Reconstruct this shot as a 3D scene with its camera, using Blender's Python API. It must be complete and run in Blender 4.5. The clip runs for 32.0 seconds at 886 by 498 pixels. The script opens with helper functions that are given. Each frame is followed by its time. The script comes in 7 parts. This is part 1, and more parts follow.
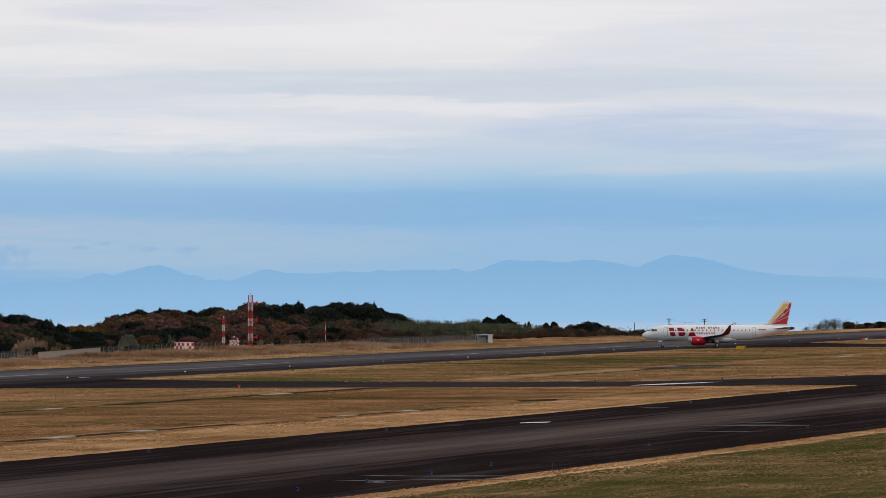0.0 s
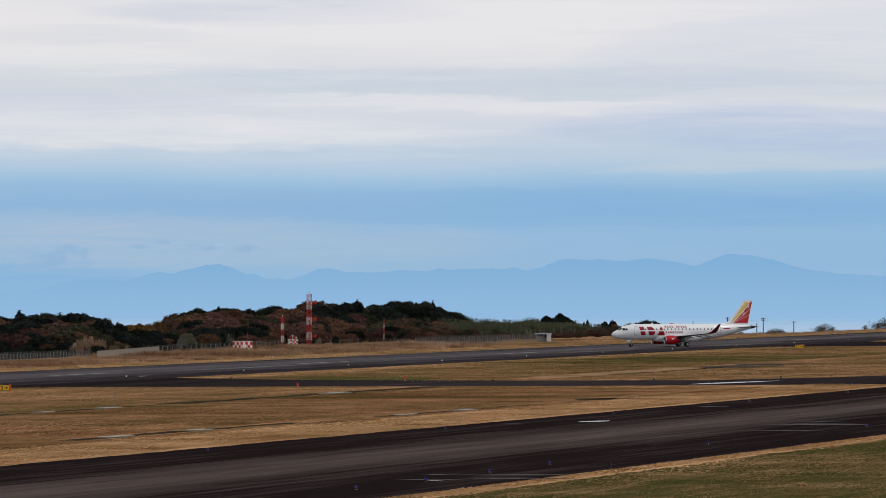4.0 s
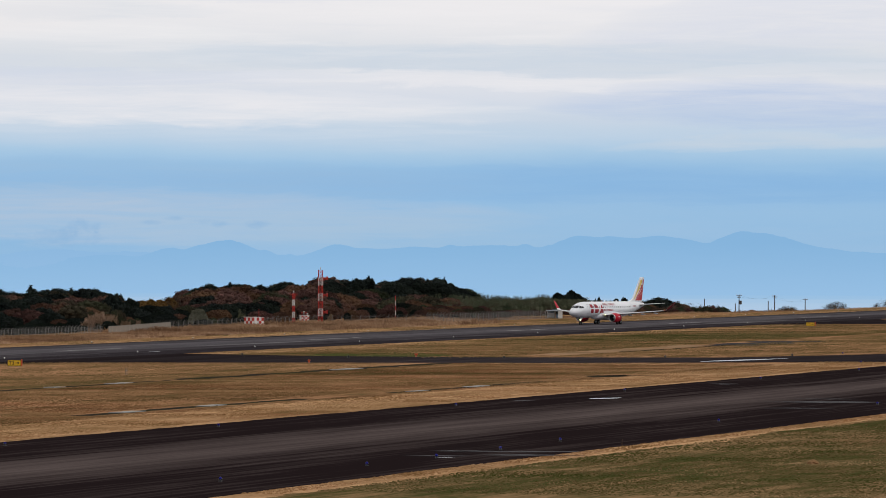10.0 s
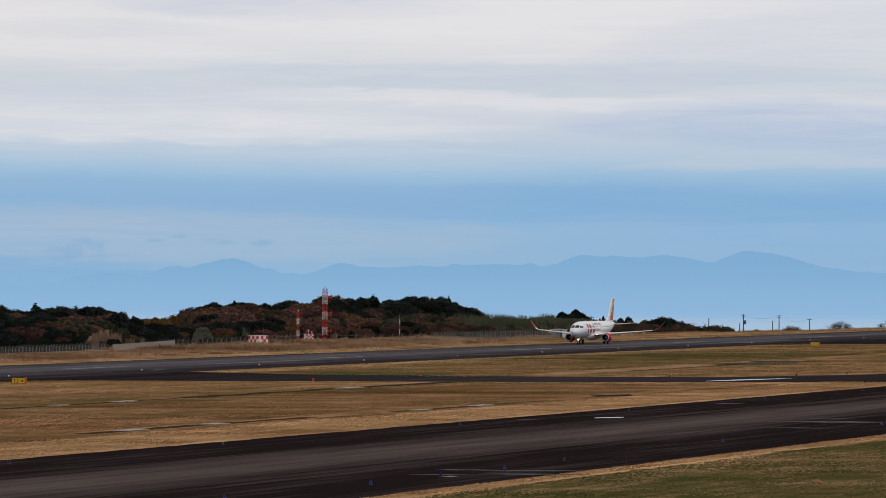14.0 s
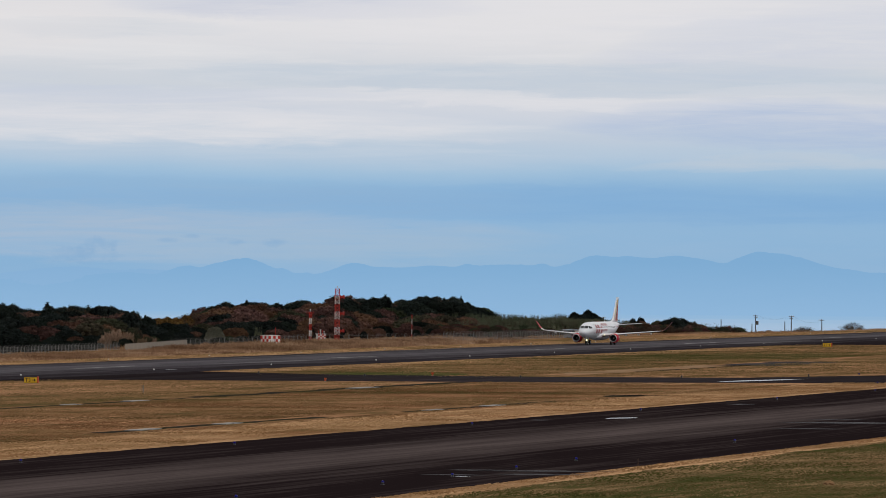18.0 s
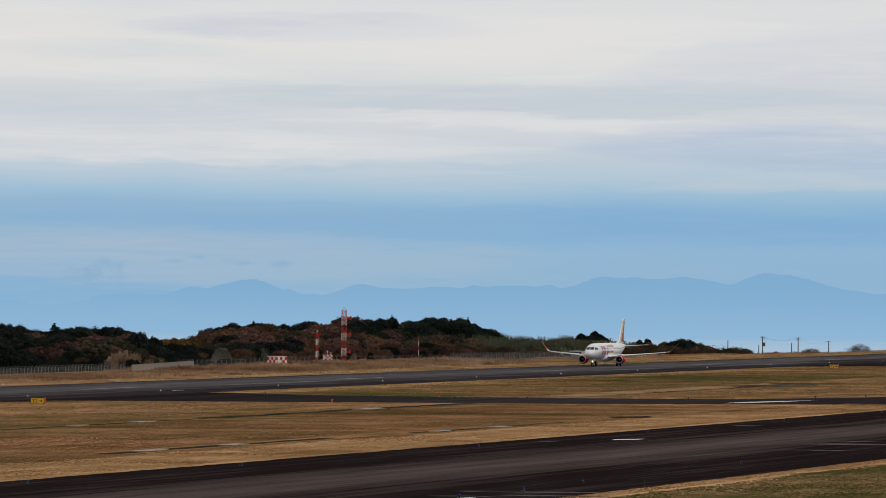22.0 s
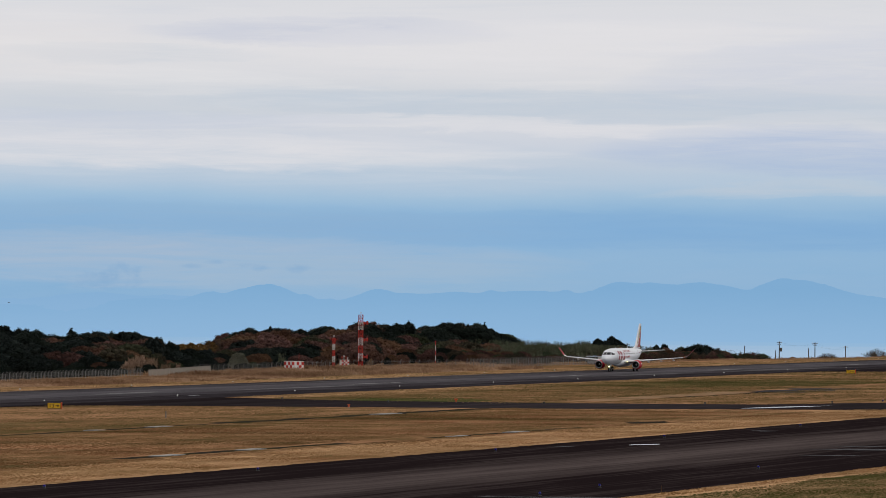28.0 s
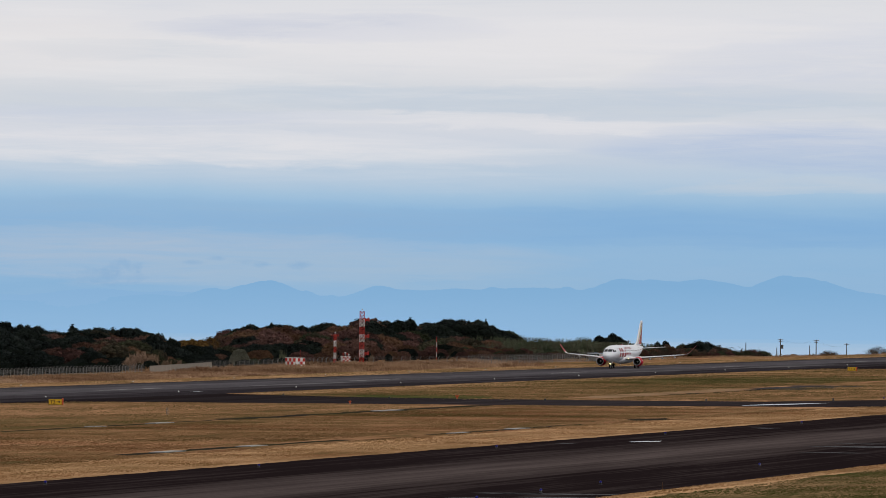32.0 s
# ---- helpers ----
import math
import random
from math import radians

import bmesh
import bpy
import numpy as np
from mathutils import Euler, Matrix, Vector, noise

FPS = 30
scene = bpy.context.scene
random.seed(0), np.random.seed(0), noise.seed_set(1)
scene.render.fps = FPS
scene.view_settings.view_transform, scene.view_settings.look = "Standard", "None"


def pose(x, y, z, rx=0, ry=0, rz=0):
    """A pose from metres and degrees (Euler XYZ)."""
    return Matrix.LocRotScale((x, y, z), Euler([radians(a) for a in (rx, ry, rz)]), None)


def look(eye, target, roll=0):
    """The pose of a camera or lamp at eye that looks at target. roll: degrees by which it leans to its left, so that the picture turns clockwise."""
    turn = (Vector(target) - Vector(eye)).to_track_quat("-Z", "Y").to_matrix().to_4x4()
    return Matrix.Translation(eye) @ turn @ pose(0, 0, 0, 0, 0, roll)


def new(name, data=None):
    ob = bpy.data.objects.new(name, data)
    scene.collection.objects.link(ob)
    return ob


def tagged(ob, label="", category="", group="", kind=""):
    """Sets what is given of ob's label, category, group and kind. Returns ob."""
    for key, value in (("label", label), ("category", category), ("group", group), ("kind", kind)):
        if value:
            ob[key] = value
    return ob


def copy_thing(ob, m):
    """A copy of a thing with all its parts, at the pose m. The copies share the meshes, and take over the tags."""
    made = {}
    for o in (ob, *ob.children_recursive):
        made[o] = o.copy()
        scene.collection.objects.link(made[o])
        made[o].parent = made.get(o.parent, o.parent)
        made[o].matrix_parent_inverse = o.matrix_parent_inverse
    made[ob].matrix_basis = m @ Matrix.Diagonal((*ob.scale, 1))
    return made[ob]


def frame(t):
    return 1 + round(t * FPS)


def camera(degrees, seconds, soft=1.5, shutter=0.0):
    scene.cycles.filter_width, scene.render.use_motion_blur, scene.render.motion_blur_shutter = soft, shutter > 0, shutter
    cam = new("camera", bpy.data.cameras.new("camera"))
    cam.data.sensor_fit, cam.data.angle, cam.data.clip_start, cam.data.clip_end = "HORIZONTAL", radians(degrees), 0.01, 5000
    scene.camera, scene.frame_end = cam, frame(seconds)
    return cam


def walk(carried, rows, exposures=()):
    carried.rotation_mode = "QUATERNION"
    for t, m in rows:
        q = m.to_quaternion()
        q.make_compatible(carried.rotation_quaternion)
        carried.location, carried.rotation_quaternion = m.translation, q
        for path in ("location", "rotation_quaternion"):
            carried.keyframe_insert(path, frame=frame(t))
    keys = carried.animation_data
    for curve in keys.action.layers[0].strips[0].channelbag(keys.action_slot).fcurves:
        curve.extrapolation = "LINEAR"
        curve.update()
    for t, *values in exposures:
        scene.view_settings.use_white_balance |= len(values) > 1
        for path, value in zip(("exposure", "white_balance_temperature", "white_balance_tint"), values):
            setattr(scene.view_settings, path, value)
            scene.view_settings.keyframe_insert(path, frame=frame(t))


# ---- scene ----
THETA = 75.7                      # runway heading in the plan, degrees from +x
FIELD = pose(0, 0, 0, 0, 0, THETA)
EYE = (0.0, 0.0, 15.0)            # on the terminal's viewing deck, 15 m over the field

cam = camera(7.869, 32.0, soft=0.7)
# seconds, pan to the left, tilt up, roll (degrees)
PATH = [
    (0, -0.001, 0.2369, -0.008), (0.5, 0.0712, 0.2314, -0.072), (1, 0.1253, 0.2225, -0.055), (1.5, 0.1658, 0.2095, -0.106),
    (2, 0.2259, 0.2198, -0.102), (2.5, 0.2773, 0.2329, -0.09), (3, 0.3823, 0.2201, -0.098), (3.5, 0.4779, 0.2239, -0.061),
    (5.5, 0.5299, 0.2301, 0.057), (6, 0.5319, 0.2378, 0.056), (6.5, 0.5563, 0.2406, 0.088), (7, 0.5913, 0.2128, 0.121),
    (7.5, 0.6058, 0.2108, 0.125), (8, 0.608, 0.1849, 0.147), (8.5, 0.608, 0.1752, 0.149), (9, 0.6161, 0.1703, 0.187),
    (9.5, 0.6228, 0.1511, 0.119), (10, 0.623, 0.0174, 0.175), (10.5, 0.6303, -0.0067, 0.235), (11, 0.6433, 0.0018, 0.276),
    (11.5, 0.6546, 0.022, 0.247), (12, 0.6548, 0.0758, 0.247), (12.5, 0.6635, 0.1008, 0.317), (13, 0.6636, 0.1238, 0.317),
    (13.5, 0.6638, 0.1546, 0.318), (14, 0.664, 0.1855, 0.317), (14.5, 0.6648, 0.1719, 0.386), (16.5, 0.7482, 0.1868, 0.382),
    (17, 0.7567, 0.1916, 0.359), (17.5, 0.7648, 0.1943, 0.385), (18, 0.7739, 0.1855, 0.433), (18.5, 0.757, 0.1741, 0.389),
    (19, 0.749, 0.2088, 0.43), (19.5, 0.7569, 0.3019, 0.448), (20, 0.7724, 0.3403, 0.448), (20.5, 0.7887, 0.3546, 0.429),
    (21, 0.802, 0.3671, 0.428), (21.5, 0.8194, 0.3697, 0.427), (22, 0.8366, 0.3734, 0.475), (22.5, 0.8582, 0.3781, 0.443),
    (23, 0.8763, 0.3847, 0.431), (23.5, 0.8967, 0.3889, 0.507), (24, 0.9062, 0.3736, 0.504), (24.5, 0.9198, 0.3791, 0.515),
    (25, 0.9283, 0.3887, 0.503), (25.5, 0.9396, 0.3937, 0.477), (27.5, 0.9794, 0.4124, 0.488), (28, 0.9864, 0.4171, 0.507),
    (28.5, 0.9882, 0.4191, 0.504), (29, 0.9863, 0.4094, 0.508), (29.5, 0.9707, 0.3874, 0.505), (30, 0.9752, 0.3774, 0.554),
    (30.5, 0.9821, 0.3668, 0.56), (31, 0.9873, 0.3703, 0.593), (31.5, 0.9914, 0.3857, 0.596), (32, 0.998, 0.3875, 0.591)
]
walk(cam, [(t, pose(*EYE, 90 + tilt, 0, pan) @ pose(0, 0, 0, 0, 0, roll)) for t, pan, tilt, roll in PATH],
     [(t, stops, kelvin, 8.0 if 19.5 < t < 24.5 else 10.8) for t, stops, kelvin in (
         (0.0, 0.03, 6480), (2.0, -0.06, 6420), (3.0, 0.0, 6440), (6.0, -0.03, 6440), (8.0, -0.03, 6430), (9.0, 0.07, 6470), (11.0, 0.07, 6470), (13.0, 0.03, 6450), (14.0, -0.07, 6430),
         (17.0, -0.07, 6430), (19.0, -0.1, 6410), (20.0, -0.1, 6580), (24.0, -0.08, 6580), (25.0, -0.09, 6400), (28.0, -0.1, 6420), (30.0, -0.07, 6430), (32.0, -0.06, 6430))])


# ---- light ----
def lin(r, g, b, a=1.0):
    """Display colour 0..255 to linear."""
    out = []
    for c in (r, g, b):
        c /= 255
        out.append(c / 12.92 if c <= 0.04045 else ((c + 0.055) / 1.055) ** 2.4)
    return (*out, a)


class Net:
    """Small helper to write node trees."""

    def __init__(self, tree):
        self.tree = tree
        tree.nodes.clear()

    def add(self, kind, **sets):
        n = self.tree.nodes.new(kind)
        for k, v in sets.items():
            n.inputs[k].default_value = v
        return n

    def link(self, a, b):
        self.tree.links.new(a, b)

    def math(self, op, a, b=0.0, clamp=False):
        n = self.tree.nodes.new("ShaderNodeMath")
        n.operation, n.use_clamp = op, clamp
        for i, v in enumerate((a, b)):
            if isinstance(v, (int, float)):
                n.inputs[i].default_value = v
            else:
                self.link(v, n.inputs[i])
        return n.outputs[0]

    def ramp(self, fac, stops, smooth=False):
        n = self.tree.nodes.new("ShaderNodeValToRGB")
        r = n.color_ramp
        if smooth:
            r.interpolation = "EASE"
        while len(r.elements) < len(stops):
            r.elements.new(0.5)
        for e, (p, c) in zip(r.elements, stops):
            e.position, e.color = p, c
        self.link(fac, n.inputs[0])
        return n.outputs[0]

    def mix(self, fac, a, b, mode="MIX"):
        n = self.tree.nodes.new("ShaderNodeMix")
        n.data_type, n.blend_type = "RGBA", mode
        for sock, v in ((n.inputs[0], fac), (n.inputs[6], a), (n.inputs[7], b)):
            if isinstance(v, (int, float, tuple)):
                sock.default_value = v
            else:
                self.link(v, sock)
        return n.outputs[2]

    def noise(self, vec, scale, detail=4.0, rough=0.55, distort=0.0, stretch=(1, 1, 1)):
        m = self.add("ShaderNodeMapping")
        m.inputs["Scale"].default_value = stretch
        self.link(vec, m.inputs[0])
        n = self.add("ShaderNodeTexNoise", Scale=scale, Detail=detail, Roughness=rough, Distortion=distort)
        self.link(m.outputs[0], n.inputs["Vector"])
        return n.outputs[0]


SUN_AZ, SUN_EL = 105.0, 56.0      # degrees from +y clockwise, and up


def make_world():
    w = bpy.data.worlds.new("overcast_sky")
    scene.world = w
    w.use_nodes = True
    n = Net(w.node_tree)
    out = n.add("ShaderNodeOutputWorld")
    bg = n.add("ShaderNodeBackground", Strength=1.0)
    sky = n.add("ShaderNodeTexSky")
    sky.sky_type, sky.sun_disc, sky.sun_elevation, sky.sun_rotation = "NISHITA", False, radians(SUN_EL), radians(SUN_AZ)
    tc = n.add("ShaderNodeTexCoord")
    sep = n.add("ShaderNodeSeparateXYZ")
    n.link(tc.outputs["Generated"], sep.inputs[0])
    z = sep.outputs[2]
    # stratus: the height is bent a little by slow noise
    gen = tc.outputs["Generated"]
    bend = n.noise(gen, 1.0, 5.0, 0.6, 0.0, (20, 20, 110))
    zb = n.math("ADD", z, n.math("MULTIPLY", n.math("SUBTRACT", bend, 0.5), 0.0036))
    fac = n.math("DIVIDE", n.math("ADD", zb, 0.012), 0.062, True)

    def at(e, *c):
        return ((e + 0.012) / 0.062, lin(*c))
    col = n.ramp(fac, [at(-0.0075, 160, 192, 221), at(-0.004, 152, 187, 219), at(0.001, 145, 184, 217), at(0.006, 148, 186, 218), at(0.0105, 140, 182, 219), at(0.0135, 149, 187, 219), at(0.0155, 165, 196, 221), at(0.0175, 184, 204, 222),
                       at(0.0205, 196, 209, 222), at(0.0235, 210, 216, 225), at(0.0262, 217, 220, 226), at(0.0283, 209, 215, 222), at(0.0312, 214, 218, 223), at(0.0345, 226, 226, 228), at(0.0385, 229, 228, 229), at(0.0425, 226, 226, 229),
                       at(0.048, 225, 226, 228)])
    # long thin streaks, lighter and greyer
    st = n.noise(gen, 1.0, 6.0, 0.6, 0.3, (15, 15, 230))
    up = n.math("MULTIPLY", n.math("SUBTRACT", zb, 0.0155), 160.0, True)
    light = n.math("MULTIPLY", n.math("MULTIPLY", n.math("SUBTRACT", st, 0.53), 6.0, True), up)
    dark = n.math("MULTIPLY", n.math("MULTIPLY", n.math("SUBTRACT", 0.48, st), 6.0, True), up)
    col = n.mix(n.math("MULTIPLY", light, 0.45), col, lin(238, 236, 235))
    col = n.mix(n.math("MULTIPLY", dark, 0.3), col, lin(198, 207, 222))
    # pale puffs low in the blue
    low = n.math("MULTIPLY", n.math("SUBTRACT", 0.012, zb), 120.0, True)
    pale = n.noise(gen, 1.0, 5.0, 0.6, 0.2, (24, 24, 150))
    col = n.mix(n.math("MULTIPLY", n.math("MULTIPLY", n.math("SUBTRACT", pale, 0.48), 4.0, True), n.math("MULTIPLY", low, 0.3)), col, lin(164, 191, 216))
    # single cloud bars: centre, half length, half depth, slope, colour, density
    edge = n.noise(gen, 1.0, 6.0, 0.65, 0.4, (60, 60, 420))
    wisp = n.noise(gen, 1.0, 7.0, 0.68, 0.8, (34, 34, 520))
    edge2 = n.math("ADD", n.math("MULTIPLY", edge, 0.7), n.math("MULTIPLY", n.math("SUBTRACT", wisp, 0.35), 1.9), True)
    zc = n.math("ADD", zb, n.math("MULTIPLY", n.math("SUBTRACT", edge, 0.5), 0.0034))
    for cx, cz, half, deep, slope, tint, dense in (
            (-0.0036, 0.0264, 0.0316, 0.00096, -0.018, (235, 233, 234), 0.60), (-0.0648, 0.0221, 0.0491, 0.00211, -0.020, (230, 229, 231), 0.85), (-0.0281, 0.0229, 0.0175, 0.00132, -0.008, (228, 228, 231), 0.55),
            (0.0454, 0.0285, 0.0202, 0.00061, 0.042, (226, 226, 230), 0.70), (-0.0361, 0.0409, 0.0228, 0.00175, -0.008, (203, 208, 222), 0.85), (-0.0641, 0.0372, 0.0167, 0.00132, -0.008, (209, 215, 222), 0.70),
            (0.0042, 0.0391, 0.0456, 0.00298, 0.022, (234, 232, 233), 0.70), (0.0462, 0.0361, 0.0289, 0.00456, 0.112, (206, 212, 225), 0.70), (0.0043, 0.0297, 0.0491, 0.00193, -0.008, (194, 207, 220), 0.75),
            (-0.0640, 0.0269, 0.0333, 0.00105, -0.008, (202, 210, 224), 0.60), (-0.0798, 0.0388, 0.0140, 0.00439, -0.008, (233, 229, 228), 0.50), (0.0420, 0.0225, 0.0289, 0.00316, -0.008, (170, 191, 222), 0.70),
            (0.0394, 0.0167, 0.0202, 0.00096, 0.032, (198, 208, 218), 0.70), (0.0132, 0.0105, 0.0544, 0.00228, -0.008, (131, 175, 216), 0.60), (-0.0560, 0.0110, 0.0456, 0.00250, -0.008, (154, 184, 211), 0.50),
            (-0.0620, 0.0052, 0.0500, 0.00330, -0.008, (171, 191, 212), 1.00), (-0.0300, 0.0030, 0.0300, 0.00300, -0.008, (160, 189, 213), 0.70), (-0.0795, -0.0011, 0.0228, 0.00228, -0.008, (134, 178, 215), 0.60)):
        dx = n.math("SUBTRACT", sep.outputs[0], cx)
        u = n.math("DIVIDE", n.math("ADD", dx, n.math("MULTIPLY", n.math("SUBTRACT", st, 0.5), 0.7 * half)), half * 1.35)
        v = n.math("DIVIDE", n.math("SUBTRACT", n.math("SUBTRACT", zc, cz), n.math("MULTIPLY", dx, slope)), deep * 1.4)
        body = n.math("SUBTRACT", 1.0, n.math("ADD", n.math("MULTIPLY", u, u), n.math("MULTIPLY", v, v)), True)
        soft = n.math("MULTIPLY", n.math("MULTIPLY", body, n.math("SUBTRACT", 2.0, body)), edge2, True)
        col = n.mix(n.math("MULTIPLY", soft, dense), col, lin(*tint))
    # small blue-grey heaps of cloud with knobbly tops over the far ridge
    knob = n.noise(gen, 1.0, 5.0, 0.6, 0.2, (380, 380, 620))
    for cx, cz, half, deep, dense in ((-0.0672, 0.0036, 0.0036, 0.0013, 0.6), (-0.0700, 0.0020, 0.0070, 0.0016, 0.5), (-0.0560, 0.0043, 0.0022, 0.0004, 0.4), (-0.0525, 0.0049, 0.0018, 0.0004, 0.4), (-0.0485, 0.0044, 0.0028, 0.0006, 0.45), (-0.0455, 0.0040, 0.0022, 0.0006, 0.4), (-0.0398, 0.0041, 0.0021, 0.0009, 0.5)):
        u = n.math("DIVIDE", n.math("SUBTRACT", sep.outputs[0], cx), half)
        v = n.math("DIVIDE", n.math("SUBTRACT", z, cz), deep)
        body = n.math("SUBTRACT", 1.0, n.math("ADD", n.math("MULTIPLY", u, u), n.math("MULTIPLY", v, v)))
        body = n.math("MULTIPLY", n.math("ADD", body, n.math("MULTIPLY", n.math("SUBTRACT", knob, 0.56), 3.2)), 0.9, True)
        near = n.math("SUBTRACT", 3.2, n.math("ADD", n.math("MULTIPLY", u, u), n.math("MULTIPLY", v, v)), True)
        col = n.mix(n.math("MULTIPLY", n.math("MULTIPLY", body, near), dense), col, lin(134, 174, 211))
    # higher up the cloud deck closes in plain grey white, a little clear sky left in it
    high = n.ramp(n.math("DIVIDE", z, 1.0, True), [(0.045, lin(220, 221, 224)), (0.2, lin(212, 210, 208)), (0.6, lin(206, 203, 199)), (1.0, lin(204, 201, 197))])
    col = n.mix(n.math("MULTIPLY", n.math("SUBTRACT", z, 0.044), 120.0, True), col, high)
    nis = n.mix(1.0, sky.outputs[0], (0.1, 0.1, 0.1, 1), "MULTIPLY")
    gap = n.math("MULTIPLY", n.math("MULTIPLY", n.math("SUBTRACT", z, 0.06), 8.0, True), 0.15)
    col = n.mix(gap, col, nis)
    n.link(col, bg.inputs[0])
    n.link(bg.outputs[0], out.inputs[0])


make_world()
sun = new("sun", bpy.data.lights.new("sun", "SUN"))
sun.data.energy, sun.data.angle, sun.data.color = 0.85, radians(14), (1.0, 0.95, 0.87)
sd = Vector((math.sin(radians(SUN_AZ)) * math.cos(radians(SUN_EL)), math.cos(radians(SUN_AZ)) * math.cos(radians(SUN_EL)), math.sin(radians(SUN_EL))))
sun.matrix_world = look(sd * 50, (0, 0, 0))


# ---- materials ----
def surface(name, c1, c2, rough=0.8, scale=1.0, spec=0.3, metal=0.0, c3=None, scale2=None, bump=0.0, stretch=(1, 1, 1), per_object=0.0, coat=0.0):
    """Two colours mixed by fine noise, a third by coarse noise; relief from the fine noise."""
    m = bpy.data.materials.new(name)
    m.use_nodes = True
    n = Net(m.node_tree)
    out = n.add("ShaderNodeOutputMaterial")
    p = n.add("ShaderNodeBsdfPrincipled", Roughness=rough, Metallic=metal)
    p.inputs["Specular IOR Level"].default_value = spec
    p.inputs["Coat Weight"].default_value = coat
    vec = n.add("ShaderNodeTexCoord").outputs["Object"]
    fine = n.noise(vec, scale, 5.0, 0.6, 0.0, stretch)
    col = n.mix(n.math("MULTIPLY", n.math("SUBTRACT", fine, 0.3), 2.5, True), (*c1, 1), (*c2, 1))
    if c3:
        big = n.noise(vec, scale2 or scale * 0.12, 3.0, 0.55, 0.4, stretch)
        col = n.mix(n.math("MULTIPLY", n.math("SUBTRACT", big, 0.42), 4.0, True), col, (*c3, 1))
    if per_object:
        oi = n.add("ShaderNodeObjectInfo")
        hsv = n.add("ShaderNodeHueSaturation")
        n.link(n.math("ADD", 1 - per_object, n.math("MULTIPLY", oi.outputs["Random"], 2 * per_object)), hsv.inputs["Value"])
        n.link(n.math("ADD", 0.5 - per_object * 0.06, n.math("MULTIPLY", oi.outputs["Random"], per_object * 0.12)), hsv.inputs["Hue"])
        n.link(col, hsv.inputs["Color"])
        col = hsv.outputs[0]
    n.link(col, p.inputs["Base Color"])
    if bump:
        b = n.add("ShaderNodeBump", Strength=bump, Distance=0.05)
        n.link(fine, b.inputs["Height"])
        n.link(b.outputs[0], p.inputs["Normal"])
    n.link(p.outputs[0], out.inputs[0])
    return m


def glow(name, colour, strength):
    m = bpy.data.materials.new(name)
    m.use_nodes = True
    n = Net(m.node_tree)
    out = n.add("ShaderNodeOutputMaterial")
    e = n.add("ShaderNodeEmission", Color=colour, Strength=strength)
    n.link(e.outputs[0], out.inputs[0])
    return m


def grass_material(name, dry, olive, green, dryness):
    """Mown winter turf: straw, olive and green in patches of 60 m, 8 m and 0.6 m."""
    m = bpy.data.materials.new(name)
    m.use_nodes = True
    n = Net(m.node_tree)
    out = n.add("ShaderNodeOutputMaterial")
    p = n.add("ShaderNodeBsdfPrincipled", Roughness=0.95)
    p.inputs["Specular IOR Level"].default_value = 0.0
    vec = n.add("ShaderNodeTexCoord").outputs["Object"]
    big = n.noise(vec, 0.016, 3.0, 0.55, 0.5, (0.6, 1.6, 1))
    mid = n.noise(vec, 0.12, 4.0, 0.6, 0.3, (0.3, 1.2, 1))
    fine = n.noise(vec, 0.7, 5.0, 0.7, 0.2, (0.14, 1.0, 1))
    tuft = n.noise(vec, 2.2, 4.0, 0.65)
    mow = n.noise(vec, 0.45, 3.0, 0.6, 0.0, (0.015, 1.0, 1))
    k = n.math("ADD", n.math("MULTIPLY", n.math("SUBTRACT", big, 0.5), 0.9), n.math("MULTIPLY", n.math("SUBTRACT", mid, 0.5), 0.9))
    k = n.math("ADD", k, n.math("ADD", n.math("MULTIPLY", n.math("SUBTRACT", fine, 0.5), 1.1), n.math("MULTIPLY", n.math("SUBTRACT", tuft, 0.5), 0.6)))
    k = n.math("ADD", k, n.math("MULTIPLY", n.math("SUBTRACT", mow, 0.5), 0.8))
    k = n.math("ADD", k, dryness)
    col = n.ramp(n.math("ADD", k, 0.5), [(0.25, (*green, 1)), (0.4, (*olive, 1)), (0.53, tuple(0.5 * (a + b) for a, b in zip(dry, olive)) + (1,)), (0.66, (*dry, 1)), (0.82, tuple(min(1, 1.3 * v) for v in dry) + (1,))])
    spot = n.noise(vec, 0.6, 5.0, 0.72, 0.0, (0.2, 1.0, 1))
    col = n.mix(n.math("MULTIPLY", n.math("SUBTRACT", spot, 0.56), 4.0, True), col, tuple(0.8 * v for v in olive) + (1,))
    red = n.noise(vec, 0.035, 4.0, 0.65, 0.6, (0.45, 1.6, 1))
    col = n.mix(n.math("MULTIPLY", n.math("SUBTRACT", red, 0.56), 4.0, True), col, (dry[0] * 0.84, dry[1] * 0.73, dry[2] * 0.76, 1))
    n.link(col, p.inputs["Base Color"])
    b = n.add("ShaderNodeBump", Strength=0.6, Distance=0.08)
    n.link(tuft, b.inputs["Height"])
    n.link(b.outputs[0], p.inputs["Normal"])
    n.link(p.outputs[0], out.inputs[0])
    return m


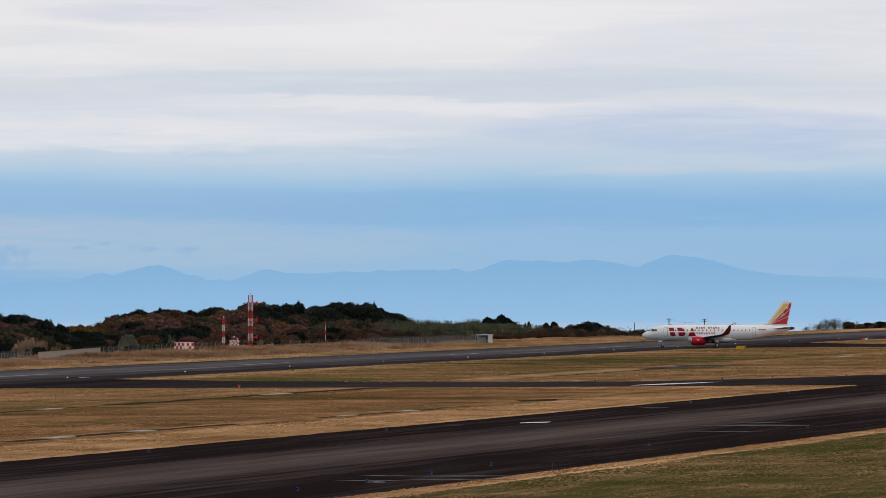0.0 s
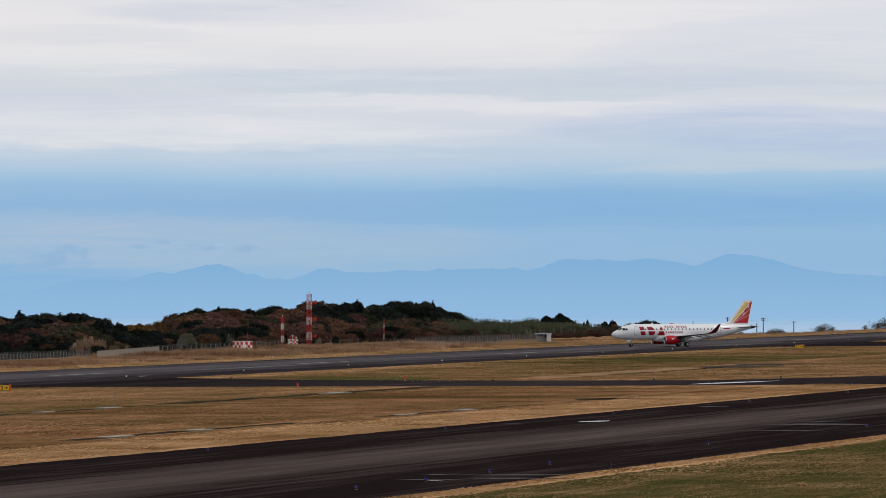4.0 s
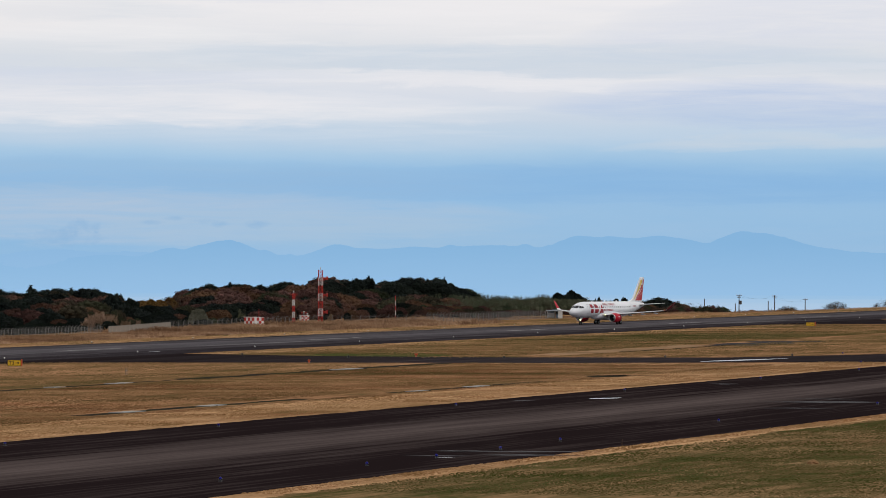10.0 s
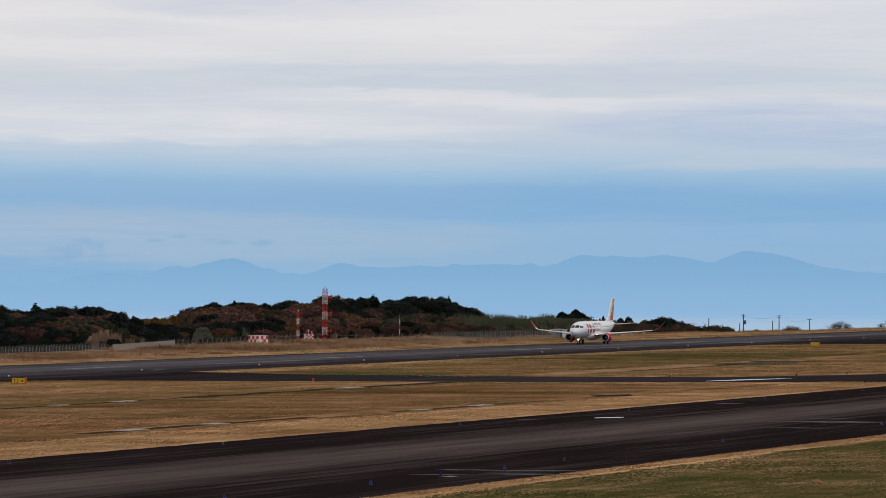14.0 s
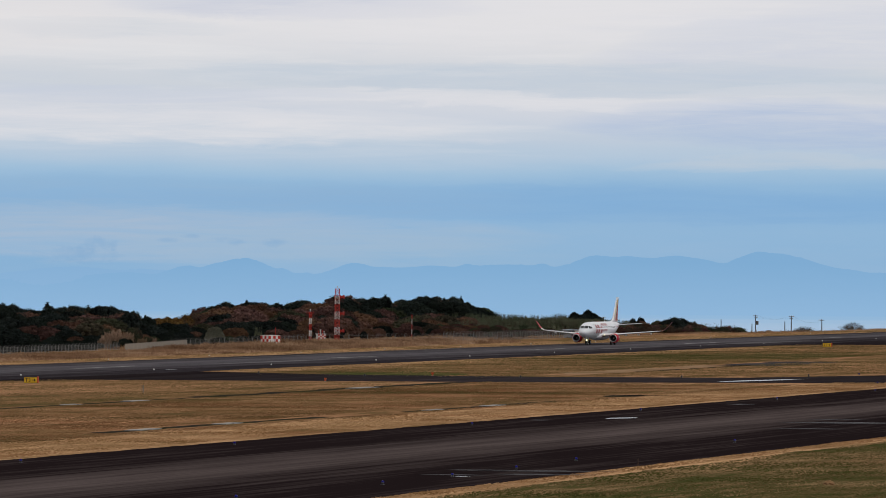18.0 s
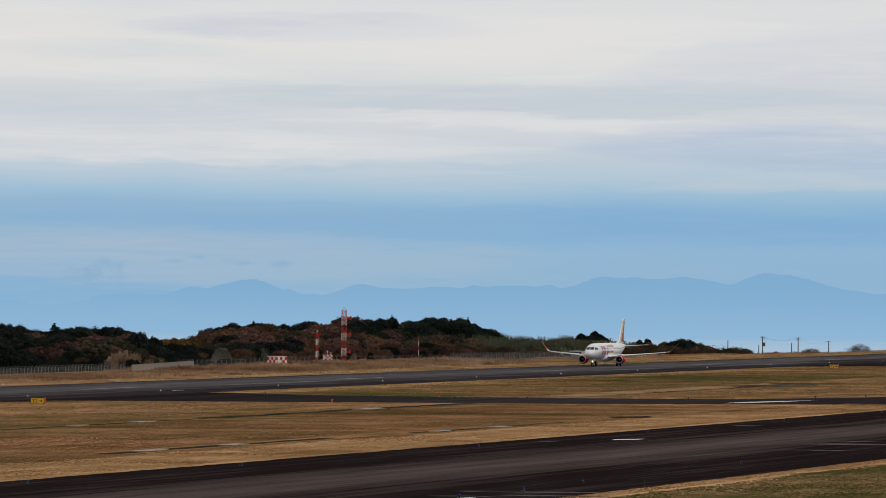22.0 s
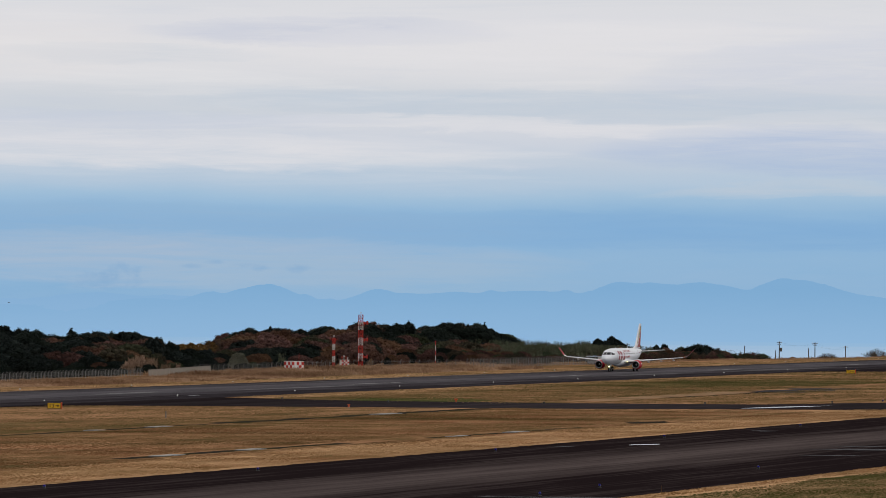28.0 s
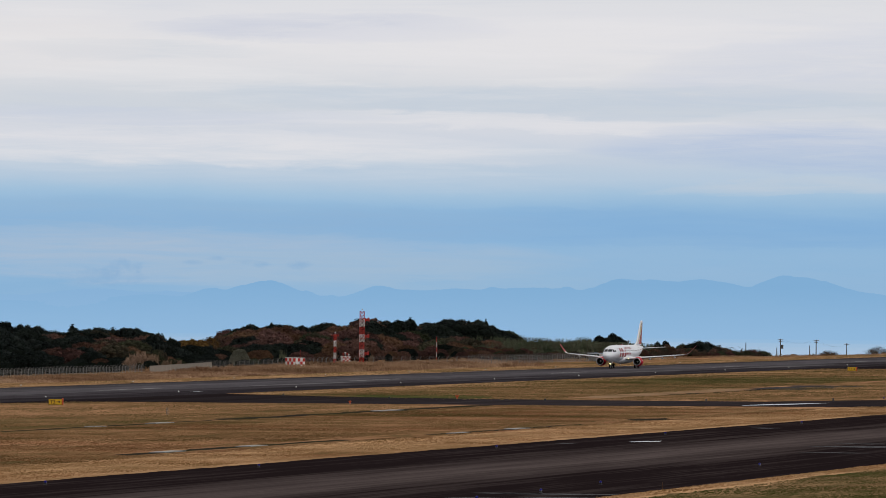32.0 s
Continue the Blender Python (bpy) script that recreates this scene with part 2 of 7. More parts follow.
def asphalt_material(name, base, worn, centre, half, streak=1.0):
    """Asphalt with a paler, polished wheel lane along y = centre (field metres) and long streaks of dust and rubber."""
    m = bpy.data.materials.new(name)
    m.use_nodes = True
    n = Net(m.node_tree)
    out = n.add("ShaderNodeOutputMaterial")
    p = n.add("ShaderNodeBsdfPrincipled")
    p.inputs["Specular IOR Level"].default_value = 0.0
    vec = n.add("ShaderNodeTexCoord").outputs["Object"]
    sep = n.add("ShaderNodeSeparateXYZ")
    n.link(vec, sep.inputs[0])
    off = n.math("DIVIDE", n.math("ABSOLUTE", n.math("SUBTRACT", sep.outputs[1], centre)), half)
    wob = n.noise(vec, 0.5, 4.0, 0.6, 0.0, (0.012, 0.55, 1))
    lane = n.math("SUBTRACT", n.math("ADD", 1.0, n.math("MULTIPLY", n.math("SUBTRACT", wob, 0.5), 1.2)), off, True)
    lines = n.noise(vec, 1.0, 5.0, 0.7, 0.0, (0.01, 0.9, 1))
    grain = n.noise(vec, 3.0, 3.0, 0.6)
    patch = n.noise(vec, 0.5, 5.0, 0.68, 0.3, (0.04, 0.35, 1))
    k = n.math("ADD", n.math("MULTIPLY", lane, 0.75), n.math("MULTIPLY", n.math("SUBTRACT", lines, 0.5), 1.3 * streak))
    k = n.math("ADD", k, n.math("MULTIPLY", n.math("SUBTRACT", patch, 0.5), 0.9 * streak), True)
    col = n.mix(k, (*base, 1), (*worn, 1))
    col = n.mix(n.math("MULTIPLY", n.math("SUBTRACT", grain, 0.35), 0.5, True), col, tuple(0.6 * v for v in base) + (1,))
    n.link(col, p.inputs["Base Color"])
    n.link(n.math("SUBTRACT", 0.92, n.math("MULTIPLY", k, 0.12)), p.inputs["Roughness"])
    b = n.add("ShaderNodeBump", Strength=0.3, Distance=0.01)
    n.link(grain, b.inputs["Height"])
    n.link(b.outputs[0], p.inputs["Normal"])
    n.link(p.outputs[0], out.inputs[0])
    return m


def leaf_material(name, c1, c2, c3, spread=0.3, hue=0.03):
    """Foliage: every leaf its own shade between two, drifting to a third in patches; whole crowns differ in tone and hue."""
    m = bpy.data.materials.new(name)
    m.use_nodes = True
    n = Net(m.node_tree)
    out = n.add("ShaderNodeOutputMaterial")
    geo, oi = n.add("ShaderNodeNewGeometry"), n.add("ShaderNodeObjectInfo")
    vec = n.add("ShaderNodeTexCoord").outputs["Object"]
    leaf = geo.outputs["Random Per Island"]
    col = n.mix(leaf, (*c1, 1), (*c2, 1))
    big = n.noise(vec, 0.22, 3.0, 0.6, 0.4)
    col = n.mix(n.math("MULTIPLY", n.math("SUBTRACT", n.math("ADD", big, n.math("MULTIPLY", n.math("SUBTRACT", oi.outputs["Random"], 0.5), 0.5)), 0.42), 4.0, True), col, (*c3, 1))
    hsv = n.add("ShaderNodeHueSaturation")
    n.link(n.math("ADD", 0.5 - hue, n.math("MULTIPLY", oi.outputs["Random"], 2 * hue)), hsv.inputs["Hue"])
    tone = n.math("ADD", 1 - spread, n.math("MULTIPLY", n.math("FRACT", n.math("MULTIPLY", oi.outputs["Random"], 7.31)), 2 * spread))
    n.link(n.math("MULTIPLY", tone, n.math("ADD", 0.7, n.math("MULTIPLY", leaf, 0.86))), hsv.inputs["Value"])
    n.link(col, hsv.inputs["Color"])
    d, tr = n.add("ShaderNodeBsdfDiffuse"), n.add("ShaderNodeBsdfTranslucent")
    mx = n.add("ShaderNodeMixShader", Fac=0.2)
    n.link(hsv.outputs[0], d.inputs[0])
    n.link(hsv.outputs[0], tr.inputs[0])
    n.link(d.outputs[0], mx.inputs[1])
    n.link(tr.outputs[0], mx.inputs[2])
    n.link(mx.outputs[0], out.inputs[0])
    return m


M = {
    "turf": grass_material("turf", (0.36, 0.2, 0.105), (0.19, 0.108, 0.05), (0.122, 0.088, 0.037), -0.02),
    "straw_turf": grass_material("straw_turf", (0.41, 0.246, 0.128), (0.25, 0.144, 0.066), (0.155, 0.102, 0.044), 0.12),
    "green_turf": grass_material("green_turf", (0.2, 0.15, 0.068), (0.098, 0.09, 0.033), (0.06, 0.068, 0.022), -0.04),
    "lawn": grass_material("lawn", (0.22, 0.14, 0.07), (0.1, 0.08, 0.032), (0.06, 0.062, 0.02), 0.01),
    "taxi_asphalt": asphalt_material("taxi_asphalt", (0.0172, 0.0118, 0.0125), (0.122, 0.096, 0.091), 140.0, 12.0),
    "runway_asphalt": asphalt_material("runway_asphalt", (0.03, 0.0255, 0.029), (0.132, 0.123, 0.134), 304.0, 20.0, 1.4),
    "link_asphalt": asphalt_material("link_asphalt", (0.0165, 0.0125, 0.0135), (0.05, 0.042, 0.045), 215.0, 70.0, 0.8),
    "paint_white": surface("paint_white", (0.82, 0.84, 0.875), (0.86, 0.88, 0.91), 0.35, 0.8, 0.5, c3=(0.78, 0.8, 0.835), coat=0.3),
    "paint_red": surface("paint_red", (0.42, 0.009, 0.022), (0.49, 0.012, 0.027), 0.45, 1.0, 0.18),
    "mark_red": surface("mark_red", (0.28, 0.009, 0.021), (0.33, 0.012, 0.026), 0.4, 1.0, 0.25),
    "fin_red": surface("fin_red", (0.45, 0.012, 0.026), (0.51, 0.016, 0.03), 0.3, 1.0, 0.5, coat=1.0),
    "fin_yellow": surface("fin_yellow", (0.76, 0.52, 0.09), (0.81, 0.57, 0.12), 0.3, 1.0, 0.5, coat=1.0),
    "wing_grey": surface("wing_grey", (0.76, 0.77, 0.78), (0.81, 0.82, 0.83), 0.4, 0.7, 0.4, c3=(0.65, 0.66, 0.67)),
    # grey underside paint with the shade under the wing mixed into its colour
    "wing_under_shade": surface("wing_under_shade", (0.13, 0.135, 0.15), (0.17, 0.175, 0.19), 0.45, 0.7, 0.3, c3=(0.11, 0.115, 0.125)),
    # the winglet's red with the shade of its outer face painted in
    "winglet_outer_shade": surface("winglet_outer_shade", (0.11, 0.006, 0.012), (0.15, 0.008, 0.015), 0.4, 1.0, 0.4),
    "lamp_port": glow("lamp_port", (1.0, 0.3, 0.12, 1), 2.0),
    "sparkle_white": surface("sparkle_white", (0.74, 0.75, 0.77), (0.78, 0.79, 0.81), 0.4, 1.0, 0.4),
    "paint_grey": surface("paint_grey", (0.42, 0.43, 0.44), (0.5, 0.5, 0.51), 0.4, 1.0, 0.5),
    "dark_glass": surface("dark_glass", (0.012, 0.014, 0.017), (0.02, 0.022, 0.026), 0.12, 1.0, 0.6),
    "window_glass": surface("window_glass", (0.03, 0.033, 0.04), (0.055, 0.06, 0.068), 0.25, 1.0, 0.4),
    "bare_metal": surface("bare_metal", (0.5, 0.5, 0.5), (0.6, 0.6, 0.6), 0.35, 2.0, 0.5, metal=1.0),
    "dark_metal": surface("dark_metal", (0.03, 0.03, 0.032), (0.06, 0.06, 0.06), 0.5, 2.0, 0.4, metal=0.4),
    "tyre": surface("tyre", (0.018, 0.018, 0.018), (0.03, 0.03, 0.03), 0.85, 6.0, 0.2),
    "seam": surface("seam", (0.25, 0.25, 0.26), (0.33, 0.33, 0.34), 0.5, 2.0, 0.3),
    "mast_red": surface("mast_red", (0.48, 0.032, 0.024), (0.56, 0.05, 0.034), 0.6, 1.5, 0.3, c3=(0.42, 0.035, 0.028)),
    "mast_white": surface("mast_white", (0.7, 0.69, 0.66), (0.78, 0.77, 0.75), 0.6, 1.5, 0.3, c3=(0.6, 0.58, 0.55)),
    "sign_yellow": surface("sign_yellow", (0.62, 0.38, 0.015), (0.7, 0.44, 0.02), 0.5, 1.0, 0.3),
    "sign_black": surface("sign_black", (0.012, 0.012, 0.012), (0.02, 0.02, 0.02), 0.5, 1.0, 0.3),
    "concrete": surface("concrete", (0.32, 0.31, 0.29), (0.42, 0.41, 0.39), 0.9, 1.5, 0.0, c3=(0.24, 0.235, 0.22), bump=0.2),
    "wall_beige": surface("wall_beige", (0.25, 0.225, 0.195), (0.33, 0.3, 0.26), 0.9, 1.5, 0.0, c3=(0.19, 0.17, 0.145), scale2=0.4, stretch=(1, 1, 0.3), bump=0.2),
    "galvanised": surface("galvanised", (0.19, 0.193, 0.19), (0.26, 0.26, 0.255), 0.55, 2.0, 0.4, metal=0.3, c3=(0.2, 0.2, 0.19)),
    "pole": surface("pole", (0.09, 0.085, 0.08), (0.15, 0.14, 0.13), 0.8, 2.0, 0.2),
    "bark": surface("bark", (0.055, 0.042, 0.03), (0.1, 0.08, 0.06), 0.9, 3.0, 0.1, bump=0.4),
    "drain_dark": surface("drain_dark", (0.022, 0.019, 0.016), (0.05, 0.042, 0.034), 0.95, 0.6, 0.0, c3=(0.045, 0.04, 0.018), scale2=0.15),
    "drain_grey": surface("drain_grey", (0.05, 0.046, 0.048), (0.085, 0.08, 0.082), 0.95, 0.6, 0.0, c3=(0.045, 0.04, 0.035), scale2=0.15),
    "leaf_evergreen": leaf_material("leaf_evergreen", (0.0094, 0.0128, 0.0124), (0.022, 0.0275, 0.025), (0.018, 0.0232, 0.0185), 0.34, 0.014),
    "leaf_rust": leaf_material("leaf_rust", (0.055, 0.0345, 0.03), (0.104, 0.059, 0.048), (0.091, 0.048, 0.031), 0.34, 0.014),
    "leaf_olive": leaf_material("leaf_olive", (0.036, 0.033, 0.024), (0.066, 0.057, 0.038), (0.038, 0.046, 0.026), 0.3, 0.02),
    "leaf_bamboo": leaf_material("leaf_bamboo", (0.068, 0.078, 0.052), (0.125, 0.134, 0.087), (0.063, 0.078, 0.045), 0.25, 0.015),
    "leaf_pale": leaf_material("leaf_pale", (0.115, 0.115, 0.09), (0.19, 0.185, 0.145), (0.14, 0.138, 0.105), 0.1, 0.01),
    "leaf_dry": leaf_material("leaf_dry", (0.19, 0.125, 0.085), (0.34, 0.24, 0.17), (0.24, 0.16, 0.11), 0.15, 0.01),
    "leaf_gold": leaf_material("leaf_gold", (0.11, 0.07, 0.026), (0.19, 0.118, 0.04), (0.13, 0.068, 0.026), 0.2, 0.015),
    "feather": surface("feather", (0.06, 0.055, 0.05), (0.1, 0.095, 0.085), 0.8, 20.0, 0.1),
    "twig": surface("twig", (0.042, 0.032, 0.024), (0.09, 0.068, 0.048), 0.9, 2.0, 0.1, per_object=0.2),
    "reed": None,
    "tuft": None,
    "roof_pale": surface("roof_pale", (0.42, 0.5, 0.58), (0.5, 0.57, 0.64), 0.5, 1.0, 0.3),
    "roof_blue": surface("roof_blue", (0.10, 0.14, 0.19), (0.14, 0.18, 0.23), 0.6, 1.0, 0.3),
    "blue_lens": surface("blue_lens", (0.012, 0.012, 0.16), (0.018, 0.02, 0.24), 0.35, 2.0, 0.1),
    "orange": surface("orange", (0.55, 0.09, 0.03), (0.62, 0.12, 0.04), 0.6, 2.0, 0.3),
    "marking": surface("marking", (0.42, 0.41, 0.4), (0.2, 0.195, 0.19), 0.8, 0.8, 0.0, c3=(0.09, 0.085, 0.085), scale2=0.12),
    "bare_earth": surface("bare_earth", (0.26, 0.165, 0.095), (0.36, 0.235, 0.14), 0.95, 0.5, 0.0, c3=(0.2, 0.125, 0.066), scale2=0.06),
    # pale grey that paints a sheen of sky light on the runway
    "asphalt_sheen": surface("asphalt_sheen", (0.11, 0.104, 0.109), (0.19, 0.18, 0.187), 0.9, 0.4, 0.0, c3=(0.06, 0.056, 0.059), scale2=0.08, stretch=(0.1, 1, 1)),
    "faded_marking": surface("faded_marking", (0.16, 0.155, 0.15), (0.06, 0.058, 0.058), 0.85, 0.5, 0.0, c3=(0.05, 0.047, 0.048), scale2=0.05),
    "lamp_warm": glow("lamp_warm", (1.0, 0.96, 0.42, 1), 4.0),
    "lamp_white": glow("lamp_white", (1.0, 0.98, 0.92, 1), 0.55),
    "lamp_green": glow("lamp_green", (0.25, 1.0, 0.4, 1), 0.6),
}


def tuft_material(name, shades, russet=0.0):
    """Grass tufts, each its own shade of straw, tan or dull olive, in long bands with russet drifts."""
    m = bpy.data.materials.new(name)
    m.use_nodes = True
    n = Net(m.node_tree)
    out = n.add("ShaderNodeOutputMaterial")
    geo = n.add("ShaderNodeNewGeometry")
    patch = n.noise(geo.outputs["Position"], 0.03, 3.0, 0.55, 0.4)
    small = n.noise(geo.outputs["Position"], 0.22, 3.0, 0.6, 0.3, (0.8, 0.5, 1))
    band = n.noise(geo.outputs["Position"], 0.055, 4.0, 0.62, 0.3, (0.5, 1.0, 1))
    k = n.math("ADD", n.math("MULTIPLY", geo.outputs["Random Per Island"], 0.36), n.math("MULTIPLY", n.math("SUBTRACT", patch, 0.33), 0.9))
    k = n.math("ADD", k, n.math("MULTIPLY", n.math("SUBTRACT", small, 0.43), 0.9))
    k = n.math("ADD", k, n.math("MULTIPLY", n.math("SUBTRACT", band, 0.47), 2.0))
    col = n.ramp(k, shades)
    red = n.noise(geo.outputs["Position"], 0.022, 4.0, 0.6, 0.4, (0.7, 1.2, 1))
    hsv = n.add("ShaderNodeHueSaturation", Hue=0.482, Saturation=1.06, Value=0.94)
    n.link(col, hsv.inputs["Color"])
    n.link(n.math("MULTIPLY", n.math("SUBTRACT", red, 0.42), russet, True), hsv.inputs["Fac"])
    col = hsv.outputs[0]
    d = n.add("ShaderNodeBsdfDiffuse")
    tr = n.add("ShaderNodeBsdfTranslucent")
    mx = n.add("ShaderNodeMixShader", Fac=0.45)
    n.link(col, d.inputs[0])
    n.link(col, tr.inputs[0])
    n.link(d.outputs[0], mx.inputs[1])
    n.link(tr.outputs[0], mx.inputs[2])
    n.link(mx.outputs[0], out.inputs[0])
    return m


def damp_material():
    """Asphalt still wet: a thin sheen that breaks up in streaks over the dark surface."""
    m = bpy.data.materials.new("damp_asphalt")
    m.use_nodes = True
    n = Net(m.node_tree)
    out = n.add("ShaderNodeOutputMaterial")
    p = n.add("ShaderNodeBsdfDiffuse", Color=(0.02, 0.0155, 0.017, 1))
    g = n.add("ShaderNodeBsdfGlossy", Roughness=0.22)
    vec = n.add("ShaderNodeTexCoord").outputs["Object"]
    film = n.noise(vec, 1.6, 4.0, 0.65, 0.3, (1.0, 0.4, 1))
    mx = n.add("ShaderNodeMixShader")
    n.link(n.math("MULTIPLY", n.math("SUBTRACT", film, 0.36), 0.8, True), mx.inputs[0])
    n.link(p.outputs[0], mx.inputs[1])
    n.link(g.outputs[0], mx.inputs[2])
    n.link(mx.outputs[0], out.inputs[0])
    return m


def puddle_material():
    m = bpy.data.materials.new("rain_puddle")
    m.use_nodes = True
    n = Net(m.node_tree)
    out = n.add("ShaderNodeOutputMaterial")
    p = n.add("ShaderNodeBsdfPrincipled", Roughness=0.16)
    p.inputs["Base Color"].default_value = (0.03, 0.03, 0.032, 1)
    p.inputs["Specular IOR Level"].default_value = 0.5
    n.link(p.outputs[0], out.inputs[0])
    return m


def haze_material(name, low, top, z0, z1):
    """Distant land; sea haze is painted as glowing skylight colour, palest at its foot."""
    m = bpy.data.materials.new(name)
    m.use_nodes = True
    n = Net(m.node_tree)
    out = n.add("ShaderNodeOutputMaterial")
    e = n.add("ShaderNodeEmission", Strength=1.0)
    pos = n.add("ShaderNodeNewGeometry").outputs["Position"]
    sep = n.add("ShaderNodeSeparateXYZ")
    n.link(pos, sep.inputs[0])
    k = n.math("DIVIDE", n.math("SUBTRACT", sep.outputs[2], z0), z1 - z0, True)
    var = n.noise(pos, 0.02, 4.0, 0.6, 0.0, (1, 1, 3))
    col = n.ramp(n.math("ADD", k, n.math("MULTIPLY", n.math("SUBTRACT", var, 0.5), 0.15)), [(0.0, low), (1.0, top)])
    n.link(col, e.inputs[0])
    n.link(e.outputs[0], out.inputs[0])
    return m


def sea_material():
    """Water with its haze painted in as glow: as blue as the far shore, paler and greyer this side of the bay, in faint
    level bands.
    """
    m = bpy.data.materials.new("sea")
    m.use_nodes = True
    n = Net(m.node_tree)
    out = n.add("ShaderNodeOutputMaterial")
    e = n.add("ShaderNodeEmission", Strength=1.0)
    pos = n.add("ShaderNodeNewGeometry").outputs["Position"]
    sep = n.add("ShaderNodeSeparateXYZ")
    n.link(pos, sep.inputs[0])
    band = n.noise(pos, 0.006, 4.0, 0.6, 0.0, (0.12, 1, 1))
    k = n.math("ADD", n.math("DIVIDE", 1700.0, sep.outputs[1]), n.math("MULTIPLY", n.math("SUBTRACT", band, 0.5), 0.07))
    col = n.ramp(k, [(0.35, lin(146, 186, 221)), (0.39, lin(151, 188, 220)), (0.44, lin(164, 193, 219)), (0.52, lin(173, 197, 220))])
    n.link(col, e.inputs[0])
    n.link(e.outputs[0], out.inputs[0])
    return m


M["puddle"] = puddle_material()
M["damp"] = damp_material()
M["tuft"] = tuft_material("tuft", [(0.08, (0.112, 0.078, 0.032, 1)), (0.32, (0.178, 0.107, 0.046, 1)), (0.6, (0.27, 0.153, 0.072, 1)), (0.95, (0.49, 0.298, 0.155, 1))], 5.0)
M["olive_tuft"] = tuft_material("olive_tuft", [(0.08, (0.088, 0.078, 0.029, 1)), (0.34, (0.16, 0.115, 0.045, 1)), (0.6, (0.27, 0.172, 0.078, 1)), (0.95, (0.49, 0.325, 0.165, 1))], 1.5)
M["reed"] = tuft_material("reed", [(0.1, (0.15, 0.085, 0.05, 1)), (0.35, (0.27, 0.165, 0.1, 1)), (0.65, (0.42, 0.275, 0.17, 1)), (0.95, (0.6, 0.43, 0.29, 1))])
M["band_tuft"] = tuft_material("band_tuft", [(0.15, (0.06, 0.064, 0.021, 1)), (0.4, (0.098, 0.09, 0.032, 1)), (0.62, (0.16, 0.125, 0.05, 1)), (0.82, (0.27, 0.185, 0.085, 1)), (1.0, (0.44, 0.3, 0.16, 1))])
M["straw_tuft"] = tuft_material("straw_tuft", [(0.1, (0.225, 0.131, 0.054, 1)), (0.36, (0.325, 0.193, 0.086, 1)), (0.66, (0.425, 0.262, 0.13, 1)), (0.92, (0.54, 0.35, 0.19, 1))], 3.0)
M["lawn_tuft"] = tuft_material("lawn_tuft", [(0.08, (0.068, 0.074, 0.021, 1)), (0.34, (0.08, 0.078, 0.024, 1)), (0.54, (0.116, 0.09, 0.034, 1)), (0.74, (0.21, 0.14, 0.066, 1)), (0.95, (0.42, 0.28, 0.15, 1))])
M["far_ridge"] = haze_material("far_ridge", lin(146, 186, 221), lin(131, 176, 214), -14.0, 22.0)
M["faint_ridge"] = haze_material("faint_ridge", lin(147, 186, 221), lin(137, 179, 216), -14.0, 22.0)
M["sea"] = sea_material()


# ---- mesh helpers ----
def mesh_from(name, bm, mats, smooth=False):
    me = bpy.data.meshes.new(name)
    bm.to_mesh(me)
    bm.free()
    for m in (mats if isinstance(mats, (list, tuple)) else [mats]):
        me.materials.append(m)
    if smooth:
        me.shade_smooth()
    return me


def raw_mesh(name, verts, faces, mats):
    me = bpy.data.meshes.new(name)
    me.from_pydata(verts, [], faces)
    for m in (mats if isinstance(mats, (list, tuple)) else [mats]):
        me.materials.append(m)
    return me


def part(name, bm, material, parent, label="", smooth=False, at=None):
    me = bm if isinstance(bm, bpy.types.Mesh) else mesh_from(name, bm, material, smooth)
    ob = new(name, me)
    ob.parent = parent
    if at is not None:
        ob.matrix_basis = at
    if label:
        tagged(ob, label)
    return ob


def thing(name, m, label, category, group="", kind="", data=None):
    ob = new(name, data)
    ob.matrix_basis = m
    return tagged(ob, label, category, group, kind)


def at_field(a, b, z=0.0, turn=0.0):
    """A pose a metres along the runway from the deck and b metres across, turned from the runway's heading."""
    return FIELD @ pose(a, b, z, 0, 0, turn)


def box(bm, c, s, m=None, mat=0, bevel=0.0):
    r = bmesh.ops.create_cube(bm, size=1.0, matrix=(m or Matrix()) @ Matrix.Translation(c) @ Matrix.Diagonal((*s, 1)))
    for f in {f for v in r["verts"] for f in v.link_faces}:
        f.material_index = mat
    if bevel:
        es = list({e for v in r["verts"] for e in v.link_edges})
        bmesh.ops.bevel(bm, geom=es, offset=bevel, segments=2, affect="EDGES", profile=0.5)


def rod(bm, p, q, r0, r1=None, seg=8, mat=0, caps=True):
    p, q = Vector(p), Vector(q)
    d = q - p
    m = Matrix.Translation((p + q) / 2) @ d.to_track_quat("Z", "Y").to_matrix().to_4x4()
    r = bmesh.ops.create_cone(bm, cap_ends=caps, segments=seg, radius1=r0, radius2=r0 if r1 is None else r1, depth=d.length, matrix=m)
    for f in {f for v in r["verts"] for f in v.link_faces}:
        f.material_index = mat


def loft(bm, rings, cap=True, mat=0, closed=True):
    vs = [[bm.verts.new(p) for p in ring] for ring in rings]
    n = len(rings[0])
    for a, b in zip(vs, vs[1:]):
        for i in range(n if closed else n - 1):
            j = (i + 1) % n
            f = bm.faces.new((a[i], a[j], b[j], b[i]))
            f.material_index = mat
    if cap:
        for ring in (vs[0][::-1], vs[-1]):
            f = bm.faces.new(ring)
            f.material_index = mat
    return vs


def sheet(bm, pts, z, mat=0):
    f = bm.faces.new([bm.verts.new((x, y, z)) for x, y in pts])
    f.material_index = mat
    return f


# ---- ground, pavements, distance ----
def smoothstep(x):
    x = max(0.0, min(1.0, x))
    return x * x * (3 - 2 * x)


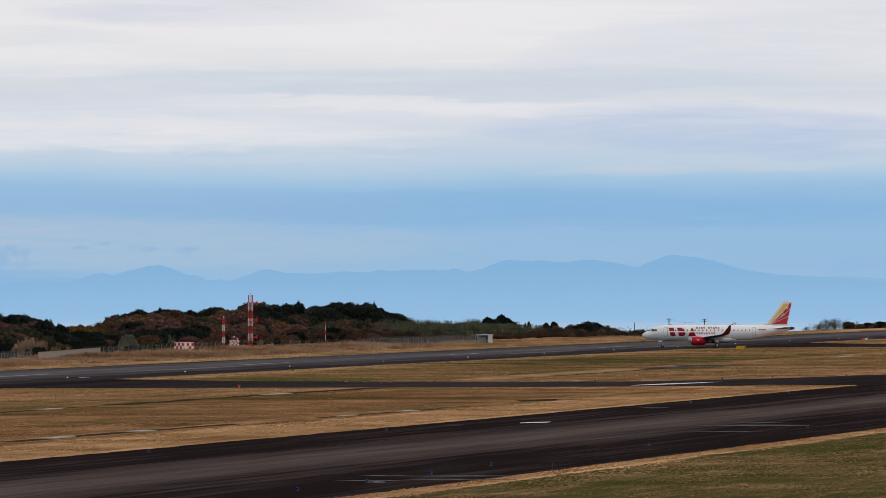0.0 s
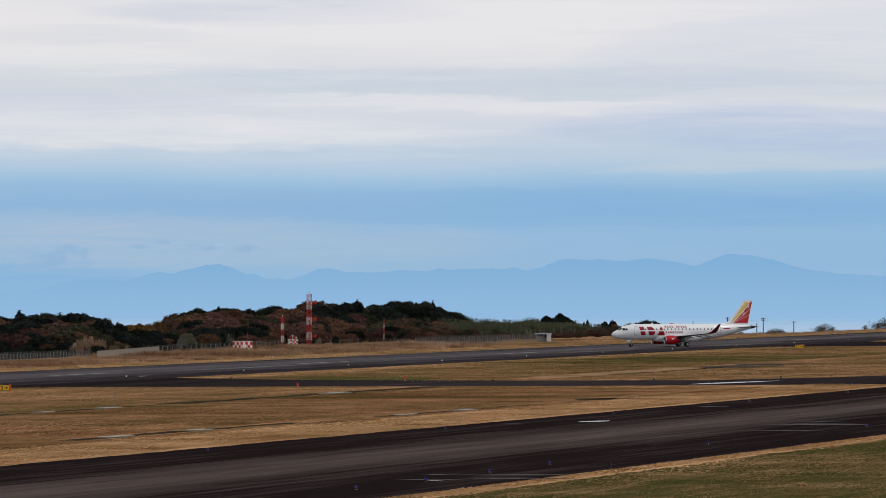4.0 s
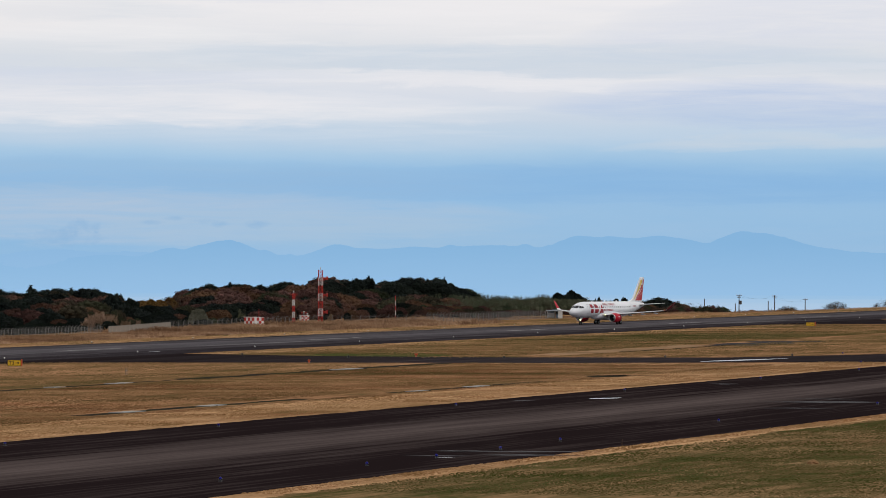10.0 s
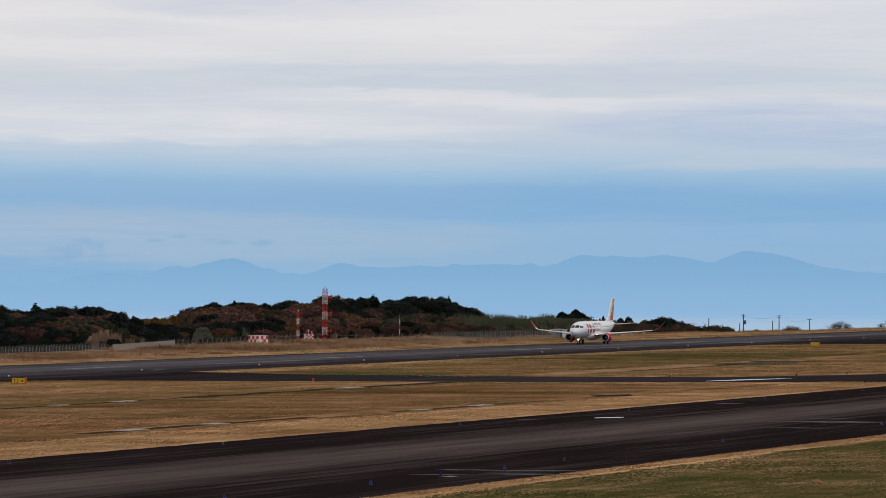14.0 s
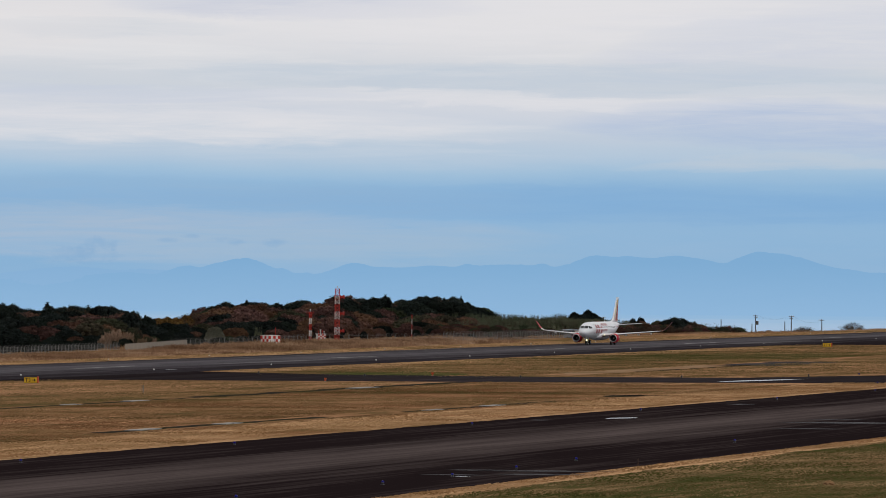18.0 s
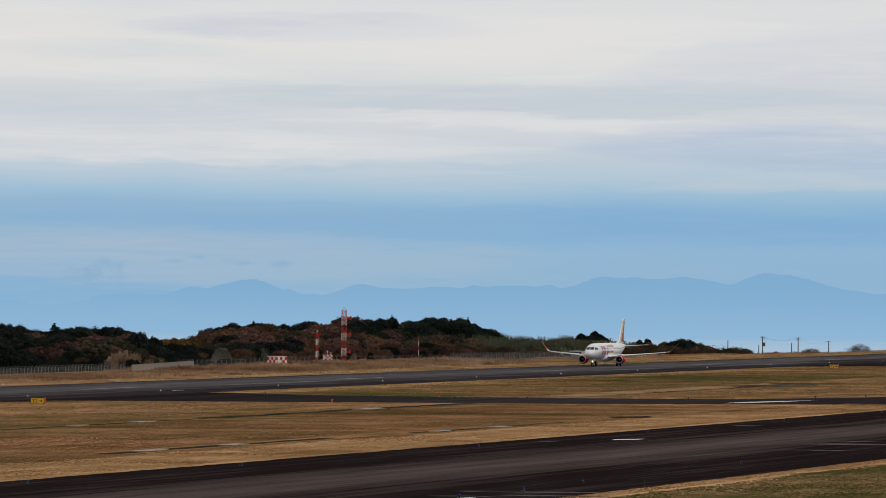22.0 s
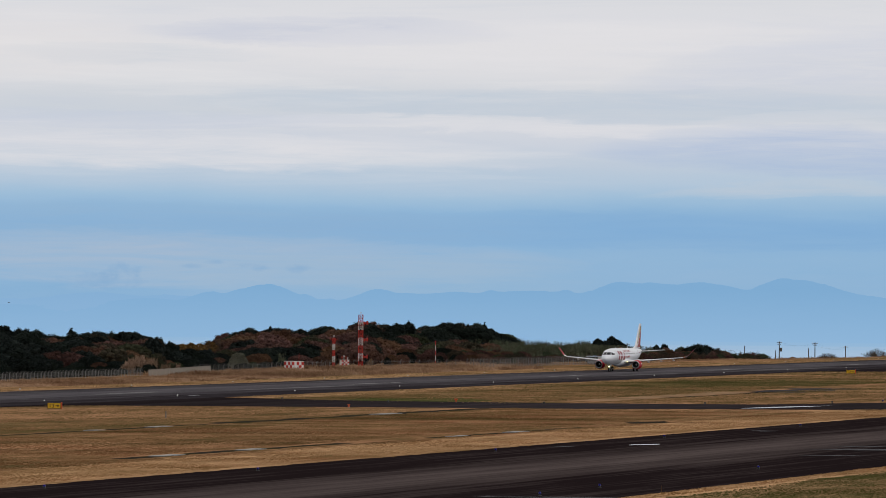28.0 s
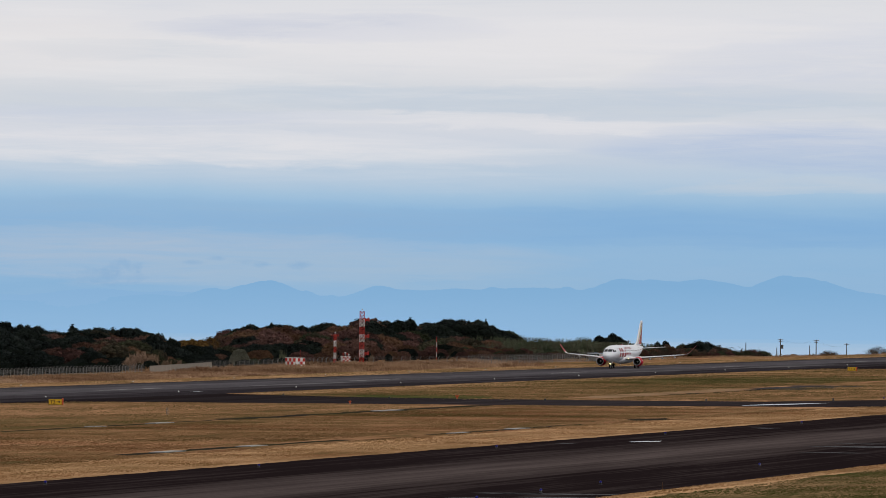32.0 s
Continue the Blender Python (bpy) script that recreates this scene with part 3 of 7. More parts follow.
def ground_z(a, b):
    """Level field; past the far fence the land falls away, slowly under the woods and fast towards the sea beside them."""
    k = smoothstep((a - 1400) / 250) * smoothstep((0.252 - b / max(a, 1.0)) / 0.022)
    edge = 374 - 43 * k
    run = 460 - 330 * k
    return -22.0 * smoothstep((b - edge) / run)


def make_ground():
    la = [-4500, -2500, -1200, -400, 0, 200, 400, 600, 800, 1000] + list(range(1100, 2300, 25)) + [2400, 2700, 3200, 4000, 5000]
    lb = [-4500, -2500, -1000, -300, 0, 100, 200, 300, 330] + list(range(336, 480, 8)) + [500, 540, 600, 680, 780, 900, 1200, 2000, 3500, 5000]
    verts = [(a, b, ground_z(a, b)) for b in lb for a in la]
    n = len(la)
    faces = [(j * n + i, j * n + i + 1, (j + 1) * n + i + 1, (j + 1) * n + i) for j in range(len(lb) - 1) for i in range(n - 1)]
    me = raw_mesh("ground", verts, faces, M["turf"])
    me.shade_smooth()
    thing("ground", FIELD, "mown winter airfield turf, straw and olive", "ground", kind="structure", data=me)


def strip(name, outline, z, mat, label, category, kind="structure"):
    bm = bmesh.new()
    sheet(bm, outline, z)
    bmesh.ops.triangulate(bm, faces=bm.faces[:])
    return thing(name, FIELD, label, category, kind=kind, data=mesh_from(name, bm, mat))


def ragged(a0, a1, b0, b1, step, amp, seed):
    """Outline of a strip along the runway whose two long edges wander."""
    rng = random.Random(seed)
    n = int((a1 - a0) / step)
    low = [(a0 + (a1 - a0) * i / n, b0 + amp * rng.uniform(-1, 1)) for i in range(n + 1)]
    high = [(a0 + (a1 - a0) * i / n, b1 + amp * rng.uniform(-1, 1)) for i in range(n + 1)]
    return low + high[::-1]


def strip_quads(name, outline_low, outline_high, z, mat, label, category):
    verts = [(x, y, z) for x, y in outline_low] + [(x, y, z) for x, y in outline_high]
    n = len(outline_low)
    faces = [(i, i + 1, n + i + 1, n + i) for i in range(n - 1)]
    return thing(name, FIELD, label, category, kind="structure", data=raw_mesh(name, verts, faces, mat))


def wander(a0, a1, b0, b1, step, amp, seed):
    pts = ragged(a0, a1, b0, b1, step, amp, seed)
    h = len(pts) // 2
    return pts[:h], pts[h:][::-1]


def drift(a0, a1, b0, b1, step, amp, seed):
    """A strip whose far edge drifts slowly in and out, frayed by small gaps."""
    low, high = wander(a0, a1, b0, b1, step, 0.25, seed)
    return low, [(a, b + amp * (noise.noise((a * 0.035, seed, 0.0)) + 0.6 * noise.noise((a * 0.17, seed, 2.0)) + 0.35 * noise.noise((a * 0.7, seed, 4.0)))) for a, b in high]


make_ground()
strip_quads("grass_verge_near", *wander(250, 1400, 108.0, 114.9, 0.8, 0.6, 1), 0.004, M["straw_turf"], "strip of dry straw-coloured grass beside the taxiway", "grass verge")
strip_quads("grass_verge_far", *wander(300, 868, 162.0, 178.0, 2.0, 1.2, 2), 0.004, M["straw_turf"], "strip of dry straw-coloured grass beside the taxiway", "grass verge")
strip_quads("grass_verge_runway", *wander(895, 1330, 268.0, 277.5, 3.0, 1.2, 3), 0.004, M["straw_turf"], "dry grass strip beside the runway", "grass verge")
strip_quads("grass_verge_fence", *wander(700, 2300, 318.0, 333.0, 3.0, 1.0, 4), 0.004, M["straw_turf"], "dry grass strip beyond the runway", "grass verge")
strip_quads("lawn", *drift(200, 1500, 20.0, 110.6, 0.9, 1.5, 5), 0.008, M["lawn"], "greener mown lawn before the taxiway", "lawn")


def grass_patch(near0, near1, far1, far0, seed, amp):
    """A greener patch that lies across the field, with ragged long edges and tapering ends."""
    rng, n = random.Random(seed), 70
    low, high = [], []
    for i in range(n + 1):
        f = i / n
        thin = min(1.0, 5 * f, 5 * (1 - f)) ** 0.6
        p = [near0[k] + (near1[k] - near0[k]) * f for k in (0, 1)]
        q = [far0[k] + (far1[k] - far0[k]) * f for k in (0, 1)]
        m = [(u + v) / 2 for u, v in zip(p, q)]
        u, v = thin * (1 + rng.gauss(0, amp)), thin * (1 + rng.gauss(0, amp))
        low.append(tuple(m[k] + (p[k] - m[k]) * max(0.1, u) for k in (0, 1)))
        high.append(tuple(m[k] + (q[k] - m[k]) * max(0.1, v) for k in (0, 1)))
    strip_quads("grass_band", low, high, 0.006, M["green_turf"], "greener patch of turf beside the runway", "grass band")


for patch in (((1045, 255.0), (1112, 226.5), (1186, 241.0), (1118, 268.5), 8, 0.3),
              ((872, 252.3), (878, 232.5), (919, 243.5), (901, 260.6), 10, 0.3)):
    grass_patch(*patch)
strip_quads("taxiway", *wander(-900, 2600, 114.3, 162.5, 2.5, 0.22, 6), 0.010, M["taxi_asphalt"], "dark asphalt parallel taxiway with a paler wheel lane", "taxiway")
strip_quads("runway", *wander(-600, 2700, 277.0, 319.0, 4.0, 0.3, 7), 0.010, M["runway_asphalt"], "grey asphalt runway", "runway")


strip("taxiway_link_near", [(868, 162), (862, 172), (853, 187), (838, 211), (828, 240), (815, 268), (790, 277.5), (893, 277.5), (888, 268), (880, 252), (882, 223), (893, 197), (926, 184), (975, 174), (1010, 162)][::-1], 0.014, M["link_asphalt"],
      "dark asphalt taxiway linking runway and parallel taxiway", "taxiway")
strip("taxiway_link_far", [(1365, 162), (1350, 200), (1342, 235), (1318, 266), (1285, 277.5), (1420, 277.5), (1395, 262), (1398, 230), (1415, 190), (1450, 162)][::-1], 0.014, M["link_asphalt"],
      "dark asphalt taxiway entering the runway", "taxiway")


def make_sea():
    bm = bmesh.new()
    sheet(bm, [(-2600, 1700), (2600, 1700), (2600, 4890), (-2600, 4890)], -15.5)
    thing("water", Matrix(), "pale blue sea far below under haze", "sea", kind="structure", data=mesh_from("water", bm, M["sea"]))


def make_ridge(name, y, hills, base, mat, seed, label):
    """A far mountain range: overlapping hills with a rough crest."""
    verts, n, x0, x1 = [], 800, -560.0, 560.0
    for i in range(n + 1):
        x = x0 + (x1 - x0) * i / n
        h = base + sum((math.exp(-abs((x - cx) / w) ** 1.7) * (top - base)) ** 12 for cx, top, w in hills) ** (1 / 12)
        h += 0.5 * noise.noise((x * 0.09, seed, 3)) + 0.45 * noise.noise((x * 0.22, seed, 7)) + 0.3 * noise.noise((x * 0.8, seed, 9))
        for k in range(5):
            f = k / 4
            verts.append((x, y - 260 * (1 - f), -16.0 + (h + 16.0) * f ** 0.8))
    faces = [(i * 5 + k, (i + 1) * 5 + k, (i + 1) * 5 + k + 1, i * 5 + k + 1) for i in range(n) for k in range(4)]
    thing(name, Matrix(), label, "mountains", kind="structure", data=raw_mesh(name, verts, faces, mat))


def make_markings():
    """Worn white paint: edge stripes and centre-line dashes."""
    strip_quads("runway_edge_stripe", *wander(700, 2200, 313.3, 313.9, 5.0, 0.08, 31), 0.016, M["faded_marking"], "worn white edge stripe on the runway", "marking")
    for a in (920, 1055, 1190, 1325, 1460):
        strip_quads("runway_dash", *wander(a - 15, a + 15, 299.6, 300.8, 5.0, 0.05, a), 0.016, M["marking"], "worn white centre-line dash on the runway", "marking")


make_markings()
make_sea()
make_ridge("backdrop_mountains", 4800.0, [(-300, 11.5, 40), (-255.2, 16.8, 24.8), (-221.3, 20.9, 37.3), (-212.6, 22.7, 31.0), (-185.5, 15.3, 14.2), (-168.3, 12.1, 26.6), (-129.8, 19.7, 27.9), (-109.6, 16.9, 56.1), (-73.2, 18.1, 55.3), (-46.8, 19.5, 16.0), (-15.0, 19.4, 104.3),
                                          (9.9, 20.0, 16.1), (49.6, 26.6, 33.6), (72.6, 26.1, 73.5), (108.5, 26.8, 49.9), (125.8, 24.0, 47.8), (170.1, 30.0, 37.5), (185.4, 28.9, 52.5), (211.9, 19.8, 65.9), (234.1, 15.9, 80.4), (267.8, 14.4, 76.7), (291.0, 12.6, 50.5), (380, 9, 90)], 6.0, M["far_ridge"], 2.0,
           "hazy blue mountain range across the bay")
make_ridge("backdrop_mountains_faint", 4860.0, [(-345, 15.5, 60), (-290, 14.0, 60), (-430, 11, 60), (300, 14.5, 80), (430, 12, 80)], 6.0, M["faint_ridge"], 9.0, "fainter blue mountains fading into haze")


# ---- trees ----
def leaf_cloud(rng, lobes, count, size, flat=0.8, droop=0.0, slim=1.0):
    """Small leaf clumps on and in a set of lobes: (x, y, z, rx, ry, rz)."""
    verts, faces = [], []
    vol = [l[3] * l[4] * l[5] for l in lobes]
    for _ in range(count):
        x, y, z, rx, ry, rz = rng.choices(lobes, vol)[0]
        d = Vector((rng.gauss(0, 1), rng.gauss(0, 1), rng.gauss(0, 1))).normalized()
        r = rng.uniform(0.35, 1.0) ** 0.3 * rng.uniform(0.96, 1.03)
        c = Vector((x + d.x * rx * r, y + d.y * ry * r, z + d.z * rz * r))
        nrm = (d * flat + Vector((rng.gauss(0, 0.5), rng.gauss(0, 0.5), rng.gauss(0.25, 0.5)))).normalized()
        u = nrm.orthogonal().normalized()
        u.rotate(Matrix.Rotation(rng.uniform(0, 6.28), 3, nrm))
        w = nrm.cross(u)
        s = size * rng.uniform(0.55, 1.35)
        k = len(verts)
        for p, q in ((-1, -0.5), (0.5, -0.9), (0.95, 0.6), (-0.5, 0.85)):
            verts.append(tuple(c + u * (p * s) + w * (q * s * slim) - Vector((0, 0, droop * abs(p) * s))))
        faces.append(tuple(range(k, k + 4)))
    return verts, faces


def limbs(bm, rng, height, spread, count, r):
    for i in range(count):
        ang = i * 2.4 + rng.uniform(-0.4, 0.4)
        z0 = height * rng.uniform(0.25, 0.45)
        p = Vector((0, 0, z0))
        q = Vector((math.cos(ang) * spread * rng.uniform(0.35, 0.6), math.sin(ang) * spread * rng.uniform(0.35, 0.6), z0 + height * rng.uniform(0.12, 0.25)))
        rod(bm, p, q, r * 0.45, r * 0.12, 5)


def make_tree(kind, seed, height, spread):
    """One tree, height metres high, standing at the origin; kept as a pattern for its copies."""
    rng = random.Random(seed)
    mats = {"evergreen": "leaf_evergreen", "rust": "leaf_rust", "olive": "leaf_olive", "bamboo": "leaf_bamboo", "pale": "leaf_pale", "dry": "leaf_dry", "gold": "leaf_gold", "cedar": "leaf_evergreen", "bare": "twig"}
    words = {"evergreen": "dark evergreen broadleaf tree with a dense rounded crown", "rust": "rust-brown autumn tree in the woodland", "olive": "olive-green tree in the woodland",
             "bamboo": "feathery grey-green bamboo clump behind the fence", "pale": "pale grey-green bushy tree", "dry": "tan withered bush at the wood's edge", "gold": "yellow-brown autumn tree in the woodland", "cedar": "dark pointed conifer in the woodland", "bare": "leafless tree with fine brown twigs"}
    names = {"bamboo": "bamboo_clump", "cedar": "conifer", "evergreen": "evergreen_tree", "rust": "autumn_tree", "gold": "autumn_tree", "bare": "leafless_tree", "dry": "withered_bush", "pale": "pale_bush"}
    if height < 4:
        t = thing("bush", Matrix(), {"evergreen": "low dark evergreen bush at the wood's edge", "rust": "low rust-brown autumn bush at the wood's edge", "olive": "low olive-brown bush at the wood's edge"}[kind], "bush", "woodland bushes")
    elif height < 6 and kind in ("evergreen", "rust", "olive"):
        t = thing("low_tree", Matrix(), {"evergreen": "low dark evergreen tree with a broad dense crown", "rust": "low rust-brown autumn tree with a broad crown", "olive": "low olive-green tree with a broad crown"}[kind], "tree", "woodland trees")
    else:
        t = thing(names.get(kind, "tree"), Matrix(), words[kind], "bush" if kind in ("dry", "pale") else "tree", "woodland bushes" if kind in ("dry", "pale") else "woodland trees")
    bm = bmesh.new()
    r = height * 0.028
    if kind == "bamboo":
        for _ in range(14):
            x, y = rng.uniform(-spread, spread) * 0.8, rng.uniform(-spread, spread) * 0.8
            rod(bm, (x, y, -1), (x * 1.15 + rng.uniform(-0.4, 0.4), y * 1.15, height * rng.uniform(0.75, 0.97)), 0.06, 0.02, 5)
    else:
        lean = Vector((rng.uniform(-0.05, 0.05), rng.uniform(-0.05, 0.05), 0)) * height
        rod(bm, (0, 0, -1.5), lean * 0.5 + Vector((0, 0, height * 0.5)), r * 1.2, r * 0.75, 8)
        rod(bm, lean * 0.5 + Vector((0, 0, height * 0.5)), lean + Vector((0, 0, height * 0.9)), r * 0.75, r * 0.2, 7)
        limbs(bm, rng, height, spread, 9 if kind != "cedar" else 4, r)
    part("trunk", bm, M["bark"], t)
    lobes = []
    if kind == "bare":
        bm = bmesh.new()
        k = spread / height
        for i in range(30):
            ang, el = i * 2.4 + rng.uniform(-0.3, 0.3), rng.uniform(0.35, 1.5)
            L = height * rng.uniform(0.62, 0.95)
            d = Vector((math.cos(ang) * math.cos(el) * (0.4 + 1.5 * k), math.sin(ang) * math.cos(el) * (0.4 + 1.5 * k), 0.35 + 0.65 * math.sin(el)))
            p, q = Vector((0, 0, height * 0.06)), Vector((0, 0, height * 0.06)) + d * L * 0.92
            q.z = min(q.z, height * 0.97)
            rod(bm, p, q, 0.055, 0.012, 4, caps=False)
            for _ in range(9):
                f = rng.uniform(0.35, 1.0)
                u = p.lerp(q, f)
                v = u + Vector((rng.gauss(0, 0.35), rng.gauss(0, 0.35), rng.uniform(0.1, 0.7))) * height * 0.16
                v.z = min(v.z, height)
                rod(bm, u, v, 0.03, 0.012, 3, caps=False)
        for i in range(22):
            ang, u = i * 2.39996, math.sqrt((i + 0.5) / 22)
            s = spread * rng.uniform(0.2, 0.36)
            lobes.append((math.cos(ang) * spread * 0.8 * u, math.sin(ang) * spread * 0.8 * u, height * (0.8 - 0.45 * u * u) * rng.uniform(0.75, 1.08), s, s, height * 0.13))
        v, f = leaf_cloud(rng, lobes, 5200, 0.1, 0.2, 0.0, 0.17)
        for q in f:
            bm.faces.new([bm.verts.new(v[i]) for i in q])
        part("crown", bm, M["twig"], t, "fine brown twigs and last leaves")
        return t
    if kind == "dry":
        v, f = [], []
        for i in range(4200):
            az, u = i * 2.39996 + 0.9 * (i % 17), math.sqrt(rng.random())
            plume = 0.72 + 0.75 * noise.noise((math.cos(az) * u * 3.1, math.sin(az) * u * 3.1, seed))
            tip = Vector((math.cos(az) * spread * u * plume, math.sin(az) * spread * u * plume, height * (1 - 0.5 * u * u) * plume * rng.uniform(0.5, 1.15)))
            tip.z = min(tip.z, height)
            foot = tip * rng.uniform(0.55, 0.9) + Vector((rng.gauss(0, 0.25), rng.gauss(0, 0.25), 0))
            side = Vector((-math.sin(az + rng.uniform(-1, 1)), math.cos(az), 0.1)) * rng.uniform(0.03, 0.075)
            k = len(v)
            v += [tuple(foot - side), tuple(foot + side), tuple(tip + side * 0.7 + Vector((0, 0, -0.08))), tuple(tip)]
            f.append((k, k + 1, k + 2, k + 3))
        lobes = [(0, 0, height * 0.2, spread * 0.5, spread * 0.5, height * 0.22)]
    elif kind == "pale":
        for i in range(26):
            ang, k = i * 2.39996 + rng.uniform(-0.3, 0.3), math.sqrt((i + 0.5) / 26)
            s = spread * rng.uniform(0.2, 0.34)
            lobes.append((math.cos(ang) * spread * 0.75 * k, math.sin(ang) * spread * 0.75 * k, height * (0.82 - 0.5 * k * k) * rng.uniform(0.72, 1.0), s, s, height * rng.uniform(0.13, 0.2)))
        v, f = leaf_cloud(rng, lobes, 15000, 0.14, 0.1, 0.0, 0.35)
        lobes = [(x, y, z * 0.8, rx * 0.6, ry * 0.6, rz * 0.6) for x, y, z, rx, ry, rz in lobes[::2]]
    elif kind == "cedar":
        for i in range(9):
            f = i / 8
            rr = spread * (1 - f) ** 0.75 * rng.uniform(0.8, 1.2) + 0.45
            lobes.append((rng.uniform(-0.2, 0.2), rng.uniform(-0.2, 0.2), height * (0.2 + 0.77 * f), rr, rr, height * 0.09))
        v, f = leaf_cloud(rng, lobes, 6000, 0.19, 0.3, 0.2)
    elif kind == "bamboo":
        for i in range(16):
            x, y = rng.uniform(-1, 1) * spread, rng.uniform(-1, 1) * spread
            top = height * rng.uniform(0.72, 1.0)
            lobes.append((x, y, top - height * 0.24, spread * 0.13, spread * 0.13, height * 0.26))
            lobes.append((x * 0.9, y * 0.9, height * 0.35, spread * 0.35, spread * 0.35, height * 0.3))
        v, f = leaf_cloud(rng, lobes, 17000, 0.16, 0.25, 0.5, 0.32)
    else:
        # many small leafy masses over an uneven dome, so that the outline is broken and finely knotted
        n = {"evergreen": 70, "rust": 60, "olive": 64, "gold": 60}[kind]
        for i in range(n):
            ang, k = i * 2.39996 + rng.uniform(-0.2, 0.2), math.sqrt((i + 0.5) / n)
            bulge = 1 + 0.55 * noise.noise((math.cos(ang) * k * 2.6, math.sin(ang) * k * 2.6, seed))
            s = spread * rng.uniform(0.1, 0.25)
            zz = height * (0.3 + 0.66 * math.sqrt(max(0.0, 1 - 0.93 * k * k)) * (0.8 + 0.2 * bulge)) - s * rng.uniform(0.5, 1.1)
            lobes.append((math.cos(ang) * spread * 0.86 * k * bulge, math.sin(ang) * spread * 0.86 * k * bulge, min(zz, height - s * 0.7), s * rng.uniform(0.8, 1.25), s * rng.uniform(0.8, 1.25), s * rng.uniform(0.75, 1.1)))
        for i in range(14):
            ang = i * 2.39996
            lobes.append((math.cos(ang) * spread * 0.72, math.sin(ang) * spread * 0.72, height * rng.uniform(0.1, 0.35), spread * 0.24, spread * 0.24, height * 0.09))
        dense = 0.8 if height < 8 else 1.0
        size = (0.85 if height < 8 else 1.0) * {"evergreen": 0.13, "rust": 0.12, "olive": 0.12, "gold": 0.12}[kind]
        v, f = leaf_cloud(rng, lobes, int(dense * {"evergreen": 10000, "rust": 9500, "olive": 9500, "gold": 9500}[kind]), size, 0.3, 0.0, 0.7)
    # dense inner foliage, so that no sky shows through the crown
    bm = bmesh.new()
    for x, y, z, rx, ry, rz in (lobes[1::2] if kind == "bamboo" else lobes):
        bmesh.ops.create_icosphere(bm, subdivisions=1, radius=1.0, matrix=Matrix.Translation((x * 0.97, y * 0.97, z - 0.12 * rz)) @ Matrix.Rotation(x * 7 + y, 4, "Z") @ Matrix.Diagonal((rx * 0.82, ry * 0.82, rz * 0.82, 1)))
    if kind not in ("cedar", "bamboo", "dry", "pale"):
        bmesh.ops.create_icosphere(bm, subdivisions=3, radius=1.0, matrix=Matrix.Translation((0, 0, height * 0.42)) @ Matrix.Diagonal((spread * 0.7, spread * 0.7, height * 0.4, 1)))
    o = len(v)
    bm.verts.index_update()
    v += [tuple(w.co + Vector((noise.noise(w.co * 2.1), noise.noise(w.co * 2.1 + Vector((9, 0, 0))), noise.noise(w.co * 2.1 + Vector((0, 9, 0))))) * spread * 0.07) for w in bm.verts]
    f += [tuple(o + w.index for w in q.verts) for q in bm.faces]
    bm.free()
    me = raw_mesh("crown", v, f, M[mats[kind]])
    part("crown", me, None, t)
    return t


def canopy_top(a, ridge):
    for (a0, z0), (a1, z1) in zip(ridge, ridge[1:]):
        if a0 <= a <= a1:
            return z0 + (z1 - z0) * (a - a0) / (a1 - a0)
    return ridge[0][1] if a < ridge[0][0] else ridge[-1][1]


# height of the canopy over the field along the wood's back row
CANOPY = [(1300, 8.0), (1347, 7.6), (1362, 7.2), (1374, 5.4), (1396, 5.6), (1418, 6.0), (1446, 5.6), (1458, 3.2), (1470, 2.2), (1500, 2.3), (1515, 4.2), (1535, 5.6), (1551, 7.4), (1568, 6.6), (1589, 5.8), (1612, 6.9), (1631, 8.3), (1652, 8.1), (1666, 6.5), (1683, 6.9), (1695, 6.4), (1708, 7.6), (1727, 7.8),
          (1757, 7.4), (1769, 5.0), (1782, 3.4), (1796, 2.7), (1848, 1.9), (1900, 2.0)]


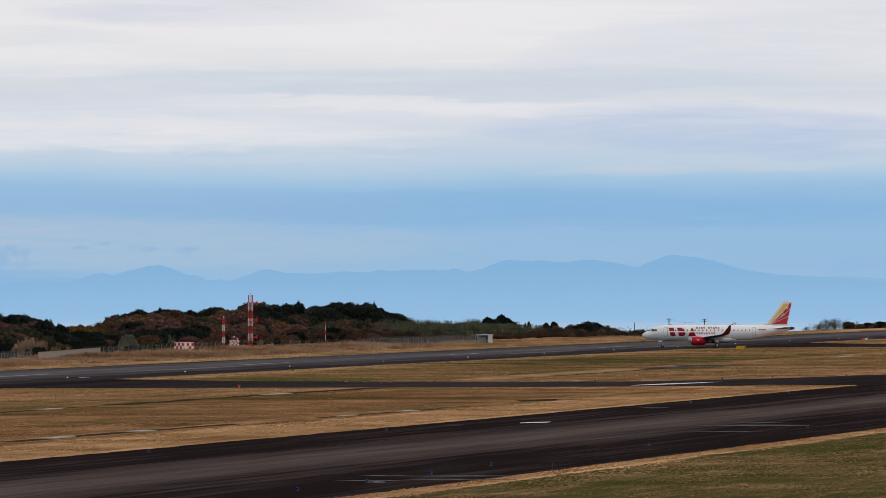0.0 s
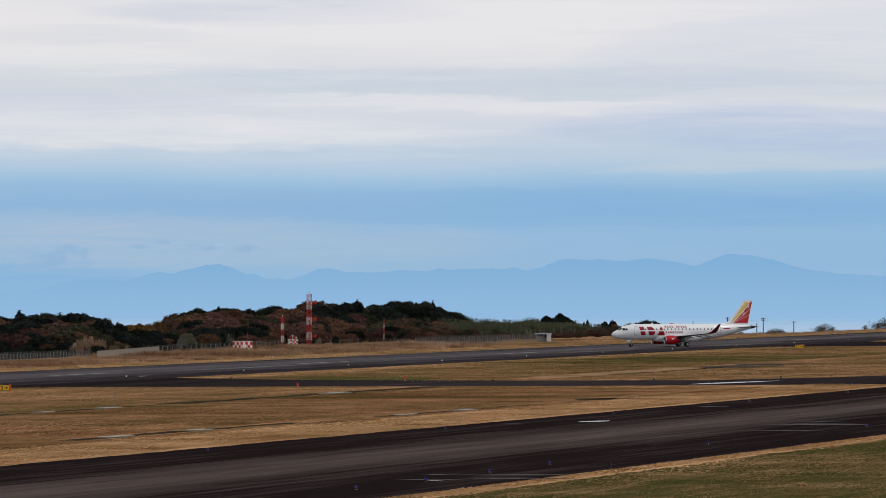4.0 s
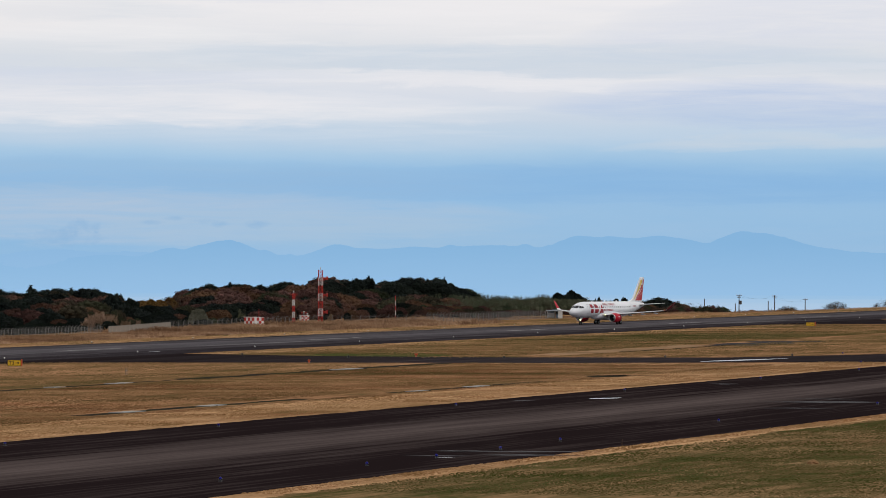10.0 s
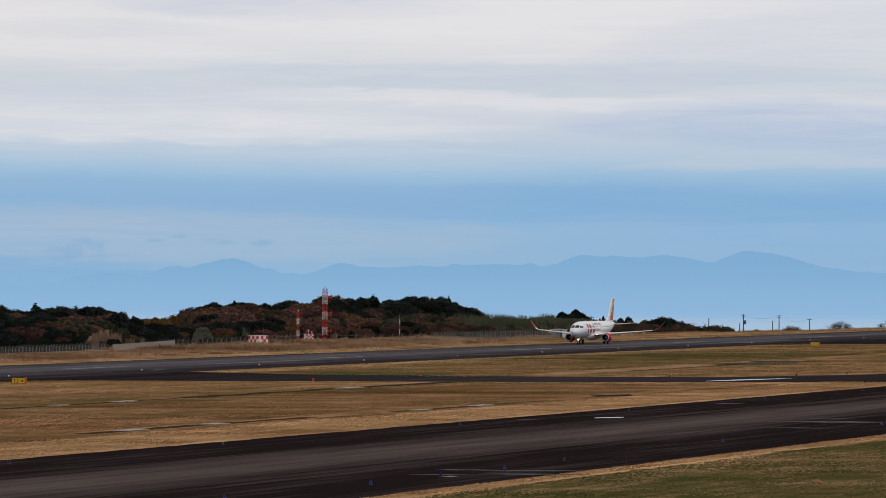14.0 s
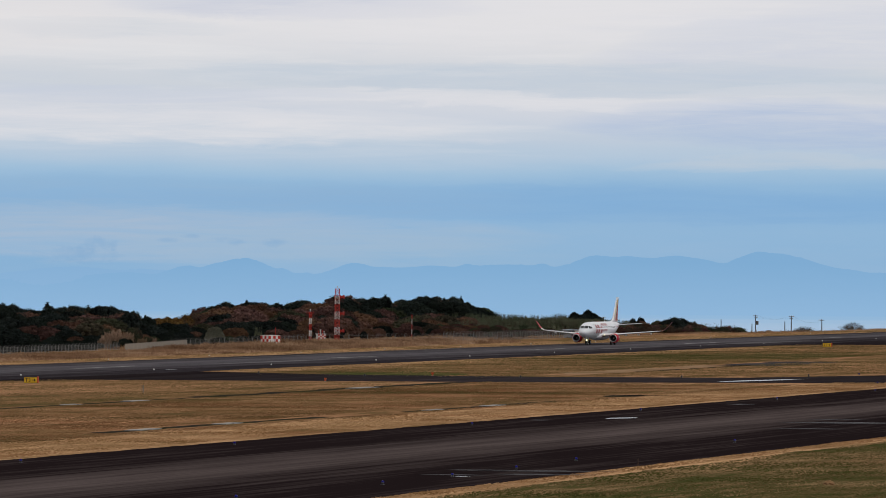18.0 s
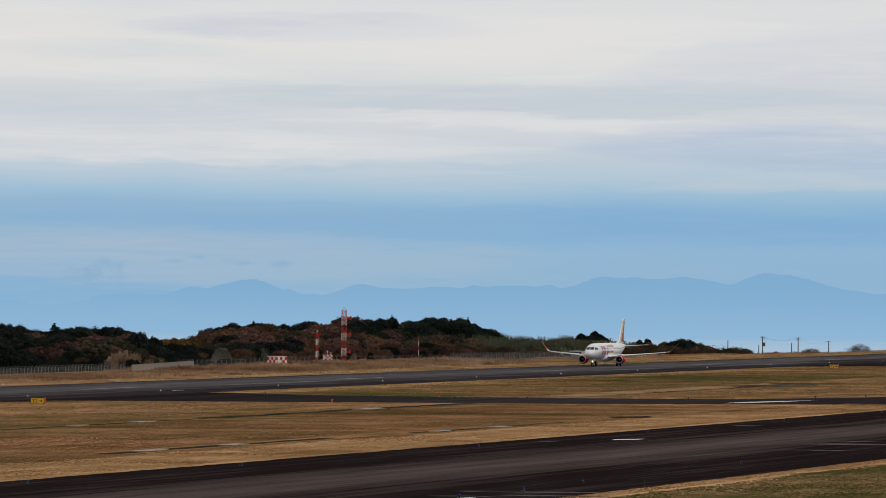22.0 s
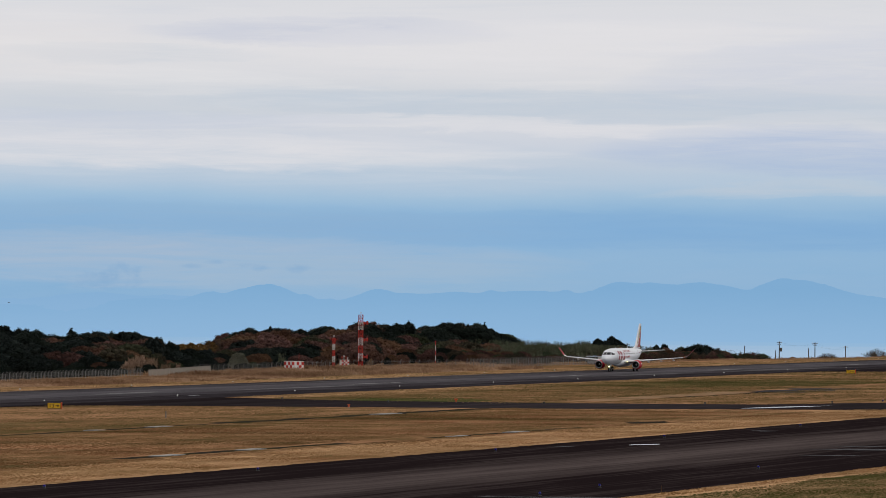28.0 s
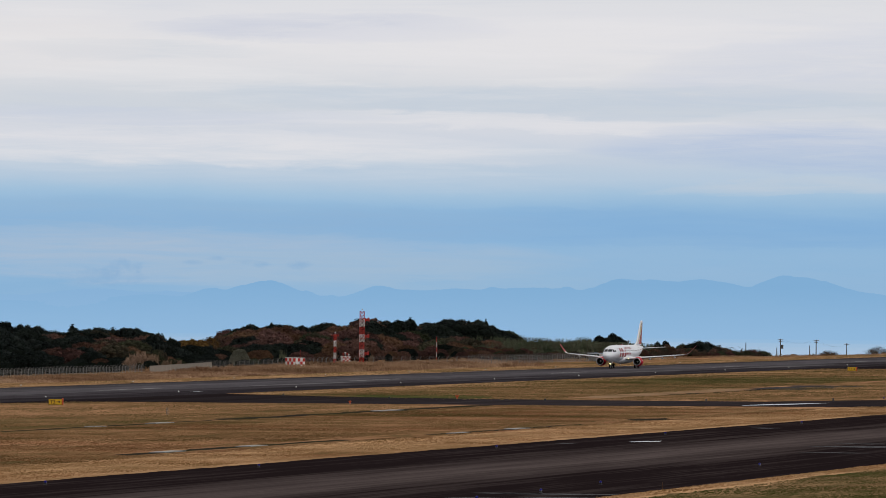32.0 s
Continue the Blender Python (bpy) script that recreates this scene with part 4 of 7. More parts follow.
def make_woods():
    rng = random.Random(11)
    pats = {}
    for kind, n, h, s in (("evergreen", 3, 13.0, 5.8), ("rust", 3, 13.0, 5.6), ("olive", 2, 13.0, 5.4), ("bamboo", 3, 11.0, 3.4), ("cedar", 2, 12.0, 2.4), ("pale", 1, 6.0, 2.4), ("dry", 1, 6.0, 2.6), ("gold", 2, 13.0, 5.0), ("bare", 2, 6.5, 3.2)):
        pats[kind] = [(make_tree(kind, 100 + 7 * i + len(kind), h, s), h) for i in range(n)]
    # lower, rounder trees for the slope and the wood's edge
    for kind in ("evergreen", "rust", "olive"):
        pats[kind + " low"] = [(make_tree(kind, 300 + 5 * i + len(kind), 5.5, 3.9), 5.5) for i in range(3)]
        pats[kind + " bush"] = [(make_tree(kind, 400 + 5 * i + len(kind), 3.0, 2.2), 3.0) for i in range(2)]
    used = {k: 0 for k in pats}

    def plant(kind, a, b, top, wide=1.0):
        z = ground_z(a, b)
        if top - z < 8.5 and kind + " low" in pats:
            kind += " low" if top - z > 3.6 else " bush"
        i = used[kind]
        used[kind] += 1
        ob, h = pats[kind][i % len(pats[kind])]
        s = max(0.3, (top - z) / h)
        m = at_field(a, b, z, rng.uniform(0, 360))
        w = wide * (s if kind in ("cedar", "bare", "pale", "dry") else 0.2 + 0.8 * s)
        if i < len(pats[kind]):
            ob.matrix_basis = m @ Matrix.Diagonal((w, w, s, 1))
            return ob
        k = ob.scale
        return copy_thing(ob, m @ Matrix.Diagonal((w / k[0], w / k[1], s / k[2], 1)))

    # which trees grow on the crest, by bounds along the back row
    crest = [(1452, "evergreen"), (1468, "rust"), (1500, "gold"), (1530, "rust"), (1622, "evergreen"), (1635, "rust"), (1668, "evergreen"), (1694, "rust"), (1782, "evergreen"), (9999, "bamboo")]

    def species(a, b):
        if a > (1782 if b > 425 else 1765):
            return "bamboo"
        if b >= 460:
            return next(k for top, k in crest if a < top) if rng.random() < 0.9 else "olive"
        if 1694 < a and b > 410 or 1632 < a < 1668 and b > 425:
            return "evergreen"
        if a < 1372 and b < 445 and rng.random() < 0.88 or a < 1400 and rng.random() < 0.6 or b < 400 and a < 1600 and rng.random() < 0.6:
            return "evergreen"
        return rng.choice(["rust", "rust", "rust", "rust", "olive", "evergreen"])

    # the wood: from the back row forward, lower towards the fence
    for row, (b, fall, step) in enumerate(((470, 0.0, 7.5), (452, 0.7, 12.5), (434, 1.5, 12.5), (416, 2.6, 12.5), (400, 3.9, 12.5), (388, 5.4, 12.5), (380, 7.2, 13.0))):
        a = 1290.0 + row * 2
        while a < 1905:
            # the same bearing in every row
            aa = a if b >= 470 else a * b / 470.0
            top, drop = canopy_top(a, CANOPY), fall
            low = max(ground_z(aa, b) + 2.2, -1.0)
            if 1688 < a <= 1765 and b < 425:
                drop = max(drop, 5.0)
            want = 15.0 - (15.0 - (top - drop)) * (aa / a) if b < 470 else top - drop * 0.5
            plant(species(a, b), aa + rng.uniform(-1.5, 1.5), b + rng.uniform(-4, 4), max(low, want + rng.uniform(-0.7, 0.4)), rng.uniform(1.0, 1.4))
            a += step * rng.uniform(0.8, 1.25) * (1.0 if a < 1765 else 0.8)

    # single trees that stand out on the crest and the slope
    for kind, a, b, top, wide in (
            ("cedar", 1309, 440, 7.0, 1.9), ("cedar", 1566, 440, 7.7, 1.2), ("cedar", 1578, 440, 8.2, 1.3), ("cedar", 1573, 438, 7.2, 1.2), ("evergreen", 1335, 430, 5.4, 0.75), ("evergreen", 1341, 428, 4.6, 0.6),
            ("evergreen", 1372, 455, 6.7, 0.7), ("evergreen", 1391, 455, 6.5, 0.8), ("evergreen", 1398, 455, 6.3, 0.7), ("evergreen", 1549, 468, 7.3, 0.3), ("evergreen", 1556, 468, 6.9, 0.35), ("evergreen", 1570, 460, 6.5, 0.7), ("evergreen", 1581, 460, 6.4, 0.7),
            ("evergreen", 1618, 452, 8.2, 1.0), ("evergreen", 1608, 452, 8.0, 0.9), ("evergreen", 1739, 465, 7.9, 0.8)):
        plant(kind, a, b, top, wide)
    for a, top in ((1374, 3.6), (1380, 4.0), (1387, 3.9), (1394, 4.1), (1401, 3.9), (1409, 4.4)):
        plant("gold", a, 440, top, 0.8)
    for a, b, top in ((1376, 445, 5.6), (1382, 446, 4.6), (1409, 440, 5.1), (1416, 440, 5.4), (1404, 441, 4.4), (1573, 455, 6.5), (1592, 455, 6.2)):
        plant("bare", a, b, top, 1.2)
    # small heads and bare tops that break the skyline
    a = 1296.0
    while a < 1768:
        kind = next(k for top, k in crest if a < top)
        kind = rng.choice([kind, "bare", "cedar"] if kind != "gold" else ["bare"])
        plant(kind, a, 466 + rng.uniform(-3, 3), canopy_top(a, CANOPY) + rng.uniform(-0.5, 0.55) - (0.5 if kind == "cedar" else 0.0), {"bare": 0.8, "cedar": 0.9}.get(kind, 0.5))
        a += rng.uniform(6.0, 13.0)
    # dark domes of evergreen at the wood's foot
    for a, b, top, wide in (
            (1228, 393, 2.7, 1.0), (1236, 393, 3.5, 1.0), (1244, 393, 4.0, 1.0), (1251, 392, 3.8, 1.0), (1258, 391, 3.0, 1.0), (1240, 388, 2.3, 0.9), (1250, 387, 2.5, 0.9),
            (1268, 389, 3.6, 1.0), (1276, 389, 4.1, 1.0), (1284, 389, 3.7, 1.0), (1293, 389, 4.2, 1.0), (1301, 389, 3.7, 1.0), (1310, 388, 3.9, 1.0), (1318, 388, 3.2, 1.0)):
        plant("evergreen", a, b, top, wide)
    # tan withered bushes, a green one and a pale one beside them
    for kind, a, b, top, wide in (
            ("dry", 1134, 370, 2.5, 1.3), ("dry", 1139, 371, 3.1, 1.3), ("dry", 1145, 371, 3.5, 1.3), ("dry", 1150, 371, 3.0, 1.2), ("dry", 1156, 370, 1.8, 1.4), ("dry", 1163, 370, 1.6, 1.4),
            ("olive", 1163, 374, 3.6, 0.6), ("olive", 1168, 375, 3.4, 0.6), ("olive", 1159, 374, 2.4, 0.6), ("pale", 1222, 376, 4.0, 1.3), ("pale", 1219, 376, 2.8, 1.1), ("pale", 1226, 376, 2.9, 1.1), ("bamboo", 1256, 377, 2.4, 0.5)):
        plant(kind, a, b, top, wide)
    # undergrowth close behind the fence
    a = 1020.0
    while a < 1238:
        plant(rng.choice(["evergreen", "evergreen", "evergreen", "olive"] if a > 1110 else ["evergreen"]), a, 370 + rng.uniform(-2, 2), rng.uniform(0.9, 2.1), 0.8)
        a += rng.uniform(2.6, 4.6)
    a = 1022.0
    while a < 1110:
        plant("evergreen", a, 362.5 + 0.026 * (a - 1022) + rng.uniform(-0.8, 0.8), rng.uniform(0.8, 1.5), 0.8)
        a += rng.uniform(2.2, 3.2)
    a = 1326.0
    while a < 1404:
        plant(rng.choice(["rust", "rust", "olive", "evergreen"]), a, 358 + rng.uniform(-1.5, 1.5), rng.uniform(0.9, 1.5), 0.9)
        a += rng.uniform(2.5, 4.0)
    a = 1462.0
    while a < 1650:
        top = 1.1 + 0.012 * (a - 1462) if a < 1568 else 0.9 - 0.006 * (a - 1568)
        plant(rng.choice(["rust", "rust", "olive", "bare"]), a, 363 + rng.uniform(-2, 2), top + rng.uniform(-0.5, 0.2), 1.0)
        if a < 1568:
            plant(rng.choice(["rust", "bare", "bare"]), a + 2, 358 + rng.uniform(-1, 1), 0.35 * top + rng.uniform(-0.2, 0.3), 0.9)
        a += rng.uniform(3.2, 5.0)
    # reddish scrub in front of the bamboo, falling away towards the hut
    for row, (b, up, a0) in enumerate(((372, 0.0, 1366), (378, 0.6, 1376), (364, -0.7, 1352))):
        a = a0
        while a < 1478 + 8 * row:
            top = 2.7 - 0.015 * (a - 1388) + up
            plant(rng.choice(["rust", "rust", "rust", "olive"]), a, b + rng.uniform(-2, 2), max(0.7, min(3.2, top) + rng.uniform(-0.6, 0.2)), 1.0)
            a += rng.uniform(4.5, 7.0)
    # small dark and brown bushes along the fence
    for kind, a, b, top, wide in (("evergreen", 1300, 372, 2.6, 0.6), ("evergreen", 1317, 372, 1.9, 0.5), ("dry", 1297, 370, 1.6, 0.9), ("evergreen", 1352, 370, 2.0, 0.6), ("evergreen", 1364, 370, 2.2, 0.6), ("olive", 1375, 371, 2.0, 0.6), ("rust", 1331, 373, 2.2, 0.7), ("rust", 1324, 373, 2.4, 0.7)):
        plant(kind, a, b, top, wide)
    # feathery bamboo behind the tall fence, up to the clump of trees
    for b, drop, a0, a1 in ((400, 0.0, 1512, 1625), (394, 1.0, 1490, 1612), (387, 2.1, 1490, 1604), (380, 3.0, 1510, 1592)):
        a = a0
        while a < a1:
            plant("bamboo", a, b + rng.uniform(-1.5, 1.5), max(1.0, 4.5 - 0.0155 * (a * 400 / b - 1517) - drop + rng.uniform(-0.7, 0.5)), rng.uniform(1.1, 1.5))
            a += rng.uniform(3.5, 5.5)
    # the clump of trees beyond the hut
    for kind, a, b, top, wide in (
            ("evergreen", 1616, 400, 4.5, 0.5), ("evergreen", 1620, 400, 3.8, 0.55), ("evergreen", 1625, 400, 4.0, 0.55), ("evergreen", 1631, 400, 5.1, 0.45), ("evergreen", 1636, 400, 4.2, 0.6), ("evergreen", 1641, 400, 3.5, 0.6), ("evergreen", 1645, 400, 2.7, 0.6), ("evergreen", 1628, 398, 2.6, 0.8), ("evergreen", 1637, 398, 2.4, 0.8),
            ("cedar", 1641, 395, 3.0, 1.1), ("cedar", 1637, 395, 2.5, 1.2), ("evergreen", 1648, 392, 2.8, 0.4), ("evergreen", 1657, 392, 3.0, 0.4)):
        plant(kind, a, b, top, wide)
    for a in range(1598, 1668, 5):
        plant(rng.choice(["rust", "rust", "olive", "bamboo"]), a, 388 + rng.uniform(-2, 2), 0.9 + 0.022 * (a - 1598) + rng.uniform(-0.4, 0.3), 0.8)
        plant(rng.choice(["olive", "bare", "rust", "bare"]), a - 22, 379 + rng.uniform(-1, 1), rng.uniform(-0.4, 0.6), 0.9)
    for a, top, wide in ((1646, 2.6, 0.7), (1653, 3.1, 0.75), (1659, 3.3, 0.75), (1666, 3.0, 0.7), (1671, 2.4, 0.6)):
        plant("evergreen", a, 383, top, wide)
    # leafless bushes along the far edge of the field
    for a, b, top, wide in (
            (1639, 372, 1.9, 1.1), (1648, 372, 2.1, 1.2), (1657, 372, 1.2, 1), (1662, 371, 1.1, 1), (1669, 370, 1.4, 1.1), (1681, 370, 0.5, 1), (1819, 350, 3, 1.6), (1832, 350, 3.1, 1.6), (1808, 350, 1.7, 1.4),
            (1774, 347, 0.1, 1.2), (1702, 362, -0.1, 1), (1720, 362, 0.2, 1.1), (1731, 362, 0.4, 1.2), (1741, 352, 1.9, 1.3), (1733, 352, 1.4, 1.2), (1751, 352, 1.1, 1.1)):
        plant("bare", a, b, top, wide)
    for kind, a, b, top, wide in (("rust", 1622, 371, 1.3, 0.8), ("olive", 1628, 371, 1.9, 0.8), ("rust", 1633, 371, 1.7, 0.8), ("rust", 1640, 372, 1.5, 0.7), ("olive", 1660, 371, 0.8, 0.8), ("rust", 1668, 371, 0.9, 0.7), ("bare", 1671, 353, 0.4, 1.2), ("bare", 1677, 353, 1.0, 1.2), ("bare", 1682, 353, 0.9, 1.2), ("bare", 1688, 353, 0.5, 1.2), ("rust", 1655, 357, -0.1, 0.8)):
        plant(kind, a, b, top, wide)
    for kind, a, top in (("olive", 1841, 1.7), ("rust", 1846, 1.5), ("bare", 1856, 1.8), ("rust", 1862, 0.9), ("evergreen", 1872, 1.2), ("evergreen", 1879, 1.0), ("bare", 1886, 1.6), ("evergreen", 1893, 1.4), ("rust", 1901, 1.2), ("evergreen", 1910, 1.6)):
        plant(kind, a, 348, top, 0.8)
    for a in range(1838, 1935, 9):
        plant(rng.choice(["evergreen", "rust", "olive", "bare"]), a, 345 + rng.uniform(-3, 3), rng.uniform(-1.0, 1.0), 0.9)
    return pats


make_woods()


# ---- the airliner ----
NOSE = 15.64                       # metres ahead of the main wheels


def fuselage_ring(s, hw, zb, zt, n=28):
    """Cross-section s metres behind the nose, slightly egg-shaped."""
    x, zc, hh = NOSE - s, (zb + zt) / 2, (zt - zb) / 2
    out = []
    for i in range(n):
        a = 2 * math.pi * i / n
        c, sn = math.cos(a), math.sin(a)
        k = 1.0 - 0.05 * max(0.0, -sn)
        out.append((x, hw * k * math.copysign(abs(c) ** 0.95, c), zc + hh * sn))
    return out


BODY = [(0.0, 0.06, 2.48, 2.60), (0.12, 0.32, 2.24, 2.82), (0.35, 0.58, 2.03, 3.02), (0.8, 0.86, 1.82, 3.27), (1.4, 1.08, 1.66, 3.56), (1.9, 1.2, 1.58, 3.86), (2.5, 1.31, 1.52, 4.18), (3.2, 1.4, 1.47, 4.44), (4.2, 1.48, 1.45, 4.62),
        (5.5, 1.505, 1.44, 4.7), (9.0, 1.505, 1.44, 4.7), (13.0, 1.505, 1.44, 4.7), (17.0, 1.505, 1.44, 4.7), (20.0, 1.505, 1.46, 4.7), (22.0, 1.46, 1.58, 4.7), (24.0, 1.32, 1.88, 4.69), (26.0, 1.08, 2.35, 4.66), (28.0, 0.8, 2.9, 4.58),
        (29.5, 0.57, 3.3, 4.48), (30.7, 0.36, 3.62, 4.36), (31.3, 0.24, 3.76, 4.26)]


def body_at(s):
    for p, q in zip(BODY, BODY[1:]):
        if p[0] <= s <= q[0]:
            f = (s - p[0]) / (q[0] - p[0])
            return [u + (v - u) * f for u, v in zip(p, q)]
    return list(BODY[-1])


def skin(s, z, side, out=0.02):
    """A point on the fuselage's skin, a little proud of it."""
    _, hw, zb, zt = body_at(s)
    zc, hh = (zb + zt) / 2, (zt - zb) / 2
    sn = max(-0.999, min(0.999, (z - zc) / hh))
    y = hw * (1.0 - 0.05 * max(0.0, -sn)) * (1 - sn * sn) ** 0.475
    return (NOSE - s, side * (y + out), z)


def nose_s(y, z):
    """How far behind the nose the skin passes through (y, z)."""
    lo, hi = 0.05, 5.0
    for _ in range(40):
        s = (lo + hi) / 2
        _, hw, zb, zt = body_at(s)
        inside = (abs(y) / hw) ** 2 + ((z - (zb + zt) / 2) / ((zt - zb) / 2)) ** 2 < 1
        lo, hi = (lo, s) if inside else (s, hi)
    return hi


def skin_patch(bm, pts, side, out=0.02, nz=4):
    """A flat shape (s, z) wrapped on the skin: quads from its left edge to its right edge, given as ((s, z), ...) of four corners."""
    (s0, z0), (s1, z1), (s2, z2), (s3, z3) = pts
    grid = []
    for j in range(nz + 1):
        f = j / nz
        l = (s0 + (s3 - s0) * f, z0 + (z3 - z0) * f)
        r = (s1 + (s2 - s1) * f, z1 + (z2 - z1) * f)
        row = []
        for i in range(4):
            g = i / 3
            row.append(bm.verts.new(skin(l[0] + (r[0] - l[0]) * g, l[1] + (r[1] - l[1]) * g, side, out)))
        grid.append(row)
    for a, b in zip(grid, grid[1:]):
        for i in range(3):
            q = (a[i], a[i + 1], b[i + 1], b[i])
            bm.faces.new(q if side < 0 else q[::-1])


def foil(bm, secs, mat=0):
    """A wing-like body from sections: (leading x, y, z, chord, thickness, tilt) where tilt turns the thickness from up to sideways."""
    rings = []
    prof = [(0, 0), (0.02, 0.28), (0.1, 0.42), (0.3, 0.5), (0.6, 0.36), (0.85, 0.15), (1, 0.02), (0.85, -0.12), (0.6, -0.3), (0.3, -0.42), (0.1, -0.36), (0.02, -0.2)]
    for x, y, z, c, t, tilt in secs:
        up = Vector((0, -math.sin(tilt), math.cos(tilt)))
        rings.append([Vector((x - c * p, y, z)) + up * (t * c * q) for p, q in prof])
    loft(bm, rings, True, mat)


def mirror_bm(bm):
    for v in bm.verts:
        v.co.y = -v.co.y
    bmesh.ops.reverse_faces(bm, faces=bm.faces[:])


def wheel_mesh(r, w):
    bm = bmesh.new()
    prof = [(0.42 * r, -0.38 * w), (0.62 * r, -0.46 * w), (0.86 * r, -0.5 * w), (0.96 * r, -0.38 * w), (r, -0.15 * w), (r, 0.15 * w), (0.96 * r, 0.38 * w), (0.86 * r, 0.5 * w), (0.62 * r, 0.46 * w), (0.42 * r, 0.38 * w)]
    n = 24
    rings = [[(rr * math.cos(2 * math.pi * i / n), yy, rr * math.sin(2 * math.pi * i / n)) for i in range(n)] for rr, yy in prof]
    loft(bm, rings, False, 0)
    rings = [[(rr * math.cos(2 * math.pi * i / n), yy, rr * math.sin(2 * math.pi * i / n)) for i in range(n)] for rr, yy in ((0.56 * r, -0.43 * w), (0.5 * r, -0.3 * w), (0.16 * r, -0.26 * w), (0.14 * r, -0.42 * w), (0.14 * r, 0.42 * w), (0.16 * r, 0.26 * w), (0.5 * r, 0.3 * w), (0.56 * r, 0.43 * w))]
    loft(bm, rings, True, 1)
    for i in range(8):
        a = 2 * math.pi * i / 8
        for sgn in (-1, 1):
            rod(bm, (0.36 * r * math.cos(a), sgn * 0.24 * w, 0.36 * r * math.sin(a)), (0.36 * r * math.cos(a), sgn * 0.33 * w, 0.36 * r * math.sin(a)), 0.05 * r, None, 6, 1)
    bmesh.ops.recalc_face_normals(bm, faces=bm.faces[:])
    return mesh_from("wheel", bm, [M["tyre"], M["paint_grey"]], True)


def make_engine(plane, side):
    y, z, x0 = 3.85 * side, 1.4, 5.35
    n = 32

    def ring(x, r, dz=0.0):
        return [(x0 - x, y + r * math.cos(2 * math.pi * i / n), z + dz + r * math.sin(2 * math.pi * i / n)) for i in range(n)]

    bm = bmesh.new()
    loft(bm, [ring(0.18, 0.8), ring(0.5, 0.9), ring(1.1, 0.95), ring(1.9, 0.93), ring(2.6, 0.82), ring(3.05, 0.7), ring(3.02, 0.66), ring(2.4, 0.7)], False)
    nac = part("engine_nacelle", bm, M["paint_red"], plane, "glossy red engine nacelle", True)
    bm = bmesh.new()
    loft(bm, [ring(0.18, 0.8), ring(0.05, 0.76), ring(0.0, 0.7), ring(0.06, 0.65), ring(0.2, 0.62)], False)
    part("intake_lip", bm, M["bare_metal"], nac, "polished metal intake lip", True)
    bm = bmesh.new()
    loft(bm, [ring(0.2, 0.62), ring(0.5, 0.62), ring(0.95, 0.63)], False)
    part("intake_duct", bm, M["dark_metal"], nac, "dark intake duct", True)
    bm = bmesh.new()
    for k in range(22):
        a = 2 * math.pi * k / 22
        ca, sa = math.cos(a), math.sin(a)
        p = [(x0 - 0.86, 0.18, -0.03), (x0 - 0.94, 0.18, 0.05), (x0 - 0.98, 0.6, 0.11), (x0 - 0.84, 0.6, -0.05)]
        bm.faces.new([bm.verts.new((px, y + ca * r - sa * q, z + sa * r + ca * q)) for px, r, q in p])
    loft(bm, [ring(1.02, 0.63), ring(1.03, 0.02)], False)
    part("fan", bm, M["dark_metal"], nac, "dark fan blades")
    bm = bmesh.new()
    loft(bm, [ring(0.55, 0.01), ring(0.65, 0.09), ring(0.8, 0.16), ring(0.95, 0.2)], True)
    part("spinner", bm, M["paint_grey"], nac, "", True)
    bm = bmesh.new()
    loft(bm, [ring(2.45, 0.5), ring(3.2, 0.44), ring(3.7, 0.34), ring(3.68, 0.3), ring(2.5, 0.3)], False)
    loft(bm, [ring(3.0, 0.27), ring(3.7, 0.18), ring(4.1, 0.02)], True)
    part("exhaust", bm, M["dark_metal"], nac, "dark metal exhaust nozzle and cone", True)
    bm = bmesh.new()
    loft(bm, [[(x0 - 0.9, y + 0.1, z + 0.85), (x0 - 0.9, y - 0.1, z + 0.85), (x0 - 0.9, y - 0.08, z + 0.95), (x0 - 0.9, y + 0.08, z + 0.95)],
              [(x0 - 2.4, y + 0.16, z + 0.7), (x0 - 2.4, y - 0.16, z + 0.7), (x0 - 2.4, y - 0.16, z + 1.1), (x0 - 2.4, y + 0.16, z + 1.1)],
              [(x0 - 4.6, y + 0.1, z + 0.75), (x0 - 4.6, y - 0.1, z + 0.75), (x0 - 4.6, y - 0.1, z + 0.95), (x0 - 4.6, y + 0.1, z + 0.95)]])
    bmesh.ops.recalc_face_normals(bm, faces=bm.faces[:])
    part("pylon", bm, M["paint_white"], nac, "white engine pylon")
    bm = bmesh.new()
    box(bm, (x0 - 1.5, y + side * 0.945, z + 0.25), (0.5, 0.02, 0.2))
    part("emblem", bm, M["paint_white"], nac, "small pale emblem")


def lamp_tube(p, r, depth):
    """A lamp that looks forward: a glowing disc set back in a short dark housing."""
    bm = bmesh.new()
    n = 14

    def ring(x, q):
        return [(p[0] + x, p[1] + q * math.cos(2 * math.pi * i / n), p[2] + q * math.sin(2 * math.pi * i / n)) for i in range(n)]
    loft(bm, [ring(-0.06, r * 0.6), ring(0.0, r * 1.06), ring(depth, r * 1.1), ring(depth, r * 1.0), ring(0.02, r * 0.98)], False, 1)
    f = bm.faces.new([bm.verts.new(q) for q in ring(depth * 0.3, r * 0.96)])
    f.material_index = 0
    return mesh_from("lamp", bm, [M["lamp_warm"], M["paint_grey"]])


